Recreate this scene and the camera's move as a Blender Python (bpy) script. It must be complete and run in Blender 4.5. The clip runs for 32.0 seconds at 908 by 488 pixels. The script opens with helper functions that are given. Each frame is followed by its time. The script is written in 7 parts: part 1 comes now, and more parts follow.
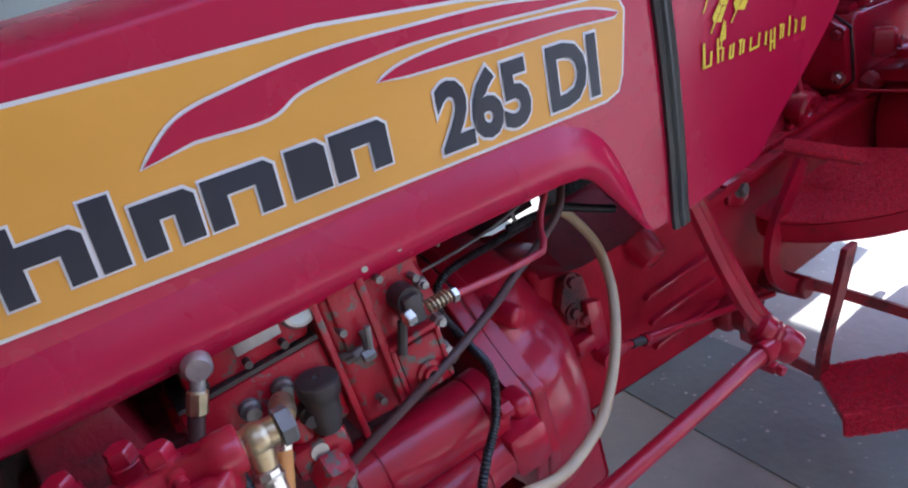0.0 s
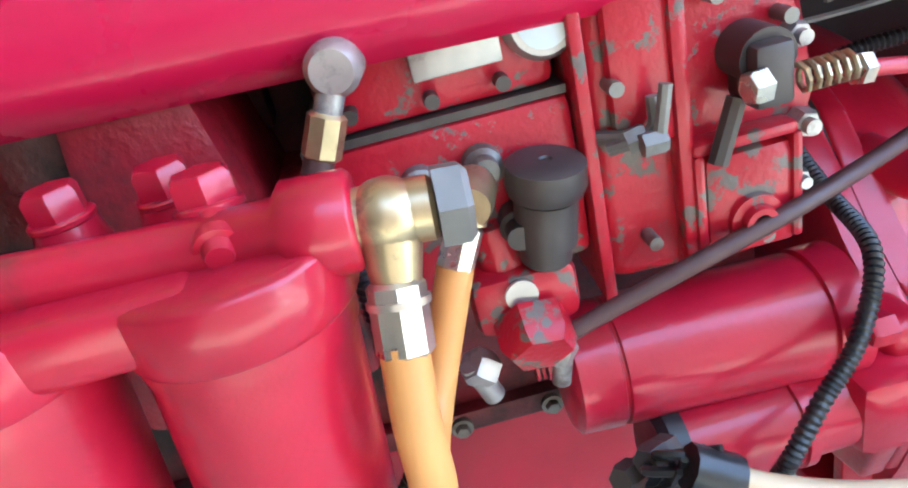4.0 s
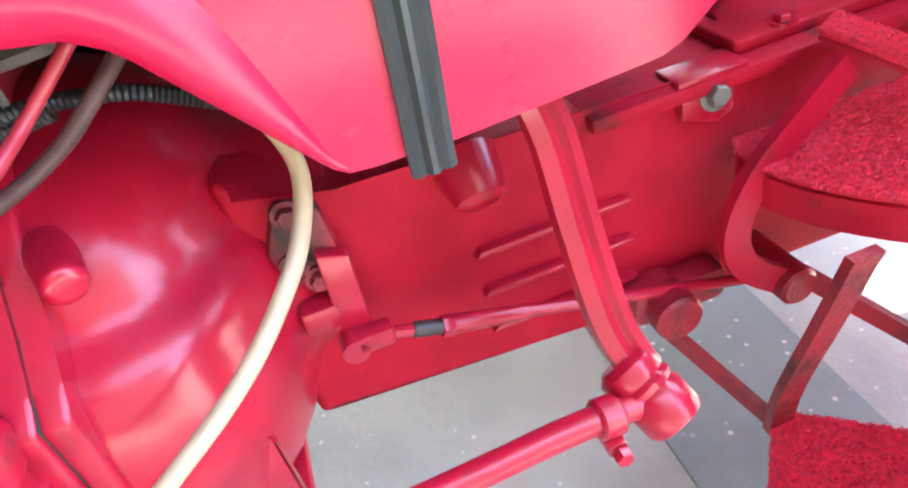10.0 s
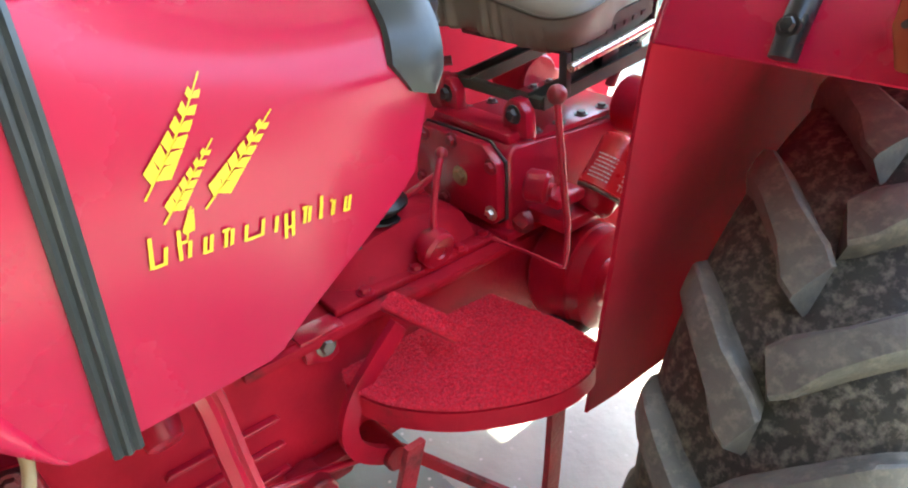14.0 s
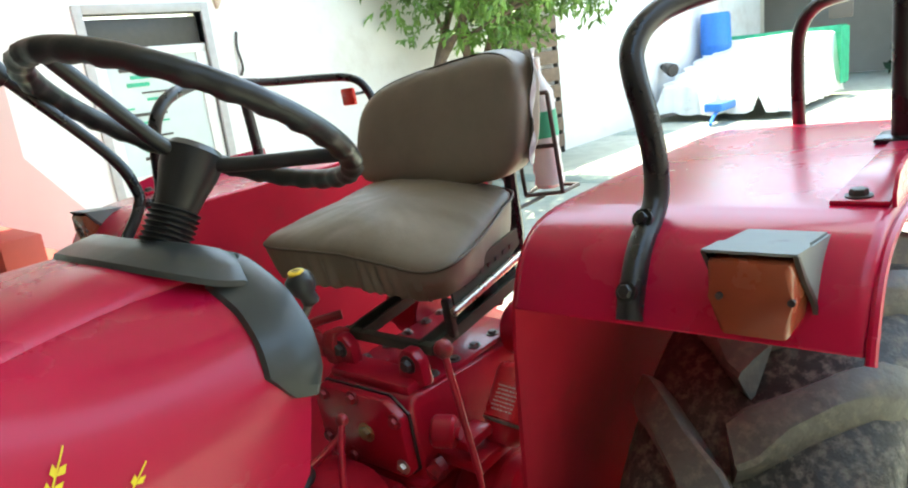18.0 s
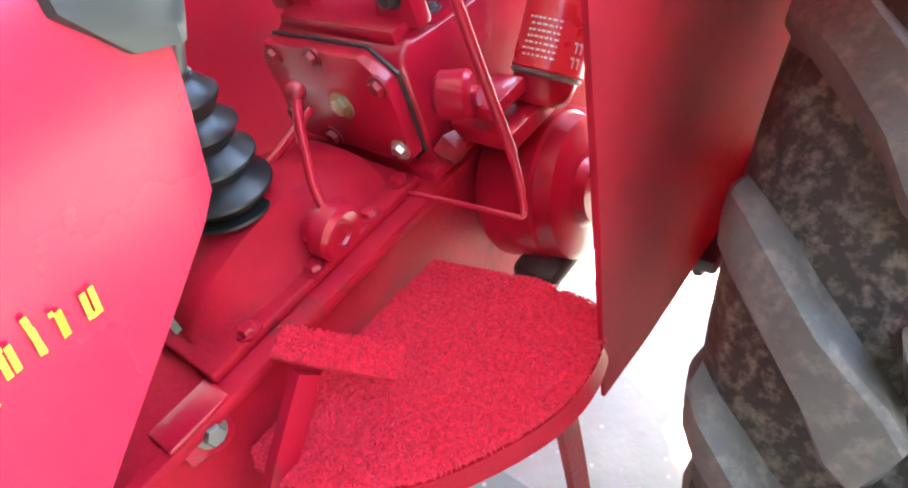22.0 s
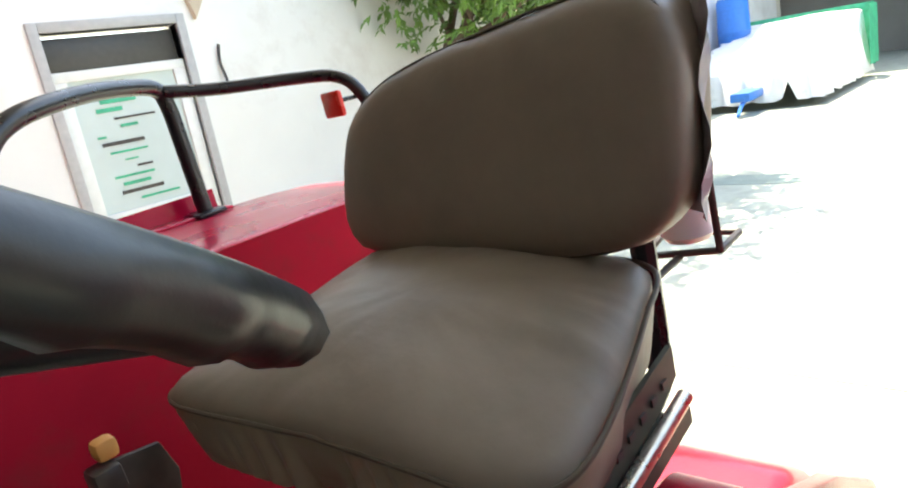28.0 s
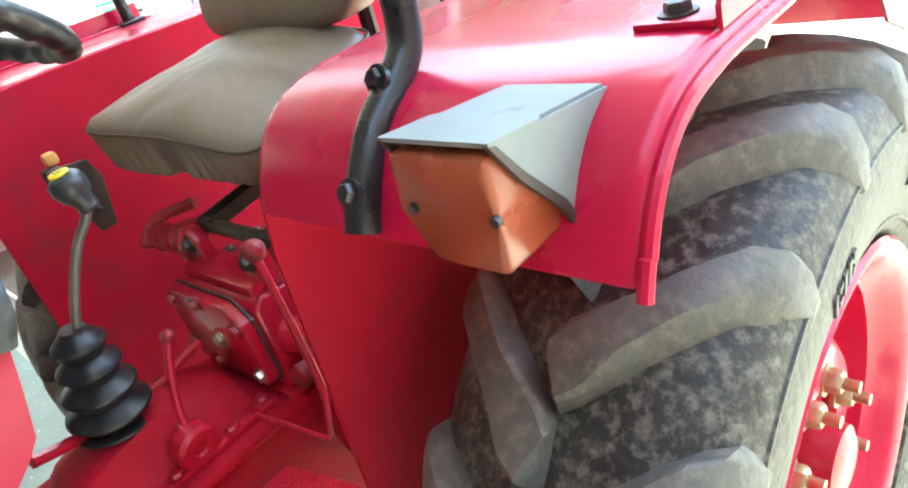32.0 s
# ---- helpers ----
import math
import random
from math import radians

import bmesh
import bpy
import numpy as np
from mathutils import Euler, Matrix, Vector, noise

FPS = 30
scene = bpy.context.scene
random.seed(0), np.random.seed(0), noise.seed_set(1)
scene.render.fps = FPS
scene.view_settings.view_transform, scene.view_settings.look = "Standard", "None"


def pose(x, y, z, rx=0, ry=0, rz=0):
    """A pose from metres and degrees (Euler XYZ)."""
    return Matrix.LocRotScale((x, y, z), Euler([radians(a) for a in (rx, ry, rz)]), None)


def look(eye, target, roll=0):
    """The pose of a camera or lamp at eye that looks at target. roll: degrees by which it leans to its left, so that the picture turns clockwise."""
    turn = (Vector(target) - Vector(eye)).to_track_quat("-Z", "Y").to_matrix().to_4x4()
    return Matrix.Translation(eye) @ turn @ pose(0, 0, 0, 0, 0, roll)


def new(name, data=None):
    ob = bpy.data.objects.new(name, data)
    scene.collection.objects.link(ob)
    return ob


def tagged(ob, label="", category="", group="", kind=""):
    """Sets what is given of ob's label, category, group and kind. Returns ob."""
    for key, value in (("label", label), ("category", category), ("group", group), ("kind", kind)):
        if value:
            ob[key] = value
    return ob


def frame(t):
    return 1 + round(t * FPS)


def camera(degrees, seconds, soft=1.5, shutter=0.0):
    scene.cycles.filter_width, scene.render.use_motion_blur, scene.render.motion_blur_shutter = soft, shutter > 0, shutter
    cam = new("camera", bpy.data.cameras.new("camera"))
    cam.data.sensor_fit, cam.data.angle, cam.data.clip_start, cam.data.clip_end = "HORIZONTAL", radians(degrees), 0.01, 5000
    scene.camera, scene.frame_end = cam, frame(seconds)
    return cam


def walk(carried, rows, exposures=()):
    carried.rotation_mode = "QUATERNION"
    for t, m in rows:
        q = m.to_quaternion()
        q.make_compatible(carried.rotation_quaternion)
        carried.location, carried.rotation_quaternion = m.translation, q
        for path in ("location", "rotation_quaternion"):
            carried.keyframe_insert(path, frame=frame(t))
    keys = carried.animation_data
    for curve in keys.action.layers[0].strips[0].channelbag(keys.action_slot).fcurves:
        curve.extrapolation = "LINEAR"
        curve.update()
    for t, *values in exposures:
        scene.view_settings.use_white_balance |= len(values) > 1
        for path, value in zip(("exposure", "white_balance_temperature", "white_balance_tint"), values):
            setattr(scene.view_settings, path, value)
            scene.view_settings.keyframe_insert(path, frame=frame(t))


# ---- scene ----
cam = camera(66.21, 32.0, soft=2.0)
PATH = [
    (0.0, pose(-0.3962, -0.9212, 1.2883, 65.54, 12.47, -33.49)),
    (0.5, pose(-0.4242, -0.8954, 1.2459, 63.81, 13.40, -28.25)),
    (1.0, pose(-0.4305, -0.8574, 1.2223, 61.91, 14.00, -21.12)),
    (1.5, pose(-0.4246, -0.8209, 1.1900, 56.40, 13.75, -17.49)),
    (2.0, pose(-0.4222, -0.7852, 1.1440, 56.07, 13.36, -16.53)),
    (2.5, pose(-0.4411, -0.7226, 1.0969, 53.54, 12.55, -18.75)),
    (3.0, pose(-0.4303, -0.6580, 1.0513, 54.72, 11.74, -20.34)),
    (3.5, pose(-0.3836, -0.6349, 1.0539, 60.27, 12.57, -13.39)),
    (5.5, pose(-0.2169, -0.7280, 1.0641, 60.41, 4.48, -1.32)),
    (6.0, pose(-0.1786, -0.7461, 1.0703, 58.66, 4.85, -0.18)),
    (6.5, pose(-0.1056, -0.7162, 1.0704, 55.35, 8.15, -0.77)),
    (7.0, pose(-0.0043, -0.6831, 1.0773, 57.18, 7.96, -3.33)),
    (7.5, pose(0.0429, -0.6774, 1.0918, 58.28, 8.50, -3.67)),
    (8.0, pose(0.0863, -0.6771, 1.1013, 58.91, 9.95, -5.06)),
    (8.5, pose(0.1129, -0.6721, 1.1018, 58.45, 8.81, -6.50)),
    (9.0, pose(0.1532, -0.6636, 1.0985, 57.00, 9.14, -9.32)),
    (9.5, pose(0.1992, -0.6676, 1.0770, 52.74, 9.29, -13.57)),
    (10.0, pose(0.2481, -0.6769, 1.0782, 52.21, 8.38, -17.75)),
    (10.5, pose(0.2800, -0.6899, 1.0786, 53.53, 7.71, -20.46)),
    (11.0, pose(0.3023, -0.7323, 1.1481, 59.28, 6.98, -22.95)),
    (11.5, pose(0.2735, -0.7669, 1.2042, 61.42, 1.73, -27.10)),
    (12.0, pose(0.2384, -0.8182, 1.2781, 55.61, -1.31, -31.83)),
    (12.5, pose(0.2149, -0.8671, 1.3196, 52.45, -1.59, -34.89)),
    (13.0, pose(0.2137, -0.9089, 1.3372, 53.36, -1.59, -36.01)),
    (13.5, pose(0.2267, -0.9284, 1.3848, 60.04, -1.32, -38.70)),
    (15.5, pose(0.2722, -0.9187, 1.4255, 62.34, 0.94, -41.36)),
    (16.0, pose(0.3016, -0.9028, 1.4549, 66.75, 2.15, -41.79)),
    (16.5, pose(0.3189, -0.9072, 1.4829, 70.80, 3.06, -42.71)),
    (17.0, pose(0.3011, -0.9227, 1.5041, 72.96, 5.19, -43.78)),
    (17.5, pose(0.2787, -0.9398, 1.5270, 75.09, 9.23, -42.49)),
    (18.0, pose(0.2978, -0.9449, 1.5297, 75.15, 6.79, -49.57)),
    (18.5, pose(0.3538, -0.9357, 1.5213, 74.46, 6.04, -56.00)),
    (19.0, pose(0.4009, -0.9125, 1.5092, 72.70, 6.03, -56.57)),
    (19.5, pose(0.4704, -0.8852, 1.4426, 62.35, 8.08, -55.97)),
    (20.0, pose(0.5258, -0.8829, 1.4022, 54.89, 8.67, -57.56)),
    (20.5, pose(0.5256, -0.8609, 1.3808, 51.78, 11.06, -55.72)),
    (21.0, pose(0.5315, -0.8259, 1.3657, 52.83, 12.44, -53.82)),
    (21.5, pose(0.5495, -0.7570, 1.3583, 52.17, 12.36, -53.69)),
    (22.0, pose(0.5765, -0.6778, 1.3093, 47.73, 11.64, -50.70)),
    (22.5, pose(0.6013, -0.6306, 1.2850, 45.26, 10.26, -46.98)),
    (23.0, pose(0.6384, -0.5709, 1.2875, 41.13, 9.33, -45.81)),
    (23.5, pose(0.6771, -0.5124, 1.2530, 44.01, 7.94, -47.24)),
    (24.0, pose(0.7087, -0.4739, 1.2207, 48.22, 9.05, -45.77)),
    (24.5, pose(0.7300, -0.4352, 1.1899, 44.60, 5.69, -39.94)),
    (26.5, pose(0.8056, -0.3595, 1.3574, 53.65, 6.87, -43.87)),
    (27.0, pose(0.8069, -0.3648, 1.4017, 61.20, 9.25, -46.12)),
    (27.5, pose(0.8020, -0.3870, 1.4465, 69.85, 10.27, -45.24)),
    (28.0, pose(0.8013, -0.4143, 1.4883, 75.75, 10.19, -49.51)),
    (28.5, pose(0.6857, -0.5195, 1.5349, 78.32, 7.24, -61.29)),
    (29.0, pose(0.6327, -0.6063, 1.5367, 77.70, 7.51, -68.99)),
    (29.5, pose(0.5716, -0.6949, 1.5457, 78.71, 7.51, -75.02)),
    (30.0, pose(0.5453, -0.7455, 1.5634, 78.95, 7.80, -72.93)),
    (30.5, pose(0.5668, -0.8412, 1.5438, 70.81, 10.53, -66.81)),
    (31.0, pose(0.5987, -0.9430, 1.5095, 64.04, 17.14, -60.19)),
    (31.5, pose(0.6177, -1.0027, 1.4673, 60.27, 16.56, -54.47)),
    (32.0, pose(0.6773, -1.0058, 1.4549, 61.59, 12.89, -48.95)),
]
EXPOSURES = [(0.0, 2.41, 5700, 23), (1.0, 3.18, 5300, 19), (2.0, 3.7, 5500, 12), (3.0, 3.81, 5950, 8), (6.0, 3.98, 6050, 7), (7.0, 4.11, 6100, 5),
             (9.0, 4.5, 6400, 12), (11.0, 4.13, 6450, 15), (12.0, 3.88, 6300, 17), (13.0, 3.56, 7000, 13), (16.0, 4.2, 6750, -12), (17.0, 3.1, 7350, -2),
             (18.0, 2.9, 7650, -5), (19.0, 2.25, 7950, -7), (20.0, 4.58, 7050, -10), (21.0, 5.08, 6700, -4), (23.0, 4.14, 6350, 13), (24.0, 4.28, 6350, 18),
             (27.0, 4.5, 6800, 3), (28.0, 2.53, 7800, 4), (29.0, 1.6, 8600, 7), (30.0, 1.6, 8200, 3), (31.0, 2.68, 7650, -5), (32.0, 3.91, 7250, -2)]
walk(cam, PATH, EXPOSURES)

# ---- world, sun and sky ----
world = bpy.data.worlds.new("sky_world")
scene.world = world
world.use_nodes = True
wn = world.node_tree
sky = wn.nodes.new("ShaderNodeTexSky")
sky.sky_type = 'NISHITA'
sky.sun_disc = False
SUN_EL, SUN_AZ = radians(68), radians(34)
sky.sun_elevation = SUN_EL
sky.sun_rotation = radians(90) - SUN_AZ
wn.links.new(sky.outputs[0], wn.nodes["Background"].inputs[0])
wn.nodes["Background"].inputs[1].default_value = 0.15
sun = new("sun", bpy.data.lights.new("sun", 'SUN'))
sun.data.energy, sun.data.angle, sun.data.color = 2.3, radians(0.6), (1.0, 0.95, 0.87)
SUN_DIR = Vector((math.cos(SUN_EL) * math.cos(SUN_AZ), math.cos(SUN_EL) * math.sin(SUN_AZ), math.sin(SUN_EL)))
sun.matrix_world = look(SUN_DIR * 30, (0, 0, 0))


# ---- materials ----
def material(name, color, rough=0.5, metal=0.0, vary=0.12, scale=18.0, bump=0.0, bump_scale=120.0,
             dirt=None, dirt_amount=0.0, dirt_scale=6.0, coat=0.0, per_object=0.0, spec=0.5, dirt_sharp=0.08):
    m = bpy.data.materials.new(name)
    m.use_nodes = True
    nt = m.node_tree
    p = nt.nodes["Principled BSDF"]
    p.inputs["Roughness"].default_value = rough
    p.inputs["Metallic"].default_value = metal
    p.inputs["Coat Weight"].default_value = coat
    p.inputs["Coat Roughness"].default_value = 0.13
    p.inputs["Specular IOR Level"].default_value = spec
    tc = nt.nodes.new("ShaderNodeTexCoord")
    no = nt.nodes.new("ShaderNodeTexNoise")
    no.inputs["Scale"].default_value = scale
    no.inputs["Detail"].default_value = 6
    nt.links.new(tc.outputs["Object"], no.inputs["Vector"])
    ramp = nt.nodes.new("ShaderNodeMapRange")
    ramp.inputs["From Min"].default_value, ramp.inputs["From Max"].default_value = 0.3, 0.7
    ramp.inputs["To Min"].default_value, ramp.inputs["To Max"].default_value = 1 - vary, 1 + vary
    nt.links.new(no.outputs["Fac"], ramp.inputs["Value"])
    mul = nt.nodes.new("ShaderNodeVectorMath")
    mul.operation = 'SCALE'
    mul.inputs[0].default_value = color
    nt.links.new(ramp.outputs[0], mul.inputs["Scale"])
    out = mul.outputs[0]
    if per_object:
        info = nt.nodes.new("ShaderNodeObjectInfo")
        r2 = nt.nodes.new("ShaderNodeMapRange")
        r2.inputs["To Min"].default_value, r2.inputs["To Max"].default_value = 1 - per_object, 1 + per_object
        nt.links.new(info.outputs["Random"], r2.inputs["Value"])
        mu2 = nt.nodes.new("ShaderNodeVectorMath")
        mu2.operation = 'SCALE'
        nt.links.new(out, mu2.inputs[0])
        nt.links.new(r2.outputs[0], mu2.inputs["Scale"])
        out = mu2.outputs[0]
    if dirt is not None:
        n2 = nt.nodes.new("ShaderNodeTexNoise")
        n2.inputs["Scale"].default_value = dirt_scale
        n2.inputs["Detail"].default_value = 9
        n2.inputs["Roughness"].default_value = 0.65
        nt.links.new(tc.outputs["Object"], n2.inputs["Vector"])
        r3 = nt.nodes.new("ShaderNodeMapRange")
        r3.inputs["From Min"].default_value = 1 - dirt_amount - dirt_sharp
        r3.inputs["From Max"].default_value = 1 - dirt_amount + dirt_sharp
        nt.links.new(n2.outputs["Fac"], r3.inputs["Value"])
        mix = nt.nodes.new("ShaderNodeMix")
        mix.data_type = 'RGBA'
        mix.inputs[7].default_value = (*dirt, 1)
        nt.links.new(r3.outputs[0], mix.inputs[0])
        nt.links.new(out, mix.inputs[6])
        out = mix.outputs[2]
        r4 = nt.nodes.new("ShaderNodeMapRange")
        r4.inputs["To Min"].default_value, r4.inputs["To Max"].default_value = rough, min(1, rough + 0.35)
        nt.links.new(r3.outputs[0], r4.inputs["Value"])
        nt.links.new(r4.outputs[0], p.inputs["Roughness"])
    else:
        r4 = nt.nodes.new("ShaderNodeMapRange")
        r4.inputs["From Min"].default_value, r4.inputs["From Max"].default_value = 0.3, 0.7
        r4.inputs["To Min"].default_value, r4.inputs["To Max"].default_value = max(0.03, rough - 0.07), min(1, rough + 0.07)
        nt.links.new(no.outputs["Fac"], r4.inputs["Value"])
        nt.links.new(r4.outputs[0], p.inputs["Roughness"])
    nt.links.new(out, p.inputs["Base Color"])
    if bump:
        n3 = nt.nodes.new("ShaderNodeTexNoise")
        n3.inputs["Scale"].default_value = bump_scale
        n3.inputs["Detail"].default_value = 4
        nt.links.new(tc.outputs["Object"], n3.inputs["Vector"])
        b = nt.nodes.new("ShaderNodeBump")
        b.inputs["Strength"].default_value = bump
        b.inputs["Distance"].default_value = 0.004
        nt.links.new(n3.outputs["Fac"], b.inputs["Height"])
        nt.links.new(b.outputs[0], p.inputs["Normal"])
    return m


RED = material("red_gloss_paint", (0.50, 0.006, 0.048), 0.26, vary=0.05, scale=5, bump=0.02, bump_scale=7, coat=0.2, spec=0.3)
PANEL = material("dusty_red_panel_paint", (0.40, 0.010, 0.030), 0.7, vary=0.10, scale=6, bump=0.05, bump_scale=40, dirt=(0.20, 0.03, 0.035), dirt_amount=0.34, dirt_scale=7, dirt_sharp=0.15, spec=0.07)
CAST = material("red_painted_casting", (0.43, 0.008, 0.030), 0.28, vary=0.14, scale=14, bump=0.12, bump_scale=110,
                dirt=(0.11, 0.028, 0.025), dirt_amount=0.3, dirt_scale=9, coat=0.35, spec=0.4)
CASTM = material("dull_red_casting", (0.42, 0.010, 0.028), 0.5, vary=0.16, scale=14, bump=0.2, bump_scale=130,
                 dirt=(0.11, 0.028, 0.025), dirt_amount=0.33, dirt_scale=9, spec=0.1)
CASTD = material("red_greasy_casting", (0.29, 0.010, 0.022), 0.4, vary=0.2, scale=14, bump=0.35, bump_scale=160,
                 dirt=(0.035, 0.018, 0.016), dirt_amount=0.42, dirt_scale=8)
# greasy casting again, with the engine bay's shade put into the colour
CASTSHADE = material("oily_shade_darkened_casting", (0.14, 0.008, 0.014), 0.4, vary=0.25, scale=14, bump=0.3, bump_scale=150,
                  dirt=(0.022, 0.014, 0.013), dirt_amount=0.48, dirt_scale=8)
CHIP = material("red_chipped_pump_paint", (0.40, 0.008, 0.022), 0.3, vary=0.1, scale=20, bump=0.2, bump_scale=200,
                dirt=(0.14, 0.115, 0.095), dirt_amount=0.42, dirt_scale=52, dirt_sharp=0.02, coat=0.15, spec=0.35)
ALU = material("bare_cast_aluminium", (0.42, 0.40, 0.37), 0.42, 0.7, vary=0.2, scale=40, dirt=(0.08, 0.06, 0.05), dirt_amount=0.4, dirt_scale=25)
STEEL = material("zinc_plated_steel", (0.62, 0.58, 0.48), 0.3, 0.9, vary=0.15, scale=60)
BRASS = material("dull_brass", (0.50, 0.40, 0.24), 0.35, 0.9, vary=0.2, scale=50, dirt=(0.1, 0.08, 0.06), dirt_amount=0.36, dirt_scale=30)
DARK = material("dark_oiled_steel", (0.07, 0.06, 0.055), 0.45, 0.5, vary=0.2, scale=40)
IRON = material("grey_worn_iron", (0.20, 0.19, 0.17), 0.45, 0.5, vary=0.25, scale=25, dirt=(0.10, 0.05, 0.035), dirt_amount=0.38, dirt_scale=15)
BLACK = material("black_gloss_tube", (0.012, 0.012, 0.014), 0.3, vary=0.2, scale=30, coat=0.1)
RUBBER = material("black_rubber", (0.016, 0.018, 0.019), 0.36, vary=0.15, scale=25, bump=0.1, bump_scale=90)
GREYRUB = material("grey_rubber_edging", (0.04, 0.045, 0.044), 0.33, vary=0.12, scale=12, bump=0.08, bump_scale=60)
TYRE = material("tyre_rubber", (0.034, 0.032, 0.027), 0.5, vary=0.35, scale=9, bump=0.7, bump_scale=70,
                dirt=(0.19, 0.176, 0.142), dirt_amount=0.44, dirt_scale=62, dirt_sharp=0.085)
TYRELUG = material("worn_tyre_lug", (0.125, 0.123, 0.110), 0.55, vary=0.25, scale=16, bump=0.6, bump_scale=70,
                   dirt=(0.23, 0.215, 0.18), dirt_amount=0.42, dirt_scale=48, dirt_sharp=0.09)
ORANGE_H = material("orange_fuel_hose", (0.66, 0.30, 0.085), 0.5, vary=0.1, scale=20)
BEIGE_H = material("beige_cable_sheath", (0.50, 0.385, 0.235), 0.45, vary=0.12, scale=14)
BROWN_R = material("brown_rubber_rod", (0.075, 0.034, 0.03), 0.5, vary=0.1, scale=14)
PINKROD = material("red_painted_rod", (0.40, 0.028, 0.045), 0.35, vary=0.15, scale=25)
VINYL = material("brown_vinyl", (0.185, 0.147, 0.11), 0.42, vary=0.14, scale=7, bump=0.3, bump_scale=22, dirt=(0.25, 0.21, 0.16), dirt_amount=0.36, dirt_scale=4, dirt_sharp=0.2)
WELT = material("dark_vinyl_welt", (0.075, 0.058, 0.04), 0.45)
NAVY = material("navy_black_enamel", (0.010, 0.016, 0.028), 0.35, vary=0.25, scale=12, bump=0.1, bump_scale=40)
OLIVE = material("worn_dark_olive_paint", (0.065, 0.07, 0.05), 0.5, 0.2, vary=0.3, scale=14, dirt=(0.14, 0.10, 0.07), dirt_amount=0.34, dirt_scale=20)
MAT = material("red_loop_mat", (0.72, 0.015, 0.052), 0.5, vary=0.25, scale=160, bump=0.6, bump_scale=420)
YELLOW = material("amber_decal", (0.78, 0.37, 0.045), 0.35, vary=0.05, scale=6)
LEMON = material("yellow_decal", (0.85, 0.62, 0.03), 0.4, vary=0.05, scale=9)
INK = material("blue_black_decal", (0.012, 0.017, 0.03), 0.35, vary=0.1)
WHITE = material("white_decal_edge", (0.78, 0.76, 0.72), 0.4, vary=0.04)
LAMPHOOD = material("grey_lamp_hood", (0.20, 0.225, 0.22), 0.5, vary=0.12, scale=14, dirt=(0.12, 0.10, 0.09), dirt_amount=0.33, dirt_scale=12)
AMBER = material("amber_lamp_lens", (0.31, 0.072, 0.034), 0.25, vary=0.1, scale=20)
REDLENS = material("red_lamp_lens", (0.6, 0.03, 0.02), 0.25, vary=0.1)
WALL = material("white_lime_wall", (0.80, 0.77, 0.74), 0.9, vary=0.05, scale=1.3, bump=0.3, bump_scale=30, dirt=(0.55, 0.47, 0.42), dirt_amount=0.30, dirt_scale=0.9, dirt_sharp=0.15)
CREAM = material("cream_wall", (0.66, 0.60, 0.50), 0.9, vary=0.06, scale=1.1, bump=0.2, bump_scale=25, dirt=(0.42, 0.36, 0.30), dirt_amount=0.34, dirt_scale=0.8, dirt_sharp=0.12)
PINKW = material("pale_pink_plaster", (0.66, 0.50, 0.49), 0.9, vary=0.05, scale=2, bump=0.2)
STEPRED = material("red_oxide_step", (0.42, 0.06, 0.045), 0.7, vary=0.12, scale=5)
GLASS = material("frosted_door_glass", (0.55, 0.62, 0.60), 0.35, vary=0.06, scale=3)
DGLASS = material("dark_transom", (0.05, 0.045, 0.04), 0.4, vary=0.1, scale=30)
FRAMEM = material("grey_door_frame", (0.45, 0.43, 0.42), 0.6, vary=0.08)
# wall plaster with shade put into its colour; also the meter box's brown
SHADE = material("shade_toned_plaster", (0.22, 0.17, 0.14), 0.9, vary=0.12, scale=1.5)
PLAINW = material("bare_cement_plaster", (0.30, 0.26, 0.23), 0.9, vary=0.1, scale=1.5, bump=0.2)
LIMEC = material("dull_limewash", (0.52, 0.49, 0.45), 0.9, vary=0.08, scale=1.5, bump=0.2)
BLUEP = material("blue_plastic", (0.02, 0.16, 0.55), 0.4, vary=0.08)
TARP = material("white_tarpaulin", (0.74, 0.74, 0.72), 0.55, vary=0.08, scale=2.5, bump=0.4, bump_scale=14, dirt=(0.45, 0.42, 0.38), dirt_amount=0.34, dirt_scale=3)
TARPG = material("green_tarpaulin", (0.05, 0.42, 0.24), 0.5, vary=0.25, scale=9)
LEAF = material("green_leaves", (0.15, 0.27, 0.06), 0.36, vary=0.45, scale=2.2, spec=0.3)
BARK = material("grey_brown_bark", (0.16, 0.11, 0.08), 0.9, vary=0.25, scale=14, bump=0.6, bump_scale=50)
SACK = material("beige_sacking", (0.55, 0.44, 0.34), 0.9, vary=0.12, scale=6, bump=0.5, bump_scale=40)
TROUGH = material("weathered_cement", (0.55, 0.50, 0.42), 0.9, vary=0.1, scale=3, bump=0.4, bump_scale=30, dirt=(0.3, 0.26, 0.2), dirt_amount=0.36, dirt_scale=2)


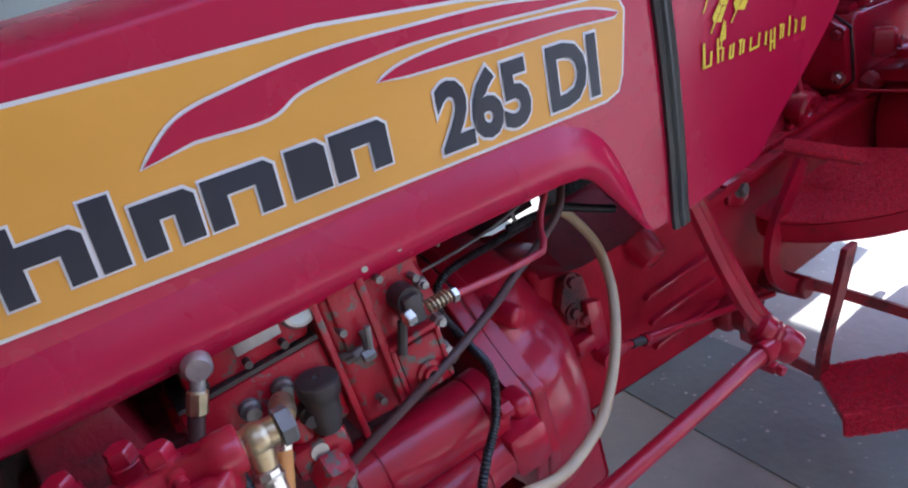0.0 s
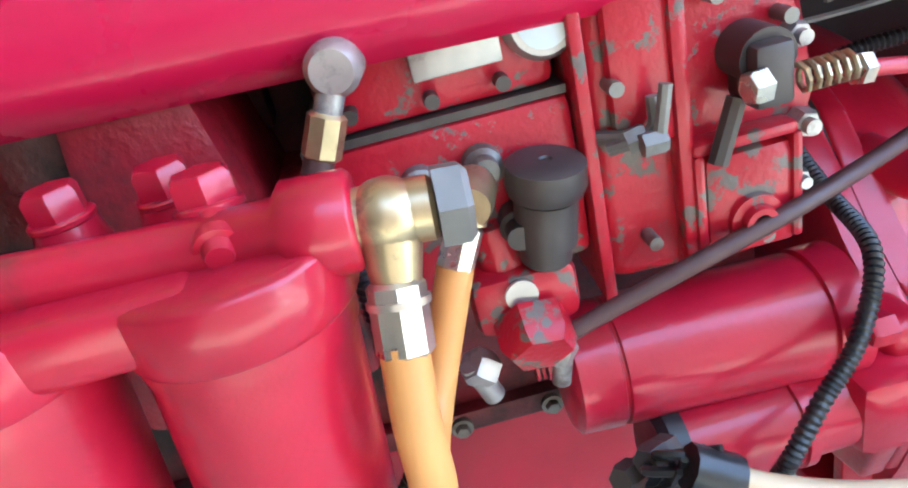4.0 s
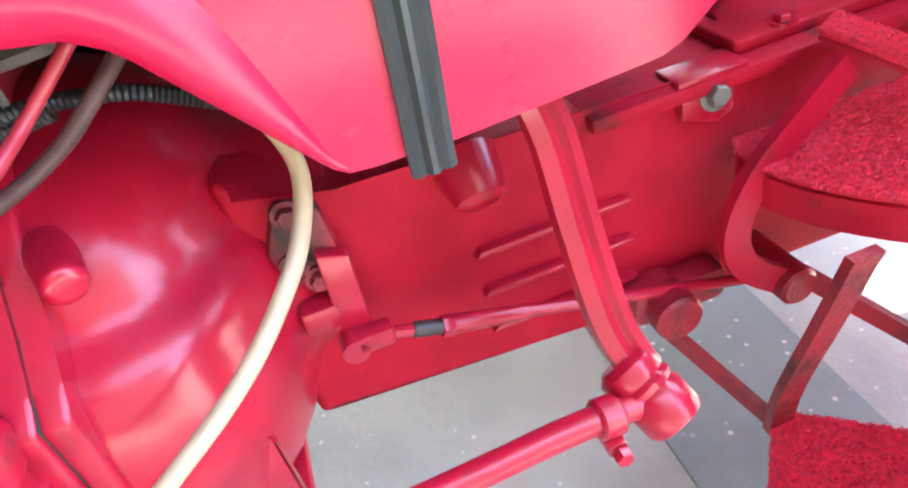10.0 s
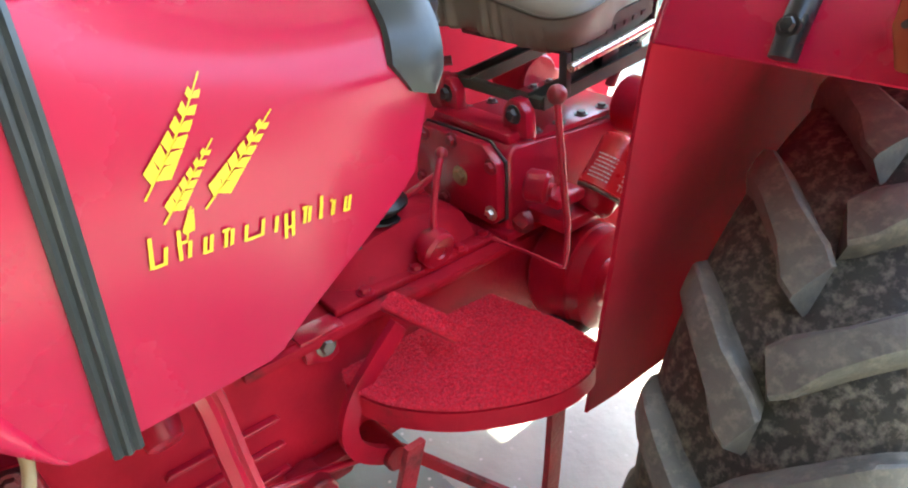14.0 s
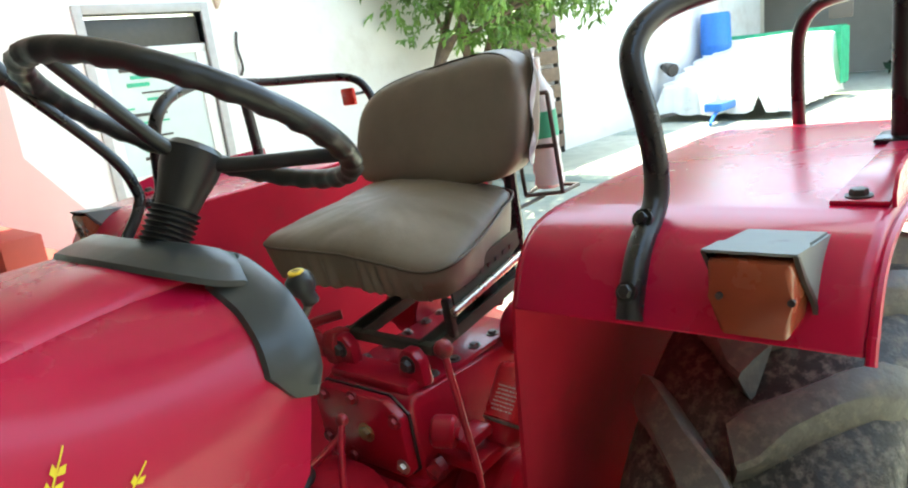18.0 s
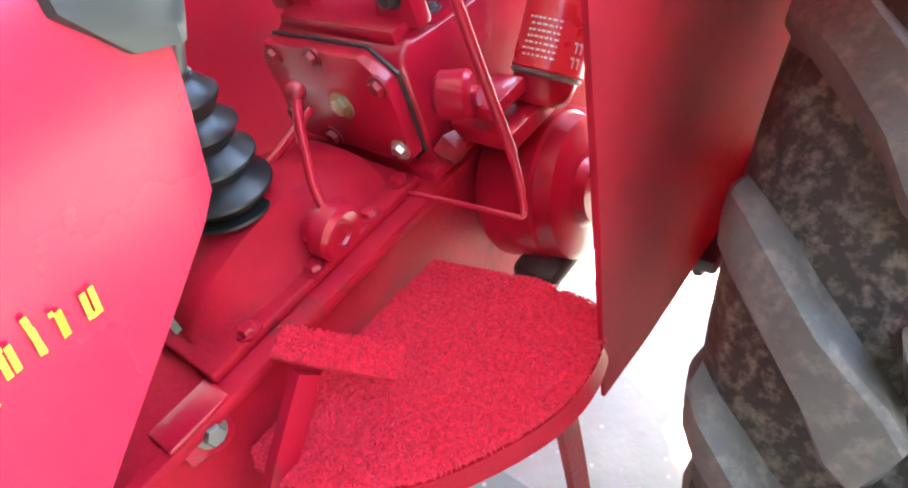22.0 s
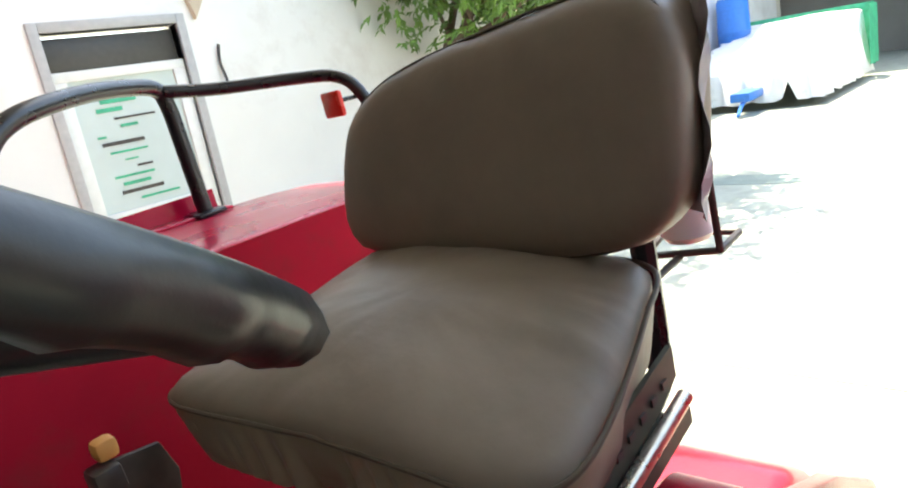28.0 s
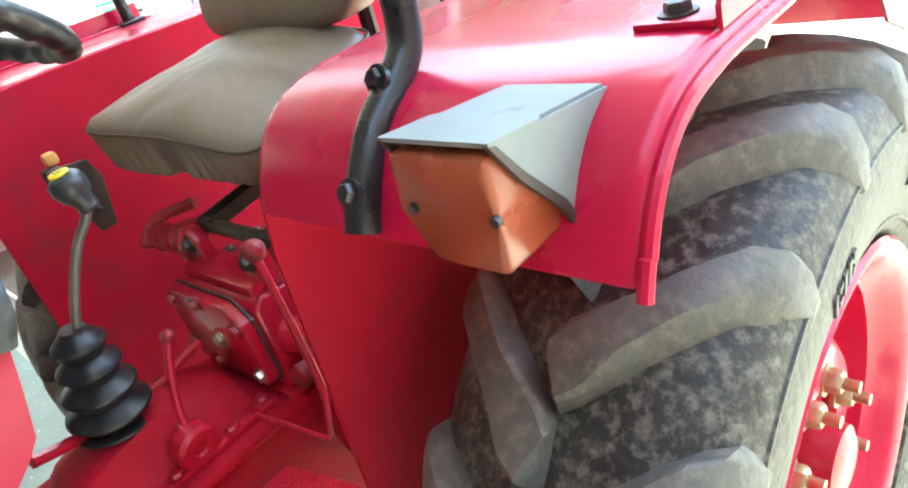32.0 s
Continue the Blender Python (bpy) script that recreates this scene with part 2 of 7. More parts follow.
def floor_material(name, c1, c2, c3):
    m = bpy.data.materials.new(name)
    m.use_nodes = True
    nt = m.node_tree
    p = nt.nodes["Principled BSDF"]
    tc = nt.nodes.new("ShaderNodeTexCoord")

    def noise_fac(scale, lo, hi, detail=6):
        n = nt.nodes.new("ShaderNodeTexNoise")
        n.inputs["Scale"].default_value, n.inputs["Detail"].default_value = scale, detail
        nt.links.new(tc.outputs["Object"], n.inputs["Vector"])
        r = nt.nodes.new("ShaderNodeMapRange")
        r.inputs["From Min"].default_value, r.inputs["From Max"].default_value = lo, hi
        nt.links.new(n.outputs["Fac"], r.inputs["Value"])
        return r.outputs[0]

    def mixed(fac, a, b):
        x = nt.nodes.new("ShaderNodeMix")
        x.data_type = 'RGBA'
        nt.links.new(fac, x.inputs[0])
        for i, v in ((6, a), (7, b)):
            if isinstance(v, tuple):
                x.inputs[i].default_value = (*v, 1)
            else:
                nt.links.new(v, x.inputs[i])
        return x.outputs[2]
    base = mixed(noise_fac(0.8, 0.35, 0.65), c1, c2)
    base = mixed(noise_fac(5, 0.4, 0.75), base, c3)
    vo = nt.nodes.new("ShaderNodeTexVoronoi")
    vo.inputs["Scale"].default_value = 26
    nt.links.new(tc.outputs["Object"], vo.inputs["Vector"])
    r = nt.nodes.new("ShaderNodeMapRange")
    r.inputs["From Min"].default_value, r.inputs["From Max"].default_value = 0.16, 0.08
    nt.links.new(vo.outputs["Distance"], r.inputs["Value"])
    keep = nt.nodes.new("ShaderNodeMath")
    keep.operation = 'MULTIPLY'
    nt.links.new(r.outputs[0], keep.inputs[0])
    nt.links.new(noise_fac(3.5, 0.42, 0.5), keep.inputs[1])
    base = mixed(keep.outputs[0], base, (0.66, 0.64, 0.60))
    nt.links.new(base, p.inputs["Base Color"])
    p.inputs["Roughness"].default_value = 0.62
    b = nt.nodes.new("ShaderNodeBump")
    b.inputs["Strength"].default_value, b.inputs["Distance"].default_value = 0.3, 0.004
    nt.links.new(noise_fac(40, 0.2, 0.8), b.inputs["Height"])
    nt.links.new(b.outputs[0], p.inputs["Normal"])
    return m


FLOOR = floor_material("speckled_cement_floor", (0.41, 0.435, 0.36), (0.50, 0.52, 0.44), (0.34, 0.355, 0.30))
GREENFLOOR = floor_material("green_grey_cement_strip", (0.24, 0.30, 0.265), (0.29, 0.355, 0.315), (0.20, 0.25, 0.22))


# ---- building helpers ----
def part(name, bm, mat, parent, label="", smooth=40):
    me = bpy.data.meshes.new(name)
    bmesh.ops.recalc_face_normals(bm, faces=bm.faces)
    bm.to_mesh(me)
    bm.free()
    me.materials.append(mat)
    if smooth:
        me.polygons.foreach_set("use_smooth", [True] * len(me.polygons))
        me.set_sharp_from_angle(angle=radians(smooth))
    ob = new(name, me)
    if parent is not None:
        ob.parent = parent
    if label:
        ob["label"] = label
    return ob


def alone(name, bm, mat, label, category, kind="", group="", smooth=40):
    return tagged(part(name, bm, mat, None, "", smooth), label, category, group, kind)


def frame_of(axis):
    a = Vector(axis).normalized()
    s = a.orthogonal().normalized()
    return a, s, a.cross(s)


def box(bm, lo, hi, bevel=0.0, m=None, seg=2):
    lo, hi = Vector(lo), Vector(hi)
    v = [bm.verts.new((x, y, z)) for x in (lo.x, hi.x) for y in (lo.y, hi.y) for z in (lo.z, hi.z)]
    f = [bm.faces.new([v[i] for i in q]) for q in ((0, 1, 3, 2), (4, 6, 7, 5), (0, 4, 5, 1), (2, 3, 7, 6), (0, 2, 6, 4), (1, 5, 7, 3))]
    vs = v
    if bevel:
        es = list({e for x in f for e in x.edges})
        r = bmesh.ops.bevel(bm, geom=es, offset=bevel, segments=seg, profile=0.5, affect='EDGES')
        vs = list({w for x in r["faces"] for w in x.verts} | {w for w in v if w.is_valid})
    if m is not None:
        bmesh.ops.transform(bm, matrix=m, verts=[w for w in vs if w.is_valid])
    return bm


def ring(bm, c, s, t, r, seg, sq=1.0):
    return [bm.verts.new(Vector(c) + s * (r * math.cos(2 * math.pi * k / seg)) + t * (r * sq * math.sin(2 * math.pi * k / seg))) for k in range(seg)]


def skin(bm, rings, close=True, caps=True):
    for a, b in zip(rings, rings[1:]):
        n = len(a)
        for k in range(n if close else n - 1):
            bm.faces.new((a[k], a[(k + 1) % n], b[(k + 1) % n], b[k]))
    if caps:
        for r in (rings[0], rings[-1]):
            try:
                bm.faces.new(r)
            except ValueError:
                pass
    return bm


def lathe(bm, p0, p1, profile, seg=28):
    """profile: (share of the way from p0 to p1, radius)."""
    p0, p1 = Vector(p0), Vector(p1)
    a, s, t = frame_of(p1 - p0)
    return skin(bm, [ring(bm, p0.lerp(p1, u), s, t, max(r, 0.0004), seg) for u, r in profile])


def cyl(bm, p0, p1, r, r2=None, seg=20, chamfer=0.0):
    r2 = r if r2 is None else r2
    L = (Vector(p1) - Vector(p0)).length
    if chamfer:
        c = min(chamfer, L / 3)
        return lathe(bm, p0, p1, [(0, r - chamfer), (c / L, r), (1 - c / L, r2), (1, r2 - chamfer)], seg)
    return lathe(bm, p0, p1, [(0, r), (1, r2)], seg)


def hexnut(bm, p0, p1, r):
    L = (Vector(p1) - Vector(p0)).length
    return lathe(bm, p0, p1, [(0, r), (0.8, r), (1, r * 0.84)], 6)


def bolt(bm, p, axis, r=0.009, h=0.009, washer=True):
    p, a = Vector(p), Vector(axis).normalized()
    if washer:
        cyl(bm, p - a * 0.003, p + a * 0.002, r * 1.45, seg=16)
    return hexnut(bm, p, p + a * h, r)


def curve_pts(pts, steps=8):
    P = [Vector(p) for p in pts]
    if len(P) < 3:
        return P
    P = [P[0] * 2 - P[1]] + P + [P[-1] * 2 - P[-2]]
    out = []
    for i in range(1, len(P) - 2):
        for k in range(steps):
            t = k / steps
            a, b, c, d = P[i - 1:i + 3]
            out.append(0.5 * ((2 * b) + (c - a) * t + (2 * a - 5 * b + 4 * c - d) * t * t + (3 * b - a - 3 * c + d) * t ** 3))
    return out + [P[-2]]


def tube(bm, pts, r, seg=12, steps=8, ridge=0.0, pitch=0.008):
    P = curve_pts(pts, steps)
    if ridge:
        Q, acc = [P[0]], 0.0
        for a, b in zip(P, P[1:]):
            n = max(1, int((b - a).length / (pitch / 2)))
            Q += [a.lerp(b, (k + 1) / n) for k in range(n)]
        P = Q
    rings = []
    s = None
    for i, p in enumerate(P):
        d = (P[min(i + 1, len(P) - 1)] - P[max(i - 1, 0)]).normalized()
        if s is None:
            s = d.orthogonal().normalized()
        s = (s - d * s.dot(d)).normalized()
        rr = r[min(len(r) - 1, int(i / len(P) * len(r)))] if isinstance(r, (list, tuple)) else r
        if ridge:
            rr = rr * (1 + (ridge if i % 2 else -ridge))
        rings.append(ring(bm, p, s, d.cross(s), rr, seg))
    return skin(bm, rings)


def prism(bm, pts, axis, d0, d1, bevel=0.0, seg=2):
    """A polygon given in the two other axes, drawn out along axis from d0 to d1."""
    def place(p, d):
        return {"x": (d, p[0], p[1]), "y": (p[0], d, p[1]), "z": (p[0], p[1], d)}[axis]
    a = [bm.verts.new(place(p, d0)) for p in pts]
    b = [bm.verts.new(place(p, d1)) for p in pts]
    n = len(a)
    f = [bm.faces.new(a), bm.faces.new(b[::-1])] + [bm.faces.new((a[k], b[k], b[(k + 1) % n], a[(k + 1) % n])) for k in range(n)]
    if bevel:
        es = list({e for x in f for e in x.edges})
        bmesh.ops.bevel(bm, geom=es, offset=bevel, segments=seg, profile=0.5, affect='EDGES')
    return bm


def poly_at(pts, t):
    """The place at share t along a polyline, by length."""
    P = [Vector(p) for p in pts]
    L = [0.0]
    for a, b in zip(P, P[1:]):
        L.append(L[-1] + (b - a).length)
    d = t * L[-1]
    for i in range(len(P) - 1):
        if d <= L[i + 1] + 1e-9:
            return P[i].lerp(P[i + 1], (d - L[i]) / max(1e-9, L[i + 1] - L[i]))
    return P[-1]


def sheet(bm, grid, thick, out):
    """A sheet of metal from a grid of places, thickened along out(place)."""
    n, m = len(grid), len(grid[0])
    A = [[bm.verts.new(p) for p in row] for row in grid]
    B = [[bm.verts.new(Vector(p) + Vector(out(p)) * thick) for p in row] for row in grid]
    for i in range(n - 1):
        for j in range(m - 1):
            bm.faces.new((A[i][j], A[i + 1][j], A[i + 1][j + 1], A[i][j + 1]))
            bm.faces.new((B[i][j], B[i][j + 1], B[i + 1][j + 1], B[i + 1][j]))
    edge = [(i, 0) for i in range(n)] + [(n - 1, j) for j in range(1, m)] + [(i, m - 1) for i in range(n - 2, -1, -1)] + [(0, j) for j in range(m - 2, 0, -1)]
    for (a, b), (c, d) in zip(edge, edge[1:] + edge[:1]):
        bm.faces.new((A[a][b], A[c][d], B[c][d], B[a][b]))
    return bm


def BM():
    return bmesh.new()


# ---- ground and walls ----
bm = BM()
box(bm, (-300, -300, -0.4), (300, 300, 0))
alone("ground", bm, FLOOR, "pale speckled cement yard floor", "ground", "structure", smooth=0)
for k, (lo, hi) in enumerate((((0.69, -6, -0.02), (1.05, 4.78, 0.004)), ((3.62, -6, -0.02), (3.98, 4.78, 0.004)), ((7.15, -6, -0.02), (7.55, 4.78, 0.004)),
                              ((10.8, -4, -0.02), (11.2, 4.78, 0.004)), ((1.05, -1.22, -0.02), (3.62, -0.86, 0.0045)), ((3.98, -1.22, -0.02), (7.15, -0.86, 0.0045)),
                              ((7.55, -1.22, -0.02), (10.8, -0.86, 0.0045)))):
    bm = BM()
    box(bm, lo, hi, 0.002, seg=1)
    alone("pavement", bm, GREENFLOOR, "green-grey cement strip let into the yard", "paving strip", "structure", "yard strips", smooth=0)

WY = 4.8


def wall_x(name, y0, y1, x0, x1, z1, holes, mat, label):
    """A wall along x with openings (x from, x to, z from, z to)."""
    bm = BM()
    x = x0
    for a, b, c, d in sorted(holes):
        box(bm, (x, y0, 0), (a, y1, z1))
        if c > 0:
            box(bm, (a, y0, 0), (b, y1, c))
        box(bm, (a, y0, d), (b, y1, z1))
        x = b
    box(bm, (x, y0, 0), (x1, y1, z1))
    return alone(name, bm, mat, label, "wall", "structure", smooth=0)


DX0, DX1, DZ = 2.74, 3.74, 2.19
wall_x("wall_north", WY, WY + 0.23, -8, 18.5, 4.6, [(DX0, DX1, 0, DZ)], WALL, "whitewashed plaster courtyard wall")
# unseen wall, added to hold back sky light from the -y side
wall_x("wall_shade_side", -3.63, -3.4, -4, 2.4, 4.5, [], PLAINW, "unseen plastered wall added to block light from the open side")
wall_x("wall_south", -9.23, -9, -8, 24, 4.0, [], WALL, "whitewashed plaster boundary wall")
# unseen end wall, added and toned dark to cut fill from -x
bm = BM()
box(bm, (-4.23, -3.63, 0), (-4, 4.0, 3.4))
alone("wall_shade_end", bm, SHADE, "unseen dark-toned end wall added to lower the fill light", "wall", "structure", smooth=0)
# unseen slabs: the first shades the tractor, the second dims light from the front
bm = BM()
box(bm, (-4, -1.25, 3.4), (2.4, 3.9, 3.55))
box(bm, (-4, -3.4, 3.4), (-0.7, -1.252, 3.55))
alone("shade_roof", bm, LIMEC, "unseen roof slabs added to keep the sun off the tractor", "roof", "structure", smooth=0)

# door in the north wall
bm = BM()
box(bm, (DX0 - 0.07, WY - 0.03, 0), (DX0, WY + 0.12, DZ + 0.07), 0.006)
box(bm, (DX1, WY - 0.03, 0), (DX1 + 0.07, WY + 0.12, DZ + 0.07), 0.006)
box(bm, (DX0, WY - 0.03, DZ), (DX1, WY + 0.12, DZ + 0.07), 0.006)
door = alone("door_1", bm, FRAMEM, "closed white glazed door in a grey frame", "door", "structure")
bm = BM()
box(bm, (DX0 + 0.02, WY + 0.05, 1.93), (DX1 - 0.02, WY + 0.07, DZ - 0.03), 0.004)
part("transom_pane", bm, DGLASS, door, "dark transom pane")
bm = BM()
box(bm, (DX0, WY + 0.02, 1.86), (DX1, WY + 0.09, 1.93), 0.004)
box(bm, (DX0, WY + 0.02, 0.02), (DX0 + 0.1, WY + 0.09, 1.86), 0.004)
box(bm, (DX1 - 0.1, WY + 0.02, 0.02), (DX1, WY + 0.09, 1.86), 0.004)
box(bm, (DX0 + 0.1, WY + 0.02, 0.02), (DX1 - 0.1, WY + 0.09, 0.9), 0.004)
part("door_leaf", bm, WHITE, door, "white painted door leaf")
bm = BM()
box(bm, (DX0 + 0.1, WY + 0.045, 0.9), (DX1 - 0.1, WY + 0.06, 1.86))
part("glass_pane", bm, GLASS, door, "frosted glass with faded lettering", 0)
rnd = random.Random(5)
for k in range(14):
    bm = BM()
    x0, z0 = DX0 + 0.14 + 0.05 * (k % 5) + 0.1 * rnd.random(), 1.74 - 0.06 * k
    box(bm, (x0, WY + 0.036, z0), (x0 + 0.06 + 0.28 * rnd.random(), WY + 0.0425, z0 + 0.012 + 0.02 * rnd.random()), 0, pose(0, 0, 0))
    part("lettering_bar", bm, TARPG if k % 3 else DARK, door, "faded lettering on the glass", 0)
bm = BM()
tube(bm, [(4.02, WY - 0.02, 1.62), (4.03, WY - 0.05, 1.7), (4.02, WY - 0.03, 1.86), (4.05, WY - 0.02, 2.0)], 0.012, 8)
alone("wall_cable", bm, DARK, "dark cable hanging on the white wall", "cable")
bm = BM()
prism(bm, [(3.75, 2.75), (3.98, 2.75), (4.0, 2.35), (3.9, 2.2), (3.82, 2.5)], "y", WY - 0.05, WY, 0.01)
alone("hanging_cloth", bm, SACK, "patterned cloth bundle hanging on the wall", "cloth")

# stair with its side wall at the far end of the porch
bm = BM()
prism(bm, [(-4, 0), (2.35, 0), (2.35, 0.55), (1.83, 1.25), (1.86, 4.6), (-4, 4.6)], "y", 4.0, WY, 0.01)
alone("wall_stair", bm, PINKW, "pale pink plaster stair side wall", "wall", "structure", smooth=0)
stair = tagged(new("staircase"), "red oxide painted steps against the pink wall", "stairs")
for k in range(8):
    bm = BM()
    box(bm, (-0.6 if k == 7 else 0.9 + 0.2 * (7 - k) - 0.2, 2.95, 0 if k == 7 else 0.186 * k), (0.9 + 0.2 * (7 - k), 3.99, 0.186 * (k + 1)), 0.012)
    part("step", bm, STEPRED, stair)
cab = tagged(new("cabinet"), "pale green metal cabinet with a black ledge by the steps", "cabinet")
bm = BM()
box(bm, (-0.35, 2.32, 0.06), (0.84, 2.8, 1.9), 0.02)
part("body", bm, material("pale_green_paint", (0.62, 0.72, 0.62), 0.5, vary=0.06, scale=3), cab)
bm = BM()
box(bm, (-0.35, 2.22, 0.84), (0.88, 2.318, 0.95), 0.02)
part("ledge", bm, RUBBER, cab, "black rubber ledge")
for x in (-0.3, 0.74):
    bm = BM()
    box(bm, (x, 2.36, 0), (x + 0.06, 2.76, 0.065), 0.004)
    part("foot", bm, DARK, cab)

# far building with two dark bays
FX = 18.5
bm = BM()
for lo, hi in (((FX, 0.05, 3.5), (FX + 0.3, WY, 5.2)), ((FX, -0.63, 0), (FX + 0.4, 0.05, 5.2)), ((FX, -3.1, 3.3), (FX + 0.3, -0.63, 5.2)),
               ((FX, -9, 0), (FX + 0.3, -3.1, 5.2)), ((FX, WY, 0), (FX + 0.3, WY + 2, 5.2))):
    box(bm, lo, hi, 0.01)
alone("wall_east", bm, CREAM, "cream plastered building front with two open bays", "wall", "structure", smooth=0)
bm = BM()
box(bm, (FX + 5, -9, 0), (FX + 5.2, WY + 2, 5.2))
box(bm, (FX + 0.3, WY + 1.8, 0), (FX + 5, WY + 2, 5.2))
box(bm, (FX + 0.3, -0.5, 0), (FX + 5, -0.35, 3.5))
box(bm, (FX + 0.3, -3.4, 0), (FX + 5, -3.2, 5.2))
bay = BM()
box(bay, (FX + 2.4, -0.34, 0), (FX + 2.6, WY + 1.78, 3.5))
alone("wall_bay", bay, PLAINW, "bare plastered inner wall of the open bay", "wall", "structure", smooth=0)
# the bays' inner shade is painted in through this dark wall colour
alone("wall_bay", bm, SHADE, "inner bay walls, their shade put into a dark plaster colour", "wall", "structure", smooth=0)
bm = BM()
box(bm, (FX - 0.9, -9, 5.0), (FX + 5.2, WY + 2, 5.2))
alone("roof", bm, STEPRED, "flat roof with a red tiled eave", "roof", "structure", smooth=0)
for k in range(12):
    bm = BM()
    box(bm, (FX - 0.8, -4.4 + 0.8 * k, 4.78), (FX, -4.3 + 0.8 * k, 4.98), 0.01)
    alone("rafter", bm, BARK, "dark wooden rafter end under the eave", "rafter", "structure", "rafters")
wall_x("wall_yard", -4.75, -4.5, 10.5, FX, 5.0, [], WALL, "whitewashed side wall with grey rain stains")
bm = BM()
cyl(bm, (FX + 0.5, 3.9, 3.3), (FX + 0.5, 2.8, 3.2), 0.33, 0.28, chamfer=0.08)
alone("rolled_mat", bm, material("maroon_cloth", (0.09, 0.02, 0.025), 0.9), "rolled dark maroon cloth hung under the lintel", "rolled cloth")
bm = BM()
rnd = random.Random(8)
for k in range(260):
    a, h = rnd.random() * 6.28, rnd.random() * 2.6
    r = 0.75 * math.sqrt(rnd.random()) * (1.1 - 0.25 * h)
    c = Vector((FX + 1.2 + r * math.cos(a), 1.55 + r * math.sin(a), 0.1 + h))
    n = Vector((rnd.uniform(-1, 1), rnd.uniform(-1, 1), rnd.uniform(-.3, 1))).normalized()
    s = n.orthogonal().normalized() * 0.16
    t = n.cross(s)
    vs = [bm.verts.new(c + s), bm.verts.new(c + t * 0.5), bm.verts.new(c - s), bm.verts.new(c - t * 0.5)]
    bm.faces.new(vs)
alone("fodder_heap", bm, material("dark_fodder", (0.02, 0.05, 0.025), 0.9, vary=0.4), "tall heap of dark green fodder in the bay", "fodder heap", smooth=0)
bm = BM()
box(bm, (FX + 0.35, 2.9, 1.4), (FX + 0.4, 3.4, 2.0), 0.02)
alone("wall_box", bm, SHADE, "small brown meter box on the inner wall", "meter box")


# ---- yard things ----
def draped(x0, x1, y0, y1, top, rnd_seed):
    """A cloth thrown over a box: uneven top, hanging wavy edge."""
    rn = random.Random(rnd_seed)
    bm = BM()
    nx, ny = 26, 20
    V = []
    for i in range(nx + 1):
        row = []
        for j in range(ny + 1):
            u, v = i / nx, j / ny
            du, dv = min(u, 1 - u), min(v, 1 - v)
            e = min(du * nx, dv * ny)
            x, y = x0 + (x1 - x0) * u, y0 + (y1 - y0) * v
            z = top(u, v) + 0.025 * noise.noise(Vector((x * 2, y * 2, 3)))
            if e < 1:
                z = 0.10 + 0.14 * abs(noise.noise(Vector((x * 3, y * 3, 7)))) + 0.25 * (rn.random() < 0.08)
            elif e < 2:
                z -= 0.04
            if e < 2:
                w = 0.07 * math.sin((x + y) * 14) + 0.05 * noise.noise(Vector((x * 5, y * 5, 1)))
                x += w * (1 if u > 0.5 else -1) * (du * nx < 2)
                y += w * (1 if v > 0.5 else -1) * (dv * ny < 2)
            row.append(bm.verts.new((x, y, z)))
        V.append(row)
    for i in range(nx):
        for j in range(ny):
            bm.faces.new((V[i][j], V[i + 1][j], V[i + 1][j + 1], V[i][j + 1]))
    return bm


trolley = tagged(new("covered_trolley"), "farm trolley under a white and green tarpaulin", "trolley")
part("cover", draped(12.15, 15.6, 2.35, 4.68, lambda u, v: 0.60 + 0.72 * u, 4), TARP, trolley, "dirty white tarpaulin cover", 60)
bm = BM()
grid = [[(15.63 + 0.04 * math.sin(j * 1.7), 2.32 + 2.3 * j / 14, 0.2 + 1.1 * k / 6) for j in range(15)] for k in range(7)]
sheet(bm, grid, 0.012, lambda p: (1, 0, 0))
grid = [[(15.0 + 0.65 * j / 6, 2.29 + 0.02 * math.sin(j * 2.2), 0.25 + 1.02 * k / 6) for j in range(7)] for k in range(7)]
sheet(bm, grid, 0.012, lambda p: (0, -1, 0))
part("green_edge", bm, TARPG, trolley, "green tarpaulin edge")
bm = BM()
box(bm, (11.55, 3.2, 0.22), (12.2, 3.5, 0.36), 0.03)
tube(bm, [(11.3, 3.3, 0.06), (11.6, 3.32, 0.2), (12.1, 3.3, 0.3)], 0.03, 8)
part("drawbar", bm, BLUEP, trolley, "blue painted drawbar")
bm = BM()
lathe(bm, (14.6, 4.42, 0), (14.6, 4.42, 1.8), [(0, 0.27), (0.02, 0.29), (0.32, 0.29), (0.33, 0.3), (0.35, 0.29), (0.65, 0.29), (0.66, 0.3), (0.68, 0.29), (0.97, 0.28), (1, 0.25)])
alone("barrel", bm, BLUEP, "tall blue plastic barrel behind the trolley", "barrel")
bm = BM()
cyl(bm, (12.9, 4.72, 0.93), (12.75, 4.5, 0.86), 0.09, 0.12, chamfer=0.02)
cyl(bm, (12.9, 4.80, 0.95), (12.9, 4.70, 0.92), 0.05)
alone("wall_pipe", bm, DARK, "black pipe end sticking out of the wall", "pipe")

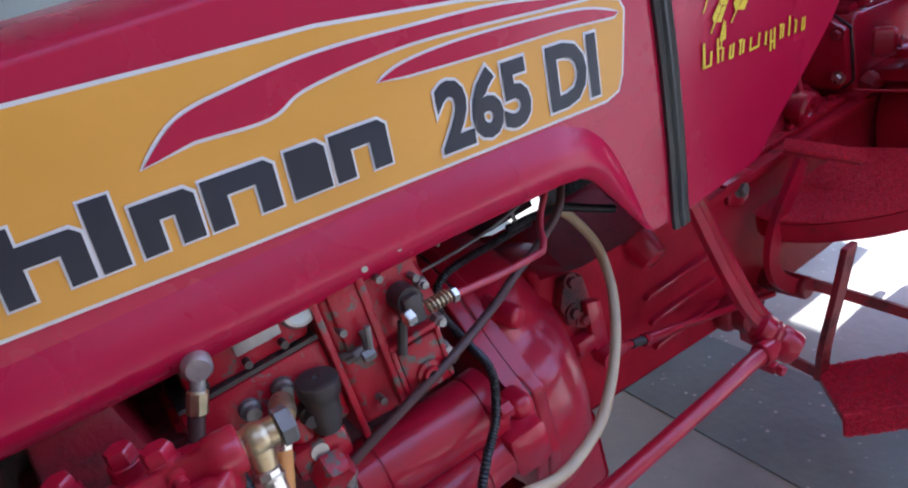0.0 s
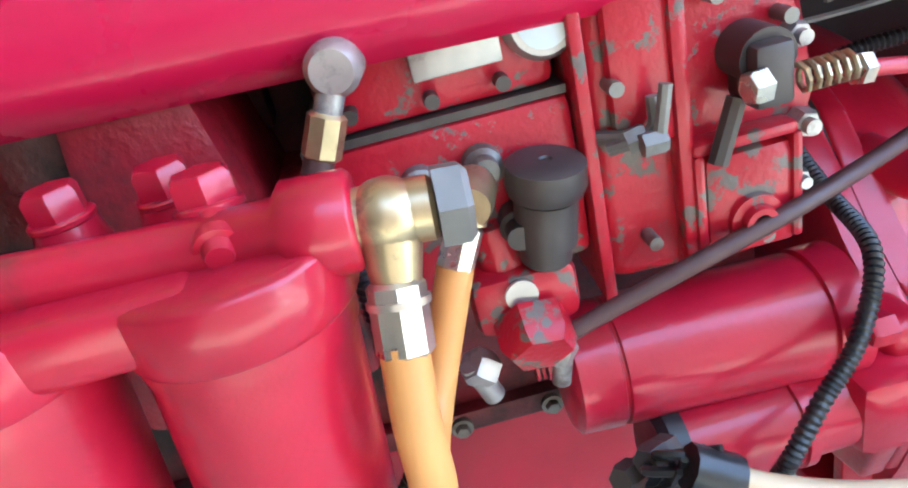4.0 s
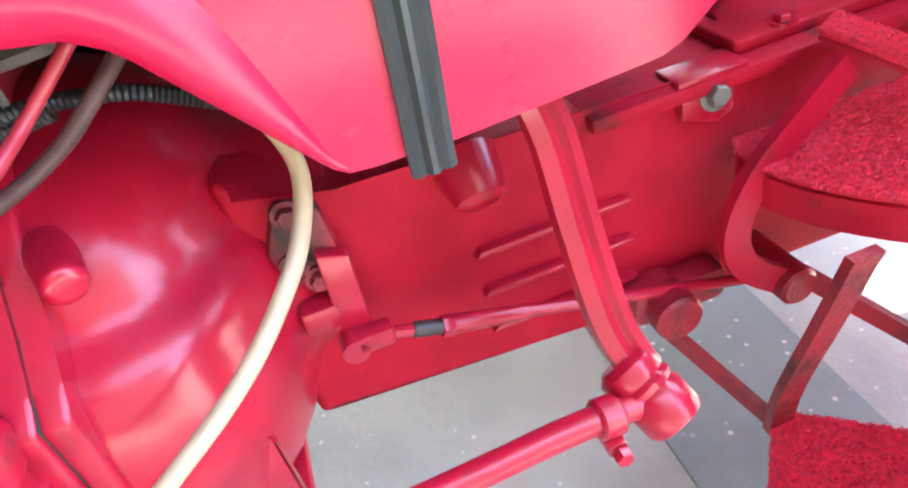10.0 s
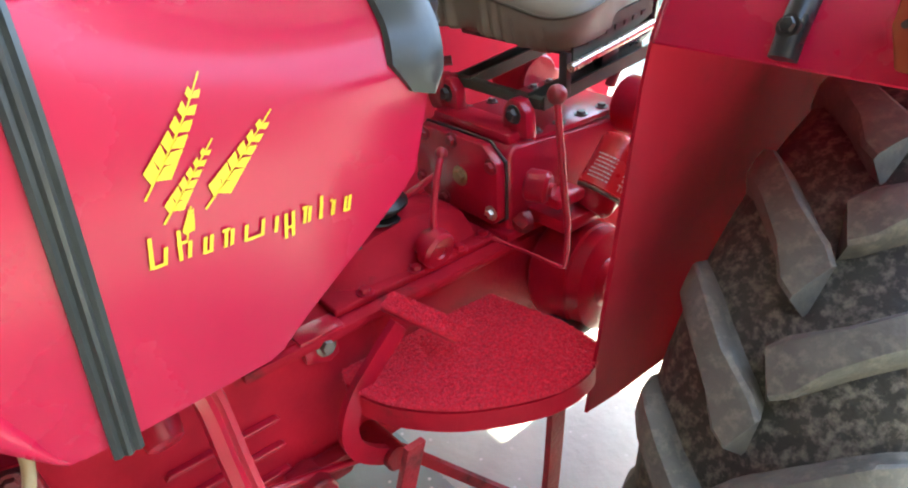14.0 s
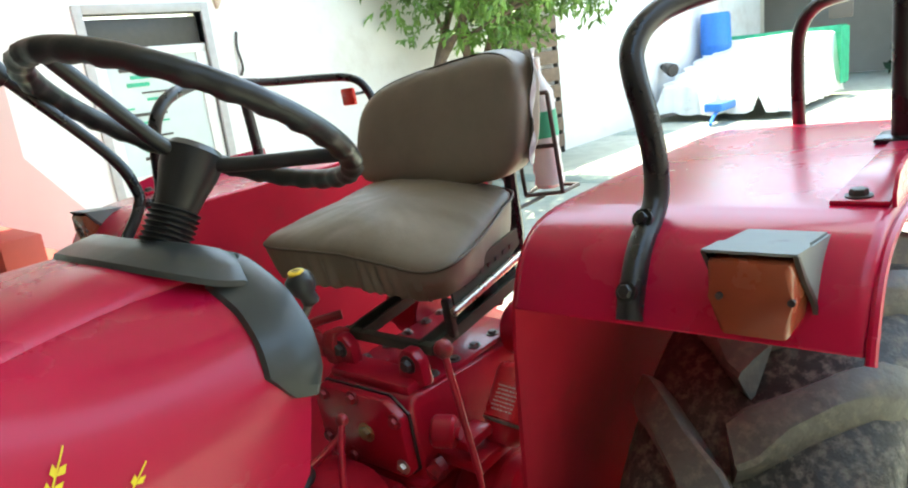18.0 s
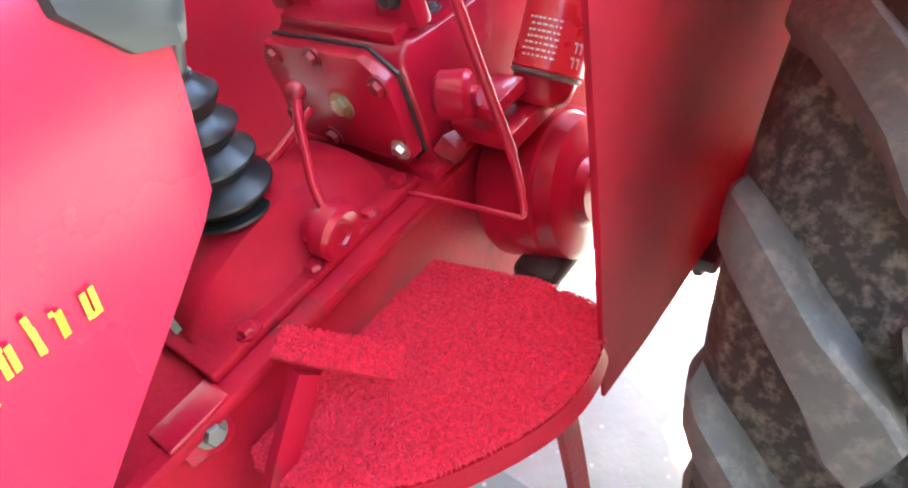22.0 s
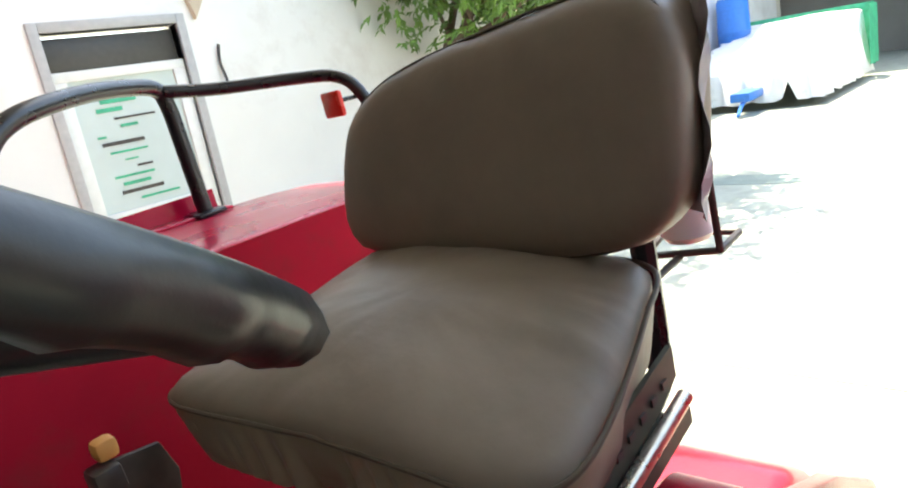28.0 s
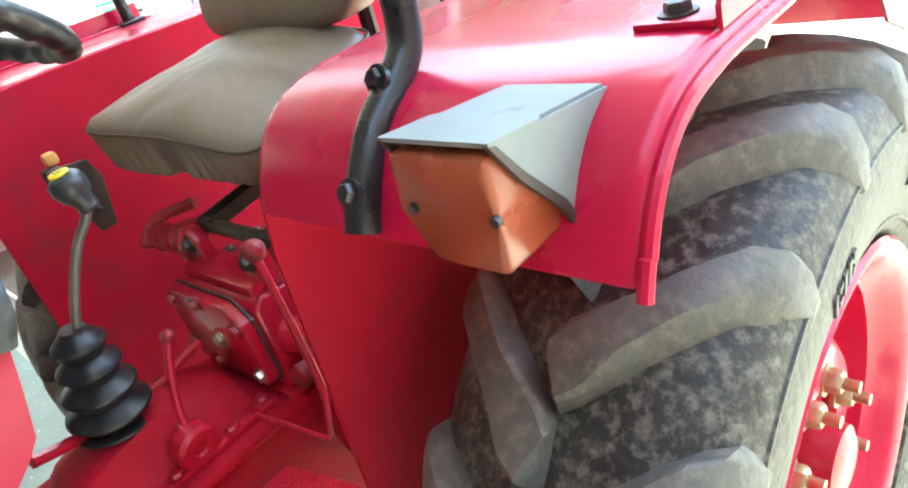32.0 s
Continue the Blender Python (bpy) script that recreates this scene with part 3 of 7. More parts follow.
trough = tagged(new("feeding_trough"), "long weathered cement feeding trough on legs", "trough")
bm = BM()
box(bm, (11.6, -4.35, 0.62), (17.6, -3.2, 0.78), 0.03)
box(bm, (11.6, -3.32, 0.78), (17.6, -3.2, 1.12), 0.03)
box(bm, (11.6, -4.35, 0.78), (17.6, -4.25, 1.12), 0.03)
box(bm, (11.6, -4.25, 0.78), (11.72, -3.32, 1.12), 0.03)
box(bm, (17.48, -4.25, 0.78), (17.6, -3.32, 1.12), 0.03)
part("basin", bm, TROUGH, trough)
for k in range(5):
    bm = BM()
    box(bm, (11.7 + 1.4 * k, -4.3, 0), (11.95 + 1.4 * k, -3.22, 0.625), 0.02)
    part("leg", bm, TROUGH, trough)

cot = tagged(new("cot"), "blue painted cot with curved legs, sacks piled on it", "cot")
bm = BM()
tube(bm, [(8.9, -4.4, 0.55), (8.9, -2.85, 0.55)], 0.035, 8)
tube(bm, [(10.7, -4.4, 0.55), (10.7, -2.85, 0.55)], 0.035, 8)
tube(bm, [(8.9, -2.85, 0.55), (10.7, -2.85, 0.55)], 0.035, 8)
tube(bm, [(8.9, -4.4, 0.55), (10.7, -4.4, 0.55)], 0.035, 8)
box(bm, (8.9, -4.4, 0.545), (10.7, -2.85, 0.57), 0.005)
part("bed_frame", bm, BLUEP, cot)
for x in (9.0, 9.6, 10.1, 10.6):
    for y in (-2.9, -4.3):
        bm = BM()
        tube(bm, [(x, y, 0.56), (x + 0.05, y, 0.3), (x - 0.06, y, 0.0)], 0.03, 8)
        part("leg", bm, DARK, cot, "dark curved metal leg")
for k, (x, y, w, h) in enumerate(((10.9, -2.95, 0.5, 0.95), (10.3, -3.3, 0.6, 0.45), (9.6, -3.7, 0.7, 0.4), (10.5, -3.9, 0.6, 0.5))):
    bm = BM()
    z0 = 0.0 if k == 0 else 0.57
    bmesh.ops.create_icosphere(bm, subdivisions=4, radius=1)
    for v in bm.verts:
        d = 1 + 0.16 * noise.noise(v.co * 2.3 + Vector((k, 0, 0))) + 0.07 * noise.noise(v.co * 6)
        v.co = Vector((x + v.co.x * w * d * 0.6, y + v.co.y * w * d * 0.7, z0 + h / 2 + max(-0.99, v.co.z) * h / 2 * (d if v.co.z > 0 else 1)))
    alone("sack", bm, SACK, "slumped beige jute sack", "sack", group="sacks", smooth=80)


def tree(x, y, seed):
    rn = random.Random(seed)
    ob = tagged(new("tree"), "leafy green shade tree with thin stems by the white wall", "tree")
    mid, rad = Vector((x + 0.75, y - 0.85, 3.0)), Vector((1.75, 1.75, 1.35))
    tips = []
    for k in range(5):
        bm = BM()
        bx, by = x - 0.5 + 0.38 * k, y + rn.uniform(-.15, .15)
        a = 2 * math.pi * k / 5
        top = mid + Vector((math.cos(a) * .8, math.sin(a) * .7, rn.uniform(.1, .8)))
        p1 = Vector((bx + rn.uniform(-.12, .12), by - .05, 1.1))
        p2 = p1.lerp(top, .5) + Vector((rn.uniform(-.2, .2), rn.uniform(-.2, .2), .15))
        tube(bm, [(bx, by, 0), p1, p2, top], [0.062, 0.05, 0.04, 0.025], 8, 5)
        for q in range(7):
            s = p1.lerp(top, rn.uniform(.25, 1))
            e = mid + Vector((rn.uniform(-.85, .85) * rad.x, rn.uniform(-.85, .85) * rad.y, rn.uniform(-.8, .5) * rad.z))
            if e.y > WY - .3:
                e.y = WY - .3
            tube(bm, [s, s.lerp(e, .5) + Vector((0, 0, .12)), e], [0.022, 0.012], 6, 4)
            tips.append(e)
        part("stem", bm, BARK, ob)
    V, F = [], []
    clumps = list(tips)
    while len(clumps) < 185:
        d = Vector((rn.gauss(0, 1), rn.gauss(0, 1), rn.gauss(0, 1))).normalized()
        c = mid + Vector((d.x * rad.x, d.y * rad.y, d.z * rad.z)) * rn.uniform(.5, 1.02)
        if c.z < 1.55 or c.y > WY - .15:
            continue
        clumps.append(c)
    for c in clumps:
        for q in range(15):
            # a twig with leaves drooping from it
            o = c + Vector((rn.gauss(0, .16), rn.gauss(0, .16), rn.gauss(0, .13)))
            dirn = Vector((rn.uniform(-1, 1), rn.uniform(-1, 1), rn.uniform(-.7, .35))).normalized()
            for k in range(8):
                p = o + dirn * (.028 * k)
                if p.y > WY - 0.06:
                    continue
                s = (dirn + Vector((rn.uniform(-.9, .9), rn.uniform(-.9, .9), rn.uniform(-.9, .1)))).normalized()
                n = Vector((rn.uniform(-.6, .6), rn.uniform(-.6, .6), 1)).normalized()
                w = n.cross(s)
                if w.length < .1:
                    continue
                w = w.normalized() * rn.uniform(.017, .026)
                n = s.cross(w).normalized()
                s = s * rn.uniform(.075, .115)
                b0 = len(V)
                V += [p, p + s * .45 + w + n * .008, p + s - n * .012, p + s * .45 - w + n * .008]
                F.append((b0, b0 + 1, b0 + 2, b0 + 3))
    me = bpy.data.meshes.new("crown")
    me.from_pydata([tuple(v) for v in V], [], F)
    me.materials.append(LEAF)
    cr = new("crown", me)
    cr.parent = ob
    return ob


tree(6.2, 4.3, 11)
# lattice gate leaf behind the tree
gate = tagged(new("gate"), "rusty brown metal gate leaf leaning by the wall", "gate")
for k in range(9):
    bm = BM()
    box(bm, (7.9, WY - 0.14, 0.1 + 0.24 * k), (9.2, WY - 0.1, 0.29 + 0.24 * k), 0.008)
    part("slat", bm, BARK, gate)
for x in (7.86, 8.5, 9.2):
    bm = BM()
    box(bm, (x, WY - 0.1, 0), (x + 0.05, WY - 0.03, 2.3), 0.006)
    part("post", bm, DARK, gate)


# ---- the tractor ----
tractor = tagged(new("tractor"), "red farm tractor with amber side decals parked in the yard", "tractor")
tractor.matrix_world = Matrix(((0.99832, 0.00078, -0.058, 0.00269), (0.00078, 0.99964, 0.027, -0.00125), (0.058, -0.027, 0.99795, -0.0928), (0, 0, 0, 1)))
T = tractor


def side_y(x, z):
    """The bulge of the bonnet's left side panel, rounding over towards the dash."""
    turn = min(1.0, max(0.0, (x - 0.30) / 0.45))
    turn = turn * turn * (3 - 2 * turn)
    over = max(0.0, (z - 1.205) / 0.115)
    return -0.284 - 0.012 * max(0.0, 1 - ((z - 1.18) / 0.26) ** 2) - 0.004 * math.cos((x - 0.1) * 2.5) + turn * 0.088 * over ** 2.2


def edge_z(x):
    return 1.372 - 0.030 * max(0.0, x) / 0.845


BOTTOM = [(-1.0, 1.115), (-0.6, 1.090), (0.0, 1.066), (0.17, 1.056), (0.205, 1.049), (0.226, 1.034), (0.31, 0.917), (0.322, 0.908), (0.40, 0.907), (0.556, 0.915), (0.574, 0.922)]
REAR = [(0.574, 0.922), (0.62, 0.962), (0.725, 1.040), (0.79, 1.090), (0.812, 1.16), (0.828, 1.22), (0.842, 1.27), (0.850, 1.31), (0.845, 1.342)]
TOPE = [(-1.0, 1.372), (0.0, 1.372), (0.3, edge_z(0.3)), (0.845, 1.342)]
FRONT = [(-1.0, 1.115), (-1.0, 1.372)]


def coons(u, v):
    b, t, l, r = (poly_at([(a, 0, c) for a, c in q], w) for q, w in ((BOTTOM, u), (TOPE, u), (FRONT, v), (REAR, v)))
    c00, c10 = Vector((-1.0, 0, 1.115)), Vector((0.574, 0, 0.922))
    c01, c11 = Vector((-1.0, 0, 1.372)), Vector((0.845, 0, 1.342))
    return b * (1 - v) + t * v + l * (1 - u) + r * u - (c00 * (1 - u) * (1 - v) + c10 * u * (1 - v) + c01 * (1 - u) * v + c11 * u * v)


def side_panel(sign):
    bm = BM()
    g = []
    for i in range(91):
        row = []
        for j in range(22):
            p = coons(i / 90, j / 21)
            row.append((p.x, sign * side_y(p.x, p.z) * -1, p.z))
        g.append(row)
    sheet(bm, g, 0.004, lambda p: (0, -sign, 0))
    return bm


hood = part("bonnet_side", side_panel(-1), RED, T, "glossy red sheet-metal bonnet side")
part("bonnet_side", side_panel(1), RED, T)
# rolled lip along the lower edge: a rounded ridge
for sign in (-1, 1):
    bm = BM()
    rings = []
    N = 120
    for k in range(N + 1):
        t = k / N * 0.845
        line = [(a, 0, c) for a, c in BOTTOM]
        p = poly_at(line, t)
        d = (poly_at(line, min(1, t + 0.028)) - poly_at(line, max(0, t - 0.028))).normalized()
        up = Vector((-d.z, 0, d.x))
        y0 = side_y(p.x, p.z)
        w = 1.0
        sc = 1.0 - 0.92 * max(0.0, (t - 0.715) / 0.13)
        prof = [(0.0, 0.012), (-0.004, -0.010 * w), (0.006, -0.021 * w), (0.022, -0.026 * w), (0.040, -0.022 * w), (0.056, -0.012 * w), (0.072, -0.002), (0.074, 0.006)]
        rings.append([bm.verts.new((p.x + up.x * a * sc, (y0 + b * sc + 0.002) * -sign, p.z + up.z * a * sc)) for a, b in prof])
    skin(bm, rings, True)
    part("bonnet_lip", bm, RED, hood)
# top
bm = BM()
g = []
for i in range(41):
    row = []
    u = i / 40
    e = poly_at([(a, 0, c) for a, c in TOPE], u)
    for j in range(25):
        a = (j / 24) * 2 - 1
        s = abs(a)
        y = -side_y(e.x, e.z) * (1 - (1 - s) ** 1.7) * (1 if a > 0 else -1)
        z = e.z + 0.042 * (1 - s ** 2.4)
        row.append((e.x - 0.08 * (1 - s ** 2) * u ** 4, y, z))
    g.append(row)
sheet(bm, g, 0.004, lambda p: (0, 0, -1))
part("bonnet_top", bm, RED, T, "glossy red bonnet and tank top")
# black edging round the rear of the bonnet
bm = BM()
edge = []
for k in range(9):
    p = poly_at([(a, 0, c) for a, c in REAR], 0.715 + 0.285 * k / 8)
    edge.append((p.x, side_y(p.x, p.z) + 0.001, p.z))
for k in range(1, 9):
    s = 1 - k / 8
    edge.append((0.845 - 0.08 * (1 - s ** 2), side_y(0.845, 1.342) * (1 - (1 - s) ** 1.7), 1.344 + 0.042 * (1 - s ** 2.4)))
full = edge + [(x, -y, z) for x, y, z in edge[-2::-1]]
P = curve_pts(full, 4)
rings = []
for i, p in enumerate(P):
    d = (P[min(i + 1, len(P) - 1)] - P[max(i - 1, 0)]).normalized()
    n = Vector((0, p.y, max(0.0, p.z - 1.19) * 2.2))
    if n.length < 1e-6:
        n = Vector((0, 0, 1))
    n = (n - d * n.dot(d)).normalized()
    w = d.cross(n).normalized()
    if w.x > 0:
        w = -w
    sz = 1.0 if 6 < i < len(P) - 7 else 0.45 + 0.09 * min(i, len(P) - 1 - i)
    rings.append([bm.verts.new(p + w * a * sz + n * b) for a, b in ((-0.012, -0.01), (-0.014, 0.010), (0.0, 0.016), (0.03, 0.013), (0.058, 0.008), (0.062, 0.001), (0.03, -0.006))])
skin(bm, rings, True)
part("rubber_edging", bm, GREYRUB, T, "grey-black rubber edging along the dash")
# rear dash plate under the edging
bm = BM()
g = [[(0.775 - 0.05 * abs(b) + 0.0 * a, (0.25 - 0.13 * max(0.0, a - 0.45) / 0.55) * b, 0.99 + 0.30 * a) for b in [k / 8 - 1 for k in range(17)]] for a in [k / 8 for k in range(9)]]
sheet(bm, g, 0.006, lambda p: (-1, 0, 0))
part("dash_plate", bm, DARK, T, "dark dashboard back plate")
# rubber hold-down strap
bm = BM()
rings = []
for k in range(41):
    z = 0.892 + (edge_z(0.398) - 0.892) * k / 40
    xc = 0.376 + 0.022 * (k / 40)
    y = side_y(xc, z)
    rings.append([bm.verts.new((xc + a, y + b, z)) for a, b in ((-0.0165, 0), (-0.0165, -0.006), (-0.011, -0.009), (-0.006, -0.006), (-0.002, -0.010), (0.002, -0.010), (0.006, -0.006), (0.011, -0.009), (0.0165, -0.006), (0.0165, 0))])
for k in range(1, 12):
    s = 1 - k / 11
    rings.append([bm.verts.new((0.398 + a, side_y(0.398, edge_z(0.398)) * (1 - (1 - s) ** 1.7) + b * s, edge_z(0.398) + 0.042 * (1 - s ** 2.4) + 0.002 + c)) for a, b, c in ((-0.0165, 0, 0), (-0.0165, -0.006, .006), (-0.011, -0.009, .009), (-0.006, -0.006, .006), (-0.002, -0.010, .01), (0.002, -0.010, .01), (0.006, -0.006, .006), (0.011, -0.009, .009), (0.0165, -0.006, .006), (0.0165, 0, 0))])
skin(bm, rings, True)
part("hold_down_strap", bm, GREYRUB, T, "ribbed black rubber strap over the bonnet")


# decals on the left side
def on_side(pts, lift):
    return [(x, side_y(x, z) - lift, z) for x, z in pts]


def decal(pts, lift, mat, name, parent, label="", cut=0.05):
    """A flat shape laid on the side panel, in strips that follow its bulge."""
    bm = BM()
    bm.faces.new([bm.verts.new((x, 0, z)) for x, z in pts])
    x0, x1 = min(p[0] for p in pts), max(p[0] for p in pts)
    z0, z1 = min(p[1] for p in pts), max(p[1] for p in pts)
    k = x0 + cut
    while k < x1:
        bmesh.ops.bisect_plane(bm, geom=bm.verts[:] + bm.edges[:] + bm.faces[:], plane_co=(k, 0, 0), plane_no=(1, 0, 0))
        k += cut
    k = z0 + cut * 0.5
    while k < z1:
        bmesh.ops.bisect_plane(bm, geom=bm.verts[:] + bm.edges[:] + bm.faces[:], plane_co=(0, 0, k), plane_no=(0, 0, 1))
        k += cut * 0.5
    for v in bm.verts:
        v.co.y = side_y(v.co.x, v.co.z) - lift
    return part(name, bm, mat, parent, label, 0)


def grown(pts, d):
    """The outline moved outwards by d."""
    P = [Vector(p) for p in pts]
    area = sum(a.x * b.y - b.x * a.y for a, b in zip(P, P[1:] + P[:1]))
    s = 1 if area > 0 else -1
    out = []
    for i, p in enumerate(P):
        a, b = (p - P[i - 1]).normalized(), (P[(i + 1) % len(P)] - p).normalized()
        n = Vector((a.y + b.y, -a.x - b.x))
        n = n.normalized() * s if n.length > 1e-6 else Vector((0, 0))
        out.append(tuple(p + n * d))
    return out


def arc(pts, steps=6):
    return [(p.x, p.z) for p in curve_pts([(a, 0, b) for a, b in pts], steps)]


band = [(-0.86, 1.185), (-0.43, 1.177), (-0.224, 1.160), (0.055, 1.140), (0.27, 1.125), (0.292, 1.130), (0.302, 1.147), (0.324, 1.222), (0.319, 1.234), (0.22, 1.268), (0.106, 1.296), (-0.066, 1.323), (-0.2, 1.333), (-0.336, 1.345), (-0.86, 1.372)]
decal(grown(band, 0.004), 0.0022, WHITE, "decal_edge", hood, "white edge of the side decal")
dec = decal(band, 0.0034, YELLOW, "decal", hood, "amber decal band with dark lettering")
swoosh = arc([(-0.262, 1.262), (-0.219, 1.290), (-0.161, 1.298), (-0.075, 1.301), (0.03, 1.293), (0.149, 1.28), (0.30, 1.247)], 5) + arc([(0.265, 1.252), (0.067, 1.275), (-0.018, 1.279), (-0.099, 1.275), (-0.141, 1.262), (-0.212, 1.268)], 5)
decal(grown(swoosh, 0.0035), 0.0046, WHITE, "decal_swoosh_edge", hood)
decal(swoosh, 0.0058, RED, "decal_swoosh", hood, "red pointed swoosh in the decal")
sw2 = arc([(-0.023, 1.254), (0.011, 1.262), (0.078, 1.262), (0.174, 1.253), (0.261, 1.240), (0.313, 1.222)], 4) + arc([(0.305, 1.219), (0.22, 1.230), (0.126, 1.238), (0.013, 1.249)], 4)
decal(grown(sw2, 0.003), 0.0046, WHITE, "decal_swoosh_edge", hood)
decal(sw2, 0.0058, RED, "decal_swoosh", hood)


def text_mesh(body, size, bold):
    cu = bpy.data.curves.new("lettering", 'FONT')
    cu.body, cu.size, cu.offset, cu.resolution_u = body, size, bold, 3
    ob = new("lettering", cu)
    bpy.context.view_layer.update()
    me = bpy.data.meshes.new_from_object(ob.evaluated_get(bpy.context.evaluated_depsgraph_get()))
    bpy.data.objects.remove(ob)
    return me


def side_text(body, x, z, size, stretch, slant, lean, lift, bold, mat, parent, label):
    me = text_mesh(body, size, bold)
    for v in me.vertices:
        a, b = v.co.x * stretch, v.co.y
        px, pz = x + a + b * slant, z + b + a * lean
        v.co = (px, side_y(px, pz) - lift, pz)
    me.materials.append(mat)
    ob = new("lettering", me)
    ob.parent = parent
    ob["label"] = label
    return ob


side_text("265 DI", 0.026, 1.1575, 0.099, 0.865, 0.12, -0.075, 0.0046, 0.0072, WHITE, dec, "white outline of the lettering")
side_text("265 DI", 0.026, 1.1575, 0.099, 0.865, 0.12, -0.075, 0.0058, 0.0038, INK, dec, "dark blue-black model number 265 DI")


def letter(x0, x1, tall):
    """A plain slanted block in the place of one letter of the brand name."""
    z = 1.2045 - (x0 + 0.54) * 0.066
    w, h, st, sl = x1 - x0, 0.048, 0.021, 0.12
    hh = h * (1.36 if tall else 1.0)

    def q(a, b):
        return (x0 + a + b * sl, z + b - a * 0.06)
    if w < st * 1.7:
        s = [q(0, 0), q(w * .8, 0), q(w * .8, hh), q(0, hh)]
    else:
        s = [q(0, 0), q(st, 0), q(st, h * .6), q(w - st, h * .6), q(w - st, 0), q(w, 0), q(w, h * .86), q(w - .008, h), q(st, h), q(st, hh), q(0, hh)]
    decal(grown(s, 0.0035), 0.0046, WHITE, "block_edge", dec, "", 0.2)
    decal(s, 0.0058, INK, "brand_block", dec, "plain dark block of the brand mark", 0.2)


for x0, x1, tall in ((-0.547, -0.485, 1), (-0.479, -0.416, 0), (-0.405, -0.334, 1), (-0.329, -0.299, 1), (-0.293, -0.237, 0), (-0.230, -0.160, 0), (-0.147, -0.106, 0), (-0.100, -0.036, 0)):
    letter(x0, x1, tall)
crest = decal([(0.452, 1.099), (0.456, 1.099), (0.4625, 1.131), (0.4585, 1.131)], 0.002, LEMON, "crest_decal", hood, "small yellow decal of a word and wheat ears")


def wheat(x, z, dx, dz, n, size):
    """An ear of wheat: paired leaf shapes up a stalk."""
    d = Vector((dx, dz))
    L = d.length
    d.normalize()
    nrm = Vector((d.y, -d.x))
    decal([(x - nrm.x * .0012, z - nrm.y * .0012), (x + nrm.x * .0012, z + nrm.y * .0012), (x + d.x * L + nrm.x * .0008, z + d.y * L + nrm.y * .0008), (x + d.x * L - nrm.x * .0008, z + d.y * L - nrm.y * .0008)], 0.002, LEMON, "stalk", crest)
    for k in range(n):
        t = (0.12 + 0.8 * k / n) * L
        s = size * (1 - 0.62 * k / n)
        for e in (-1, 1):
            c = Vector((x, z)) + d * (t + (0.25 * s if e > 0 else 0))
            tip = c + d * s * 1.15 + nrm * e * s * 0.55
            m1 = c + d * s * 0.75 + nrm * e * s * 0.08
            m2 = c + d * s * 0.35 + nrm * e * s * 0.62
            decal([tuple(c), tuple(m2), tuple(tip), tuple(m1)], 0.0032, LEMON, "grain", crest)


wheat(0.467, 1.172, 0.087, 0.104, 6, 0.022)
wheat(0.478, 1.142, 0.068, 0.072, 6, 0.016)
wheat(0.522, 1.143, 0.092, 0.083, 6, 0.021)
wheat(0.496, 1.118, 0.012, 0.034, 5, 0.010)
xx = 0.449
for k, w in enumerate((0.027, 0.023, 0.021, 0.021, 0.034, 0.009, 0.023, 0.020, 0.013, 0.015, 0.020)):
    z0 = 1.100 - (xx - 0.449) * 0.084
    h = 0.034 if k in (0, 1) else (0.028 if k == 8 else 0.0185)
    lo = -0.012 if k == 6 else 0.0
    st = 0.0042
    for o in ((0.004,) if w < 0.012 else (0.004, w - 0.010)):
        hh = h if o == 0.004 else 0.0185
        decal([(xx + o, z0 + lo), (xx + o + st, z0 + lo), (xx + o + 0.005 + st, z0 + hh), (xx + o + 0.005, z0 + hh)], 0.0036, LEMON, "word_bar", crest, "", 0.2)
    if w > 0.012:
        top = z0 + (0.0185 if k % 2 else 0.0)
        decal([(xx + 0.006, top - 0.001), (xx + w - 0.006, top - 0.001), (xx + w - 0.005, top + 0.0025), (xx + 0.007, top + 0.0025)], 0.0036, LEMON, "word_bar", crest, "", 0.2)
    xx += w + 0.002

# front post of the engine bay and the dark radiator behind it
bm = BM()
prism(bm, [(-1.0, 1.12), (-0.585, 1.096), (-0.605, 1.085), (-0.618, 1.068), (-0.628, 1.045), (-0.675, 0.928), (-0.722, 0.81), (-0.80, 0.6), (-1.0, 0.6)], "y", -0.318, -0.298, 0.006)
part("side_shield", bm, RED, T, "red bonnet side panel before the engine opening")
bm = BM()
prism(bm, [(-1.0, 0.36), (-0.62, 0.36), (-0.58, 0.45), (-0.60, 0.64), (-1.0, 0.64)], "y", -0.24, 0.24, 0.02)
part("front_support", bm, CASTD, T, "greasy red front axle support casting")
bm = BM()
box(bm, (-1.0, -0.27, 0.55), (-0.97, 0.27, 1.43), 0.01)
part("grille", bm, DARK, T, "dark front grille plate")
bm = BM()
box(bm, (-0.80, -0.24, 0.62), (-0.70, 0.24, 1.30), 0.01)
radiator = part("radiator", bm, NAVY, T, "dark navy finned radiator")
fin = None
for k in range(24):
    if fin is None:
        bm = BM()
        box(bm, (-0.700, -0.23, 0), (-0.694, 0.23, 0.004))
        ob = part("fin", bm, NAVY, radiator, "", 0)
        fin = ob.data
    else:
        ob = new("fin", fin)
        ob.parent = radiator
    ob.matrix_local = pose(0, 0, 0.66 + 0.025 * k)
bm = BM()
lathe(bm, (-0.66, 0, 0.95), (-0.63, 0, 0.95), [(0, 0.05), (0.5, 0.06), (1, 0.05)])
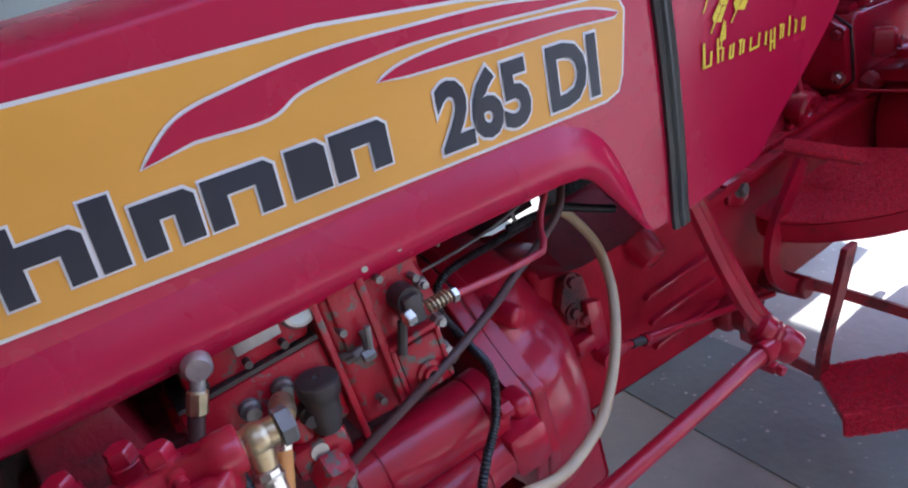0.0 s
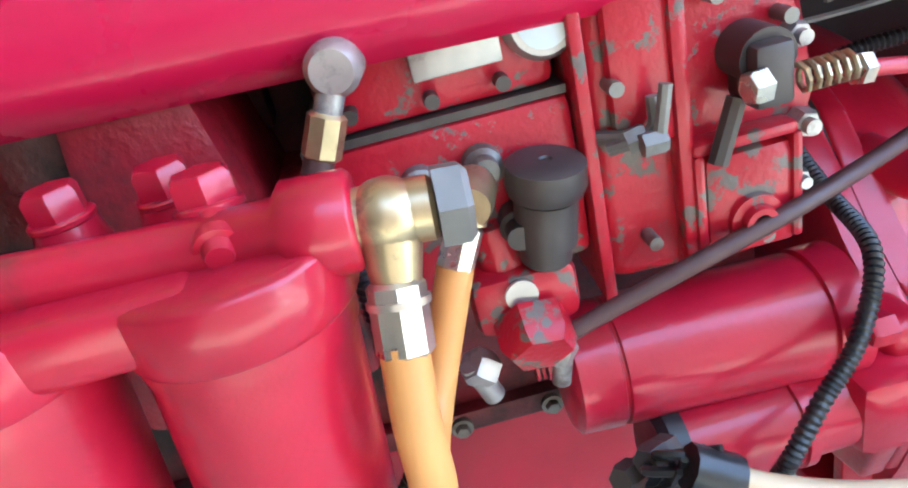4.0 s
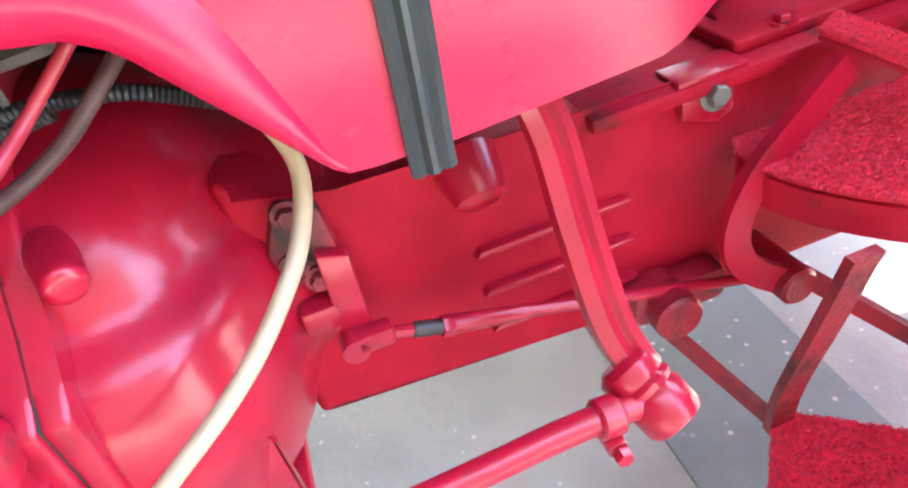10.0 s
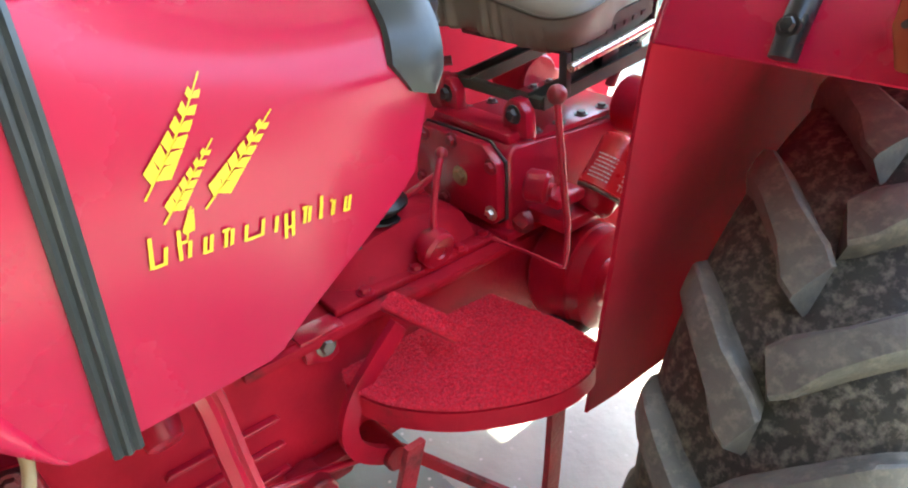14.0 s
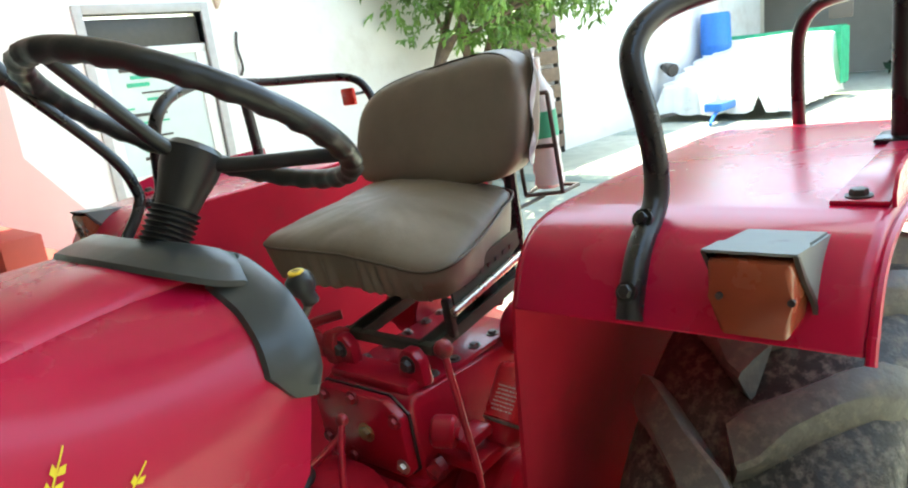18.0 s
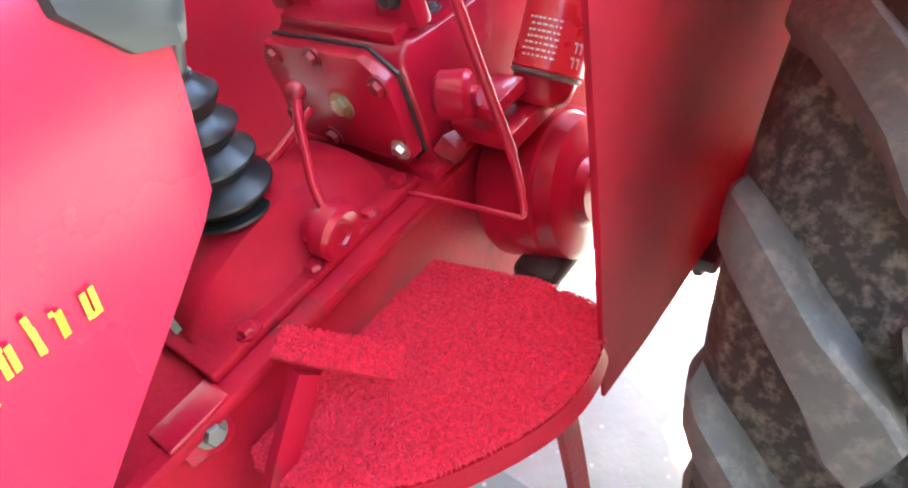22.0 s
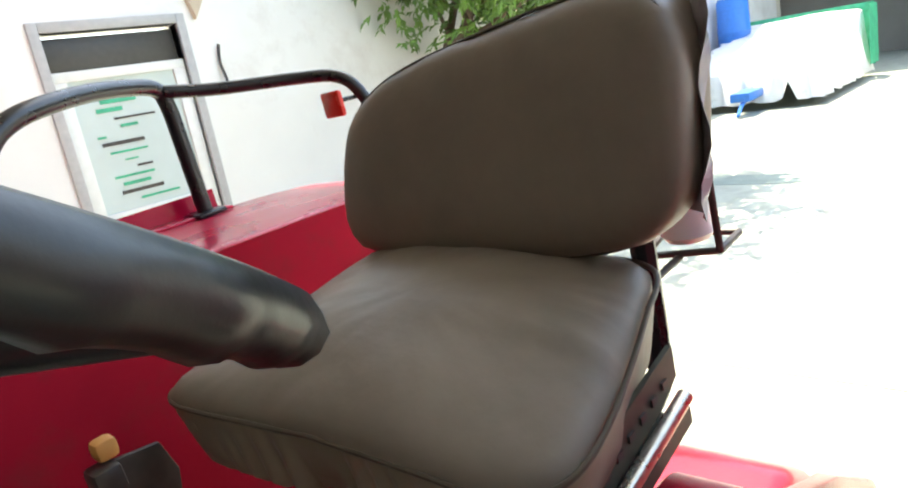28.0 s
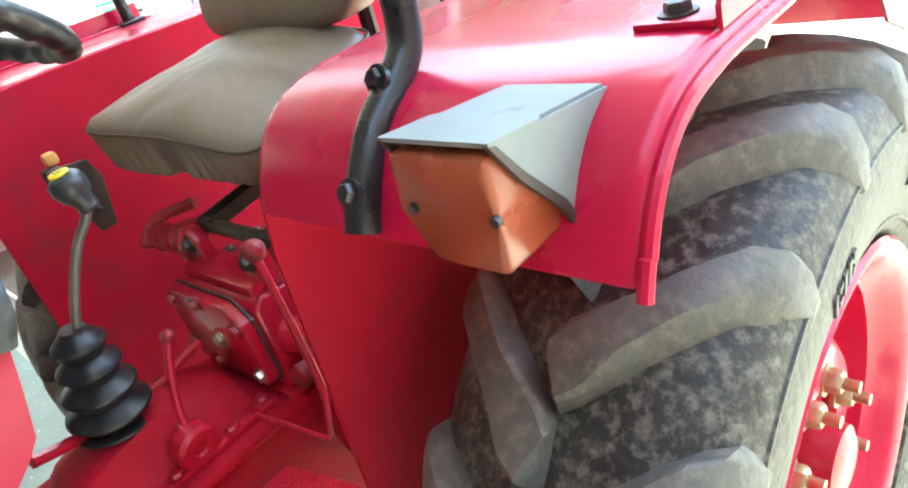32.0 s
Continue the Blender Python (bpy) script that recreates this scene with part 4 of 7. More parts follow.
fan = part("cooling_fan", bm, RUBBER, T, "black cooling fan")
for k in range(5):
    a = k * 2 * math.pi / 5
    bm = BM()
    box(bm, (-0.003, -0.045, 0.05), (0.003, 0.045, 0.20), 0.002, pose(-0.645, 0, 0.95, math.degrees(a), 0, 0) @ pose(0, 0, 0, 0, 0, 25))
    part("blade", bm, RUBBER, fan)

bm = BM()
box(bm, (-0.12, -0.21, 1.12), (0.62, 0.21, 1.27), 0.03, seg=3)
part("fuel_tank", bm, RUBBER, T, "dark fuel tank under the bonnet")
# added black sheet that stands in for shade across the far side of the bay
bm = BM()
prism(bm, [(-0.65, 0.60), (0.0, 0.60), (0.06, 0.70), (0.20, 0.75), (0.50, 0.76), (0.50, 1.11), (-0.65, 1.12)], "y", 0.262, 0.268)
part("bay_shade_sheet", bm, RUBBER, T, "black sheet added as shade behind the engine")

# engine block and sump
# block and head are coloured near black to stand for under-bonnet shade
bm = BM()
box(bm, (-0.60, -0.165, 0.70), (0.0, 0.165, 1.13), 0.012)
block = part("engine_block", bm, CASTSHADE, T, "greasy red cast engine block, colour darkened for bay shade")
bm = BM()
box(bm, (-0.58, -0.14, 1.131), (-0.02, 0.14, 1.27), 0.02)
part("cylinder_head", bm, CASTSHADE, block)
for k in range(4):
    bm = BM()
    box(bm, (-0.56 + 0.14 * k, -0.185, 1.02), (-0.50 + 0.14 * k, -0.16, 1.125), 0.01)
    part("port_boss", bm, CASTSHADE, block)
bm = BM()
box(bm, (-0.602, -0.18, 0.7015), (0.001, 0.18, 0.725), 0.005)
part("block_rail", bm, CASTSHADE, block)
for k in range(7):
    bm = BM()
    bolt(bm, (-0.55 + 0.085 * k, -0.183, 0.712), (0, -1, 0), 0.007, 0.008)
    part("bolt", bm, IRON, block)
bm = BM()
prism(bm, [(-0.58, 0.70), (-0.0, 0.70), (0.0, 0.56), (-0.10, 0.515), (-0.20, 0.520), (-0.262, 0.60), (-0.36, 0.645), (-0.58, 0.655)], "y", -0.155, 0.155, 0.018, 3)
part("sump", bm, CAST, T, "red oil sump")
bm = BM()
box(bm, (-0.58, -0.172, 0.697), (0.0, 0.172, 0.7005))
part("sump_gasket", bm, DARK, T, "dark sump gasket line")
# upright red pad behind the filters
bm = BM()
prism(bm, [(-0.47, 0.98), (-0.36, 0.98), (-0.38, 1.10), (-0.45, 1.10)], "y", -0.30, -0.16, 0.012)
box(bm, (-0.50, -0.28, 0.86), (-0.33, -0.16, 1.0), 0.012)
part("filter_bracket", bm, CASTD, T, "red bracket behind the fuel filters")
bm = BM()
prism(bm, [(-0.50, 0.60), (-0.40, 0.60), (-0.38, 0.72), (-0.43, 0.80), (-0.50, 0.80)], "y", -0.27, -0.15, 0.015)
part("support_casting", bm, CAST, T, "red engine support casting")

# twin fuel filters
filt = new("fuel_filter")
filt.parent = T
FX0, FX1 = -0.469, -0.359
for cx in (FX0, FX1):
    bm = BM()
    lathe(bm, (cx - 0.014, -0.408, 0.846), (cx, -0.405, 1.012), [(0, 0.030), (0.012, 0.037), (0.035, 0.0418), (0.07, 0.0440), (0.14, 0.0452), (0.9, 0.0465), (0.905, 0.048), (1, 0.048)], 48)
    part("canister", bm, CAST, filt, "red painted fuel filter canister")
bm = BM()
for cx in (FX0, FX1):
    lathe(bm, (cx, -0.405, 1.006), (cx, -0.404, 1.046), [(0, 0.0500), (0.06, 0.0515), (0.66, 0.0515), (0.73, 0.0500), (0.76, 0.046), (0.79, 0.030), (0.80, 0.01)], 48)
box(bm, (FX0 + 0.005, -0.443, 1.010), (FX1 - 0.005, -0.356, 1.0395), 0.007, seg=4)
lathe(bm, (-0.528, -0.404, 1.050), (-0.300, -0.413, 1.037), [(0, 0.0195), (0.01, 0.0215), (0.11, 0.0210), (0.13, 0.0150), (0.35, 0.0135), (0.5, 0.0130), (0.65, 0.0135), (0.86, 0.0155), (0.88, 0.0215), (0.99, 0.0215), (1, 0.0195)], 32)
for x, y in ((-0.436, -0.359), (-0.386, -0.359)):
    lathe(bm, (x, y, 1.02), (x, y, 1.052), [(0, 0.019), (0.6, 0.017), (1, 0.014)], 20)
part("filter_head", bm, CAST, filt, "red filter head casting", 55)
for cx in (FX0, FX1):
    bm = BM()
    cyl(bm, (cx, -0.396, 1.03), (cx, -0.395, 1.054), 0.0120)
    cyl(bm, (cx, -0.396, 1.050), (cx, -0.395, 1.054), 0.0150, chamfer=0.001)
    hexnut(bm, (cx, -0.395, 1.054), (cx, -0.394, 1.068), 0.0140)
    part("centre_bolt", bm, CAST, filt)
    bm = BM()
    lathe(bm, (cx + 0.002, -0.400, 1.050), (cx + 0.006, -0.428, 1.042), [(0, 0.010), (0.3, 0.0085), (0.55, 0.0075), (0.6, 0.0098), (0.8, 0.0098), (0.82, 0.007), (1, 0.0055)], 18)
    part("bleed_screw", bm, CAST, filt)
for x, y, z in ((-0.436, -0.359, 1.060), (-0.386, -0.359, 1.058)):
    bm = BM()
    cyl(bm, (x, y, z - 0.010), (x, y, z - 0.006), 0.0155, chamfer=0.001)
    hexnut(bm, (x, y, z - 0.006), (x, y, z + 0.008), 0.0135)
    part("mounting_bolt", bm, CAST, filt)
bm = BM()
cyl(bm, (-0.528, -0.404, 1.050), (-0.541, -0.4035, 1.0507), 0.0165, chamfer=0.002)
hexnut(bm, (-0.541, -0.4035, 1.0507), (-0.555, -0.403, 1.0515), 0.0160)
part("end_plug", bm, STEEL, filt, "zinc-plated end plug")
# union at the rear end of the filter head, hose to the pump
bm = BM()
bmesh.ops.create_uvsphere(bm, u_segments=24, v_segments=14, radius=0.0165, matrix=Matrix.Translation((-0.288, -0.416, 1.036)))
cyl(bm, (-0.302, -0.414, 1.037), (-0.268, -0.416, 1.035), 0.0135, chamfer=0.002)
lathe(bm, (-0.289, -0.418, 1.030), (-0.292, -0.426, 1.006), [(0, 0.014), (0.6, 0.0115), (1, 0.010)], 20)
part("banjo_union", bm, BRASS, filt, "dull brass banjo union")
bm = BM()
hexnut(bm, (-0.268, -0.416, 1.035), (-0.254, -0.416, 1.034), 0.0180)
part("union_bolt", bm, IRON, filt)
bm = BM()
cyl(bm, (-0.292, -0.425, 1.012), (-0.2955, -0.436, 0.982), 0.0125, seg=8, chamfer=0.002)
cyl(bm, (-0.2927, -0.4275, 1.005), (-0.2930, -0.4286, 1.002), 0.0136, seg=16)
part("hose_ferrule", bm, STEEL, filt, "crimped steel hose ferrule")
bm = BM()
cyl(bm, (-0.2545, -0.334, 0.984), (-0.267, -0.342, 0.962), 0.0105, seg=8, chamfer=0.002)
part("hose_ferrule", bm, STEEL, filt)
bm = BM()
tube(bm, [(-0.2955, -0.435, 0.988), (-0.299, -0.446, 0.955), (-0.300, -0.451, 0.925), (-0.304, -0.443, 0.904), (-0.306, -0.410, 0.891), (-0.300, -0.376, 0.892), (-0.288, -0.356, 0.914), (-0.266, -0.341, 0.964)], 0.0106, 16)
part("fuel_hose", bm, ORANGE_H, filt, "amber braided fuel hose")
bm = BM()
lathe(bm, (-0.244, -0.333, 1.005), (-0.252, -0.339, 0.985), [(0, 0.009), (1, 0.0085)], 16)
lathe(bm, (-0.252, -0.346, 0.998), (-0.244, -0.318, 1.0), [(0, 0.012), (0.25, 0.0135), (0.8, 0.0135), (1, 0.011)], 18)
part("hose_elbow", bm, BRASS, filt)

# injection pump
pump = new("injection_pump")
pump.parent = T
bm = BM()
box(bm, (-0.335, -0.300, 0.925), (-0.178, -0.175, 1.030), 0.008)
part("pump_body", bm, CHIP, pump, "chipped red pump body showing bare metal")
bm = BM()
box(bm, (-0.318, -0.292, 1.034), (-0.183, -0.175, 1.110), 0.008)
part("pump_top", bm, CHIP, pump)
bm = BM()
box(bm, (-0.345, -0.27, 0.90), (-0.325, -0.175, 1.01), 0.006)
part("mounting_flange", bm, CHIP, pump)
bm = BM()
box(bm, (-0.333, -0.297, 1.0295), (-0.180, -0.178, 1.0345))
part("gasket", bm, DARK, pump)
bm = BM()
prism(bm, [(-0.172, 0.90), (-0.06, 0.893), (-0.045, 0.92), (-0.05, 1.0), (-0.04, 1.06), (-0.05, 1.10), (-0.172, 1.11)], "y", -0.302, -0.175, 0.012, 3)
box(bm, (-0.112, -0.316, 0.905), (-0.052, -0.30, 0.975), 0.008)
box(bm, (-0.16, -0.312, 0.99), (-0.12, -0.30, 1.10), 0.006)
part("governor_housing", bm, CHIP, pump, "chipped red governor housing")
bm = BM()
box(bm, (-0.178, -0.31, 0.893), (-0.170, -0.175, 1.112), 0.002)
part("flange_rib", bm, CHIP, pump)
bm = BM()
box(bm, (-0.126, -0.316, 0.90), (-0.116, -0.30, 1.10), 0.003)
part("flange_rib", bm, CHIP, pump)
bm = BM()
box(bm, (-0.262, -0.2985, 1.056), (-0.212, -0.2955, 1.094), 0.001)
part("name_plate", bm, ALU, pump, "worn blank metal plate")
bm = BM()
lathe(bm, (-0.188, -0.288, 1.072), (-0.188, -0.304, 1.072), [(0, 0.022), (0.7, 0.0215), (1, 0.018)], 28)
part("plug_ring", bm, ALU, pump)
bm = BM()
cyl(bm, (-0.188, -0.304, 1.072), (-0.188, -0.3052, 1.072), 0.0145)
part("sight_glass", bm, GLASS, pump, "small round greenish sight plug")
for x, z in ((-0.273, 1.0), (-0.236, 1.003)):
    bm = BM()
    lathe(bm, (x, -0.298, z), (x, -0.318, z), [(0, 0.012), (0.5, 0.0115), (0.6, 0.0085), (1, 0.0078)], 16)
    part("delivery_plug", bm, IRON, pump)
for x, z in ((-0.30, 1.048), (-0.255, 1.045), (-0.215, 1.045), (-0.158, 1.03), (-0.10, 1.065), (-0.06, 1.045), (-0.145, 0.93), (-0.075, 0.915)):
    bm = BM()
    cyl(bm, (x, -0.29, z), (x, -0.318 if x > -0.17 else -0.304, z), 0.0045, seg=10)
    part("screw", bm, DARK if x < -0.2 else IRON, pump)
bm = BM()
lathe(bm, (-0.083, -0.314, 0.930), (-0.083, -0.327, 0.930), [(0, 0.017), (0.5, 0.016), (0.55, 0.011), (1, 0.010), (1, 0.006), (0.4, 0.005)], 20)
part("boss", bm, CHIP, pump)
for x, z, rr in ((-0.048, 0.979, 0.009), (-0.052, 0.945, 0.007), (-0.053, 1.032, 0.008), (-0.112, 1.085, 0.007), (-0.068, 1.088, 0.007)):
    bm = BM()
    hexnut(bm, (x, -0.298, z), (x, -0.314, z), rr)
    cyl(bm, (x, -0.298, z), (x, -0.320, z), rr * 0.55, seg=10)
    part("cover_nut", bm, ALU, pump)
bm = BM()
for lo, hi in (((-0.119, -0.319, 0.978), (-0.056, -0.300, 0.986)), ((-0.119, -0.319, 0.908), (-0.112, -0.300, 0.979)), ((-0.060, -0.319, 0.910), (-0.053, -0.300, 0.979))):
    box(bm, lo, hi, 0.003)
part("cover_rib", bm, CHIP, pump)
bm = BM()
tube(bm, [(-0.165, -0.312, 0.995), (-0.150, -0.320, 1.0), (-0.140, -0.320, 1.006), (-0.139, -0.318, 1.022)], 0.0042, 8, 4)
hexnut(bm, (-0.156, -0.318, 0.999), (-0.145, -0.320, 1.002), 0.0075)
part("stop_screw", bm, IRON, pump, "adjusting screw with its lock nut")
# top banjo and pipe down to the filter
bm = BM()
lathe(bm, (-0.296, -0.295, 1.079), (-0.300, -0.332, 1.080), [(0, 0.010), (0.25, 0.0145), (0.85, 0.0145), (1, 0.011)], 24)
cyl(bm, (-0.302, -0.324, 1.072), (-0.313, -0.327, 1.050), 0.0075)
part("pipe_banjo", bm, ALU, pump, "dull grey banjo bolt")
bm = BM()
tube(bm, [(-0.316, -0.328, 1.044), (-0.327, -0.331, 1.022), (-0.335, -0.334, 0.99), (-0.345, -0.335, 0.95)], 0.0082, 12)
part("pipe_sleeve", bm, BROWN_R, pump)
bm = BM()
cyl(bm, (-0.308, -0.3255, 1.060), (-0.3185, -0.328, 1.038), 0.0105, seg=8, chamfer=0.002)
part("pipe_ferrule", bm, BRASS, pump)
# hand primer and feed pump
bm = BM()
lathe(bm, (-0.212, -0.315, 0.938), (-0.203, -0.322, 1.004), [(0, 0.013), (0.04, 0.0155), (0.2, 0.0155), (0.22, 0.0185), (0.66, 0.0185), (0.68, 0.016), (0.7, 0.0215), (0.78, 0.0232), (0.97, 0.0225), (1, 0.018), (1, 0.004), (0.98, 0.003)], 32)
part("hand_primer", bm, DARK, pump, "black knurled hand primer knob")
bm = BM()
box(bm, (-0.262, -0.325, 0.898), (-0.196, -0.255, 0.938), 0.008)
lathe(bm, (-0.229, -0.322, 0.905), (-0.229, -0.345, 0.893), [(0, 0.024), (0.7, 0.024), (1, 0.019)], 6)
lathe(bm, (-0.24, -0.30, 0.965), (-0.236, -0.30, 0.93), [(0, 0.013), (1, 0.017)], 16)
part("feed_pump", bm, CHIP, pump, "chipped red feed pump")
bm = BM()
bm2 = lathe(bm, (-0.232, -0.326, 0.926), (-0.232, -0.3285, 0.9262), [(0, 0.010), (1, 0.010)], 20)
part("oval_tag", bm, ALU, pump)
for a, b_, r in (((-0.262, -0.318, 0.872), (-0.272, -0.322, 0.884), 0.0125), ((-0.218, -0.322, 0.872), (-0.212, -0.326, 0.885), 0.0105)):
    bm = BM()
    hexnut(bm, a, b_, r)
    cyl(bm, Vector(a) - Vector((0, 0, .02)), b_, r * 0.6)
    part("union_nut", bm, ALU, pump)
bm = BM()
lathe(bm, (-0.345, -0.275, 0.965), (-0.295, -0.31, 0.968), [(0, 0.024), (0.6, 0.024), (0.65, 0.014), (1, 0.013)], 24)
part("side_union", bm, ALU, pump)
for x, z, r in ((-0.222, 0.965, 0.011), (-0.247, 0.985, 0.009)):
    bm = BM()
    lathe(bm, (x, -0.295, z), (x - 0.004, -0.328, z - 0.002), [(0, r), (0.6, r), (0.65, r * .75), (1, r * .7)], 14)
    part("valve_plug", bm, DARK, pump)
# throttle arm, spring and rod
bm = BM()
box(bm, (-0.092, -0.340, 1.005), (-0.070, -0.305, 1.040), 0.004)
cyl(bm, (-0.08, -0.30, 1.03), (-0.08, -0.33, 1.03), 0.016)
tube(bm, [(-0.094, -0.322, 1.01), (-0.108, -0.325, 0.975)], 0.006, 8)
part("throttle_arm", bm, DARK, pump, "black throttle arm")
bm = BM()
hexnut(bm, (-0.088, -0.340, 1.020), (-0.098, -0.342, 1.020), 0.0095)
part("rod_nut", bm, STEEL, pump)
bm = BM()
hexnut(bm, (-0.035, -0.335, 1.013), (-0.027, -0.334, 1.012), 0.009)
part("rod_nut", bm, STEEL, pump)
bm = BM()
pts = [(-0.068 + 0.031 * k / 48, -0.336 + 0.0075 * math.cos(k * 2 * math.pi / 8), 1.017 + 0.0075 * math.sin(k * 2 * math.pi / 8)) for k in range(49)]
tube(bm, pts, 0.0017, 6, 1)
part("throttle_spring", bm, BRASS, pump, "coiled steel spring")
bm = BM()
tube(bm, [(-0.03, -0.334, 1.012), (0.04, -0.322, 0.997), (0.112, -0.303, 0.983), (0.123, -0.298, 0.984), (0.132, -0.29, 0.988), (0.155, -0.262, 1.004), (0.20, -0.24, 1.04)], 0.0048, 10, 5)
part("throttle_rod", bm, PINKROD, T, "thin red throttle rod")
bm = BM()
tube(bm, [(-0.17, -0.30, 1.0), (-0.14, -0.33, 1.002)], 0.004, 8)
hexnut(bm, (-0.152, -0.33, 1.0), (-0.138, -0.33, 1.0), 0.007)
tube(bm, [(-0.142, -0.33, 1.0), (-0.135, -0.328, 1.03)], 0.004, 8)
part("stop_lever", bm, IRON, pump)

# starter motor with its solenoid
starter = new("starter_motor")
starter.parent = T
bm = BM()
lathe(bm, (-0.212, -0.288, 0.832), (-0.012, -0.288, 0.824), [(0, 0.040), (0.02, 0.045), (0.16, 0.0455), (0.165, 0.0432), (0.175, 0.0432), (0.18, 0.0455), (0.86, 0.0455), (0.865, 0.0435), (0.875, 0.0435), (0.88, 0.047), (1, 0.048)], 40)
part("motor_body", bm, CAST, starter, "red painted starter motor body")
bm = BM()
lathe(bm, (-0.150, -0.318, 0.765), (0.012, -0.312, 0.762), [(0, 0.030), (0.03, 0.0345), (0.5, 0.035), (0.505, 0.0375), (0.55, 0.0375), (0.555, 0.033), (0.85, 0.032), (0.9, 0.036), (1, 0.036)], 32)
box(bm, (-0.03, -0.35, 0.735), (0.03, -0.27, 0.80), 0.012)
part("solenoid", bm, CAST, starter, "red starter solenoid")
bm = BM()
lathe(bm, (-0.166, -0.319, 0.768), (-0.148, -0.318, 0.766), [(0, 0.028), (0.3, 0.0345), (1, 0.0345)], 28)
part("solenoid_cap", bm, RUBBER, starter, "black solenoid end cap")
rt = random.Random(3)
for dx, dy, dz in ((0, 0, 0), (-0.012, -0.014, 0.012), (-0.02, 0.0, -0.014), (0.006, -0.02, -0.02), (-0.028, -0.012, 0.0)):
    bm = BM()
    c = Vector((-0.162 + dx, -0.35 + dy, 0.800 + dz))
    hexnut(bm, c, c + Vector((-0.012, -0.01, 0.006)), 0.010)
    part("terminal", bm, DARK, starter, "oily black cable terminal")
for k in range(9):
    bm = BM()
    a = k * 0.9
    tube(bm, [(-0.165, -0.36, 0.80), (-0.178 + 0.012 * math.cos(a), -0.385, 0.815 + 0.02 * math.sin(a)), (-0.16 + 0.014 * math.sin(a), -0.40, 0.835 + 0.01 * math.cos(a))], rt.uniform(.0022, .004), 6, 5)
    part("wire_end", bm, RUBBER, starter)
for p in ((-0.012, -0.345, 0.845), (0.0, -0.292, 0.80)):
    bm = BM()
    hexnut(bm, p, Vector(p) + Vector((-0.016, 0, 0)), 0.011)
    cyl(bm, Vector(p) + Vector((-0.026, 0, 0)), p, 0.006)
    part("stud_nut", bm, STEEL if p[0] == 0 else CAST, starter)
bm = BM()
cyl(bm, (-0.222, -0.288, 0.842), (-0.212, -0.288, 0.842), 0.012)
for k in range(4):
    cyl(bm, (-0.230 + 0.004 * k, -0.288, 0.842), (-0.228 + 0.004 * k, -0.288, 0.842), 0.0105)
part("end_stud", bm, CAST, starter)

# bell housing
bm = BM()
def bell_ring(x, r, bulge, n=220):
    """A round section with the starter pocket swelling out of its lower half."""
    out = []
    for k in range(n):
        a = 2 * math.pi * k / n
        y, z = r * math.cos(a), 0.70 + r * math.sin(a)
        low = min(1.0, max(0.0, (0.826 - z) / 0.042))
        low = low * low * (3 - 2 * low)
        y *= 1 + 1.7 * bulge * low - 0.035 * math.exp(-((z - 0.822) / 0.026) ** 2) * (bulge > 0)
        out.append(bm.verts.new((x, y, max(z, 0.555))))
    return out
skin(bm, [bell_ring(x, r, b) for x, r, b in ((0.06, 0.262, 0.06), (0.085, 0.262, 0.06), (0.11, 0.258, 0.065), (0.135, 0.248, 0.07), (0.158, 0.232, 0.075), (0.178, 0.212, 0.075), (0.196, 0.188, 0.07), (0.212, 0.165, 0.04), (0.235, 0.145, 0.0), (0.30, 0.128, 0.0))])
bell = part("bell_housing", bm, CAST, T, "red bell housing casting", 60)
bm = BM()
def flange_poly(w, z0, z1, c):
    o = w - 0.293
    half = [(0.20, z0), (0.27 + o, z0 + 0.02), (w, 0.69), (w, 0.798), (0.268 + o, 0.815), (0.236 + o, 0.842), (0.208 + o, 0.872), (0.167 + o, 0.918), (0.11 + o, 0.952), (0.04, z1)]
    return half + [(-a, b) for a, b in half[::-1]]
prism(bm, flange_poly(0.296, 0.60, 0.978, 0.06), "x", 0.0505, 0.073, 0.005, 3)
part("bell_flange", bm, CAST, bell)
bm = BM()
prism(bm, flange_poly(0.298, 0.602, 0.976, 0.06), "x", 0.026, 0.0485, 0.005, 3)
part("engine_flange", bm, CAST, bell)
bm = BM()
prism(bm, flange_poly(0.2925, 0.604, 0.974, 0.06), "x", 0.046, 0.053)
part("joint_line", bm, DARK, bell)
bm = BM()
box(bm, (0.03, -0.245, 0.515), (0.175, -0.232, 0.66), 0.012)
box(bm, (0.03, -0.232, 0.515), (0.175, 0.232, 0.535), 0.005)
part("flywheel_cover", bm, CAST, bell, "flat red flywheel cover plate")
bm = BM()
lathe(bm, (0.080, -0.180, 0.876), (0.100, -0.236, 0.868), [(0, 0.021), (0.7, 0.0185), (0.9, 0.0175), (0.97, 0.015), (1, 0.010)], 24)
part("boss", bm, CAST, bell)
for z in (0.803, 0.735, 0.868):
    bm = BM()
    hexnut(bm, (-0.004, -0.308 if z < 0.85 else -0.222, z), (-0.020, -0.308 if z < 0.85 else -0.222, z), 0.0115)
    cyl(bm, (-0.03, -0.308 if z < 0.85 else -0.222, z), (0.0, -0.308 if z < 0.85 else -0.222, z), 0.006)
    part("flange_bolt", bm, STEEL, bell)
bm = BM()
box(bm, (0.002, -0.328, 0.775), (0.036, -0.28, 0.825), 0.012, seg=3)
part("bolt_lug", bm, CAST, bell)
bm = BM()
box(bm, (0.002, -0.328, 0.71), (0.036, -0.28, 0.76), 0.012, seg=3)
part("bolt_lug", bm, CAST, bell)

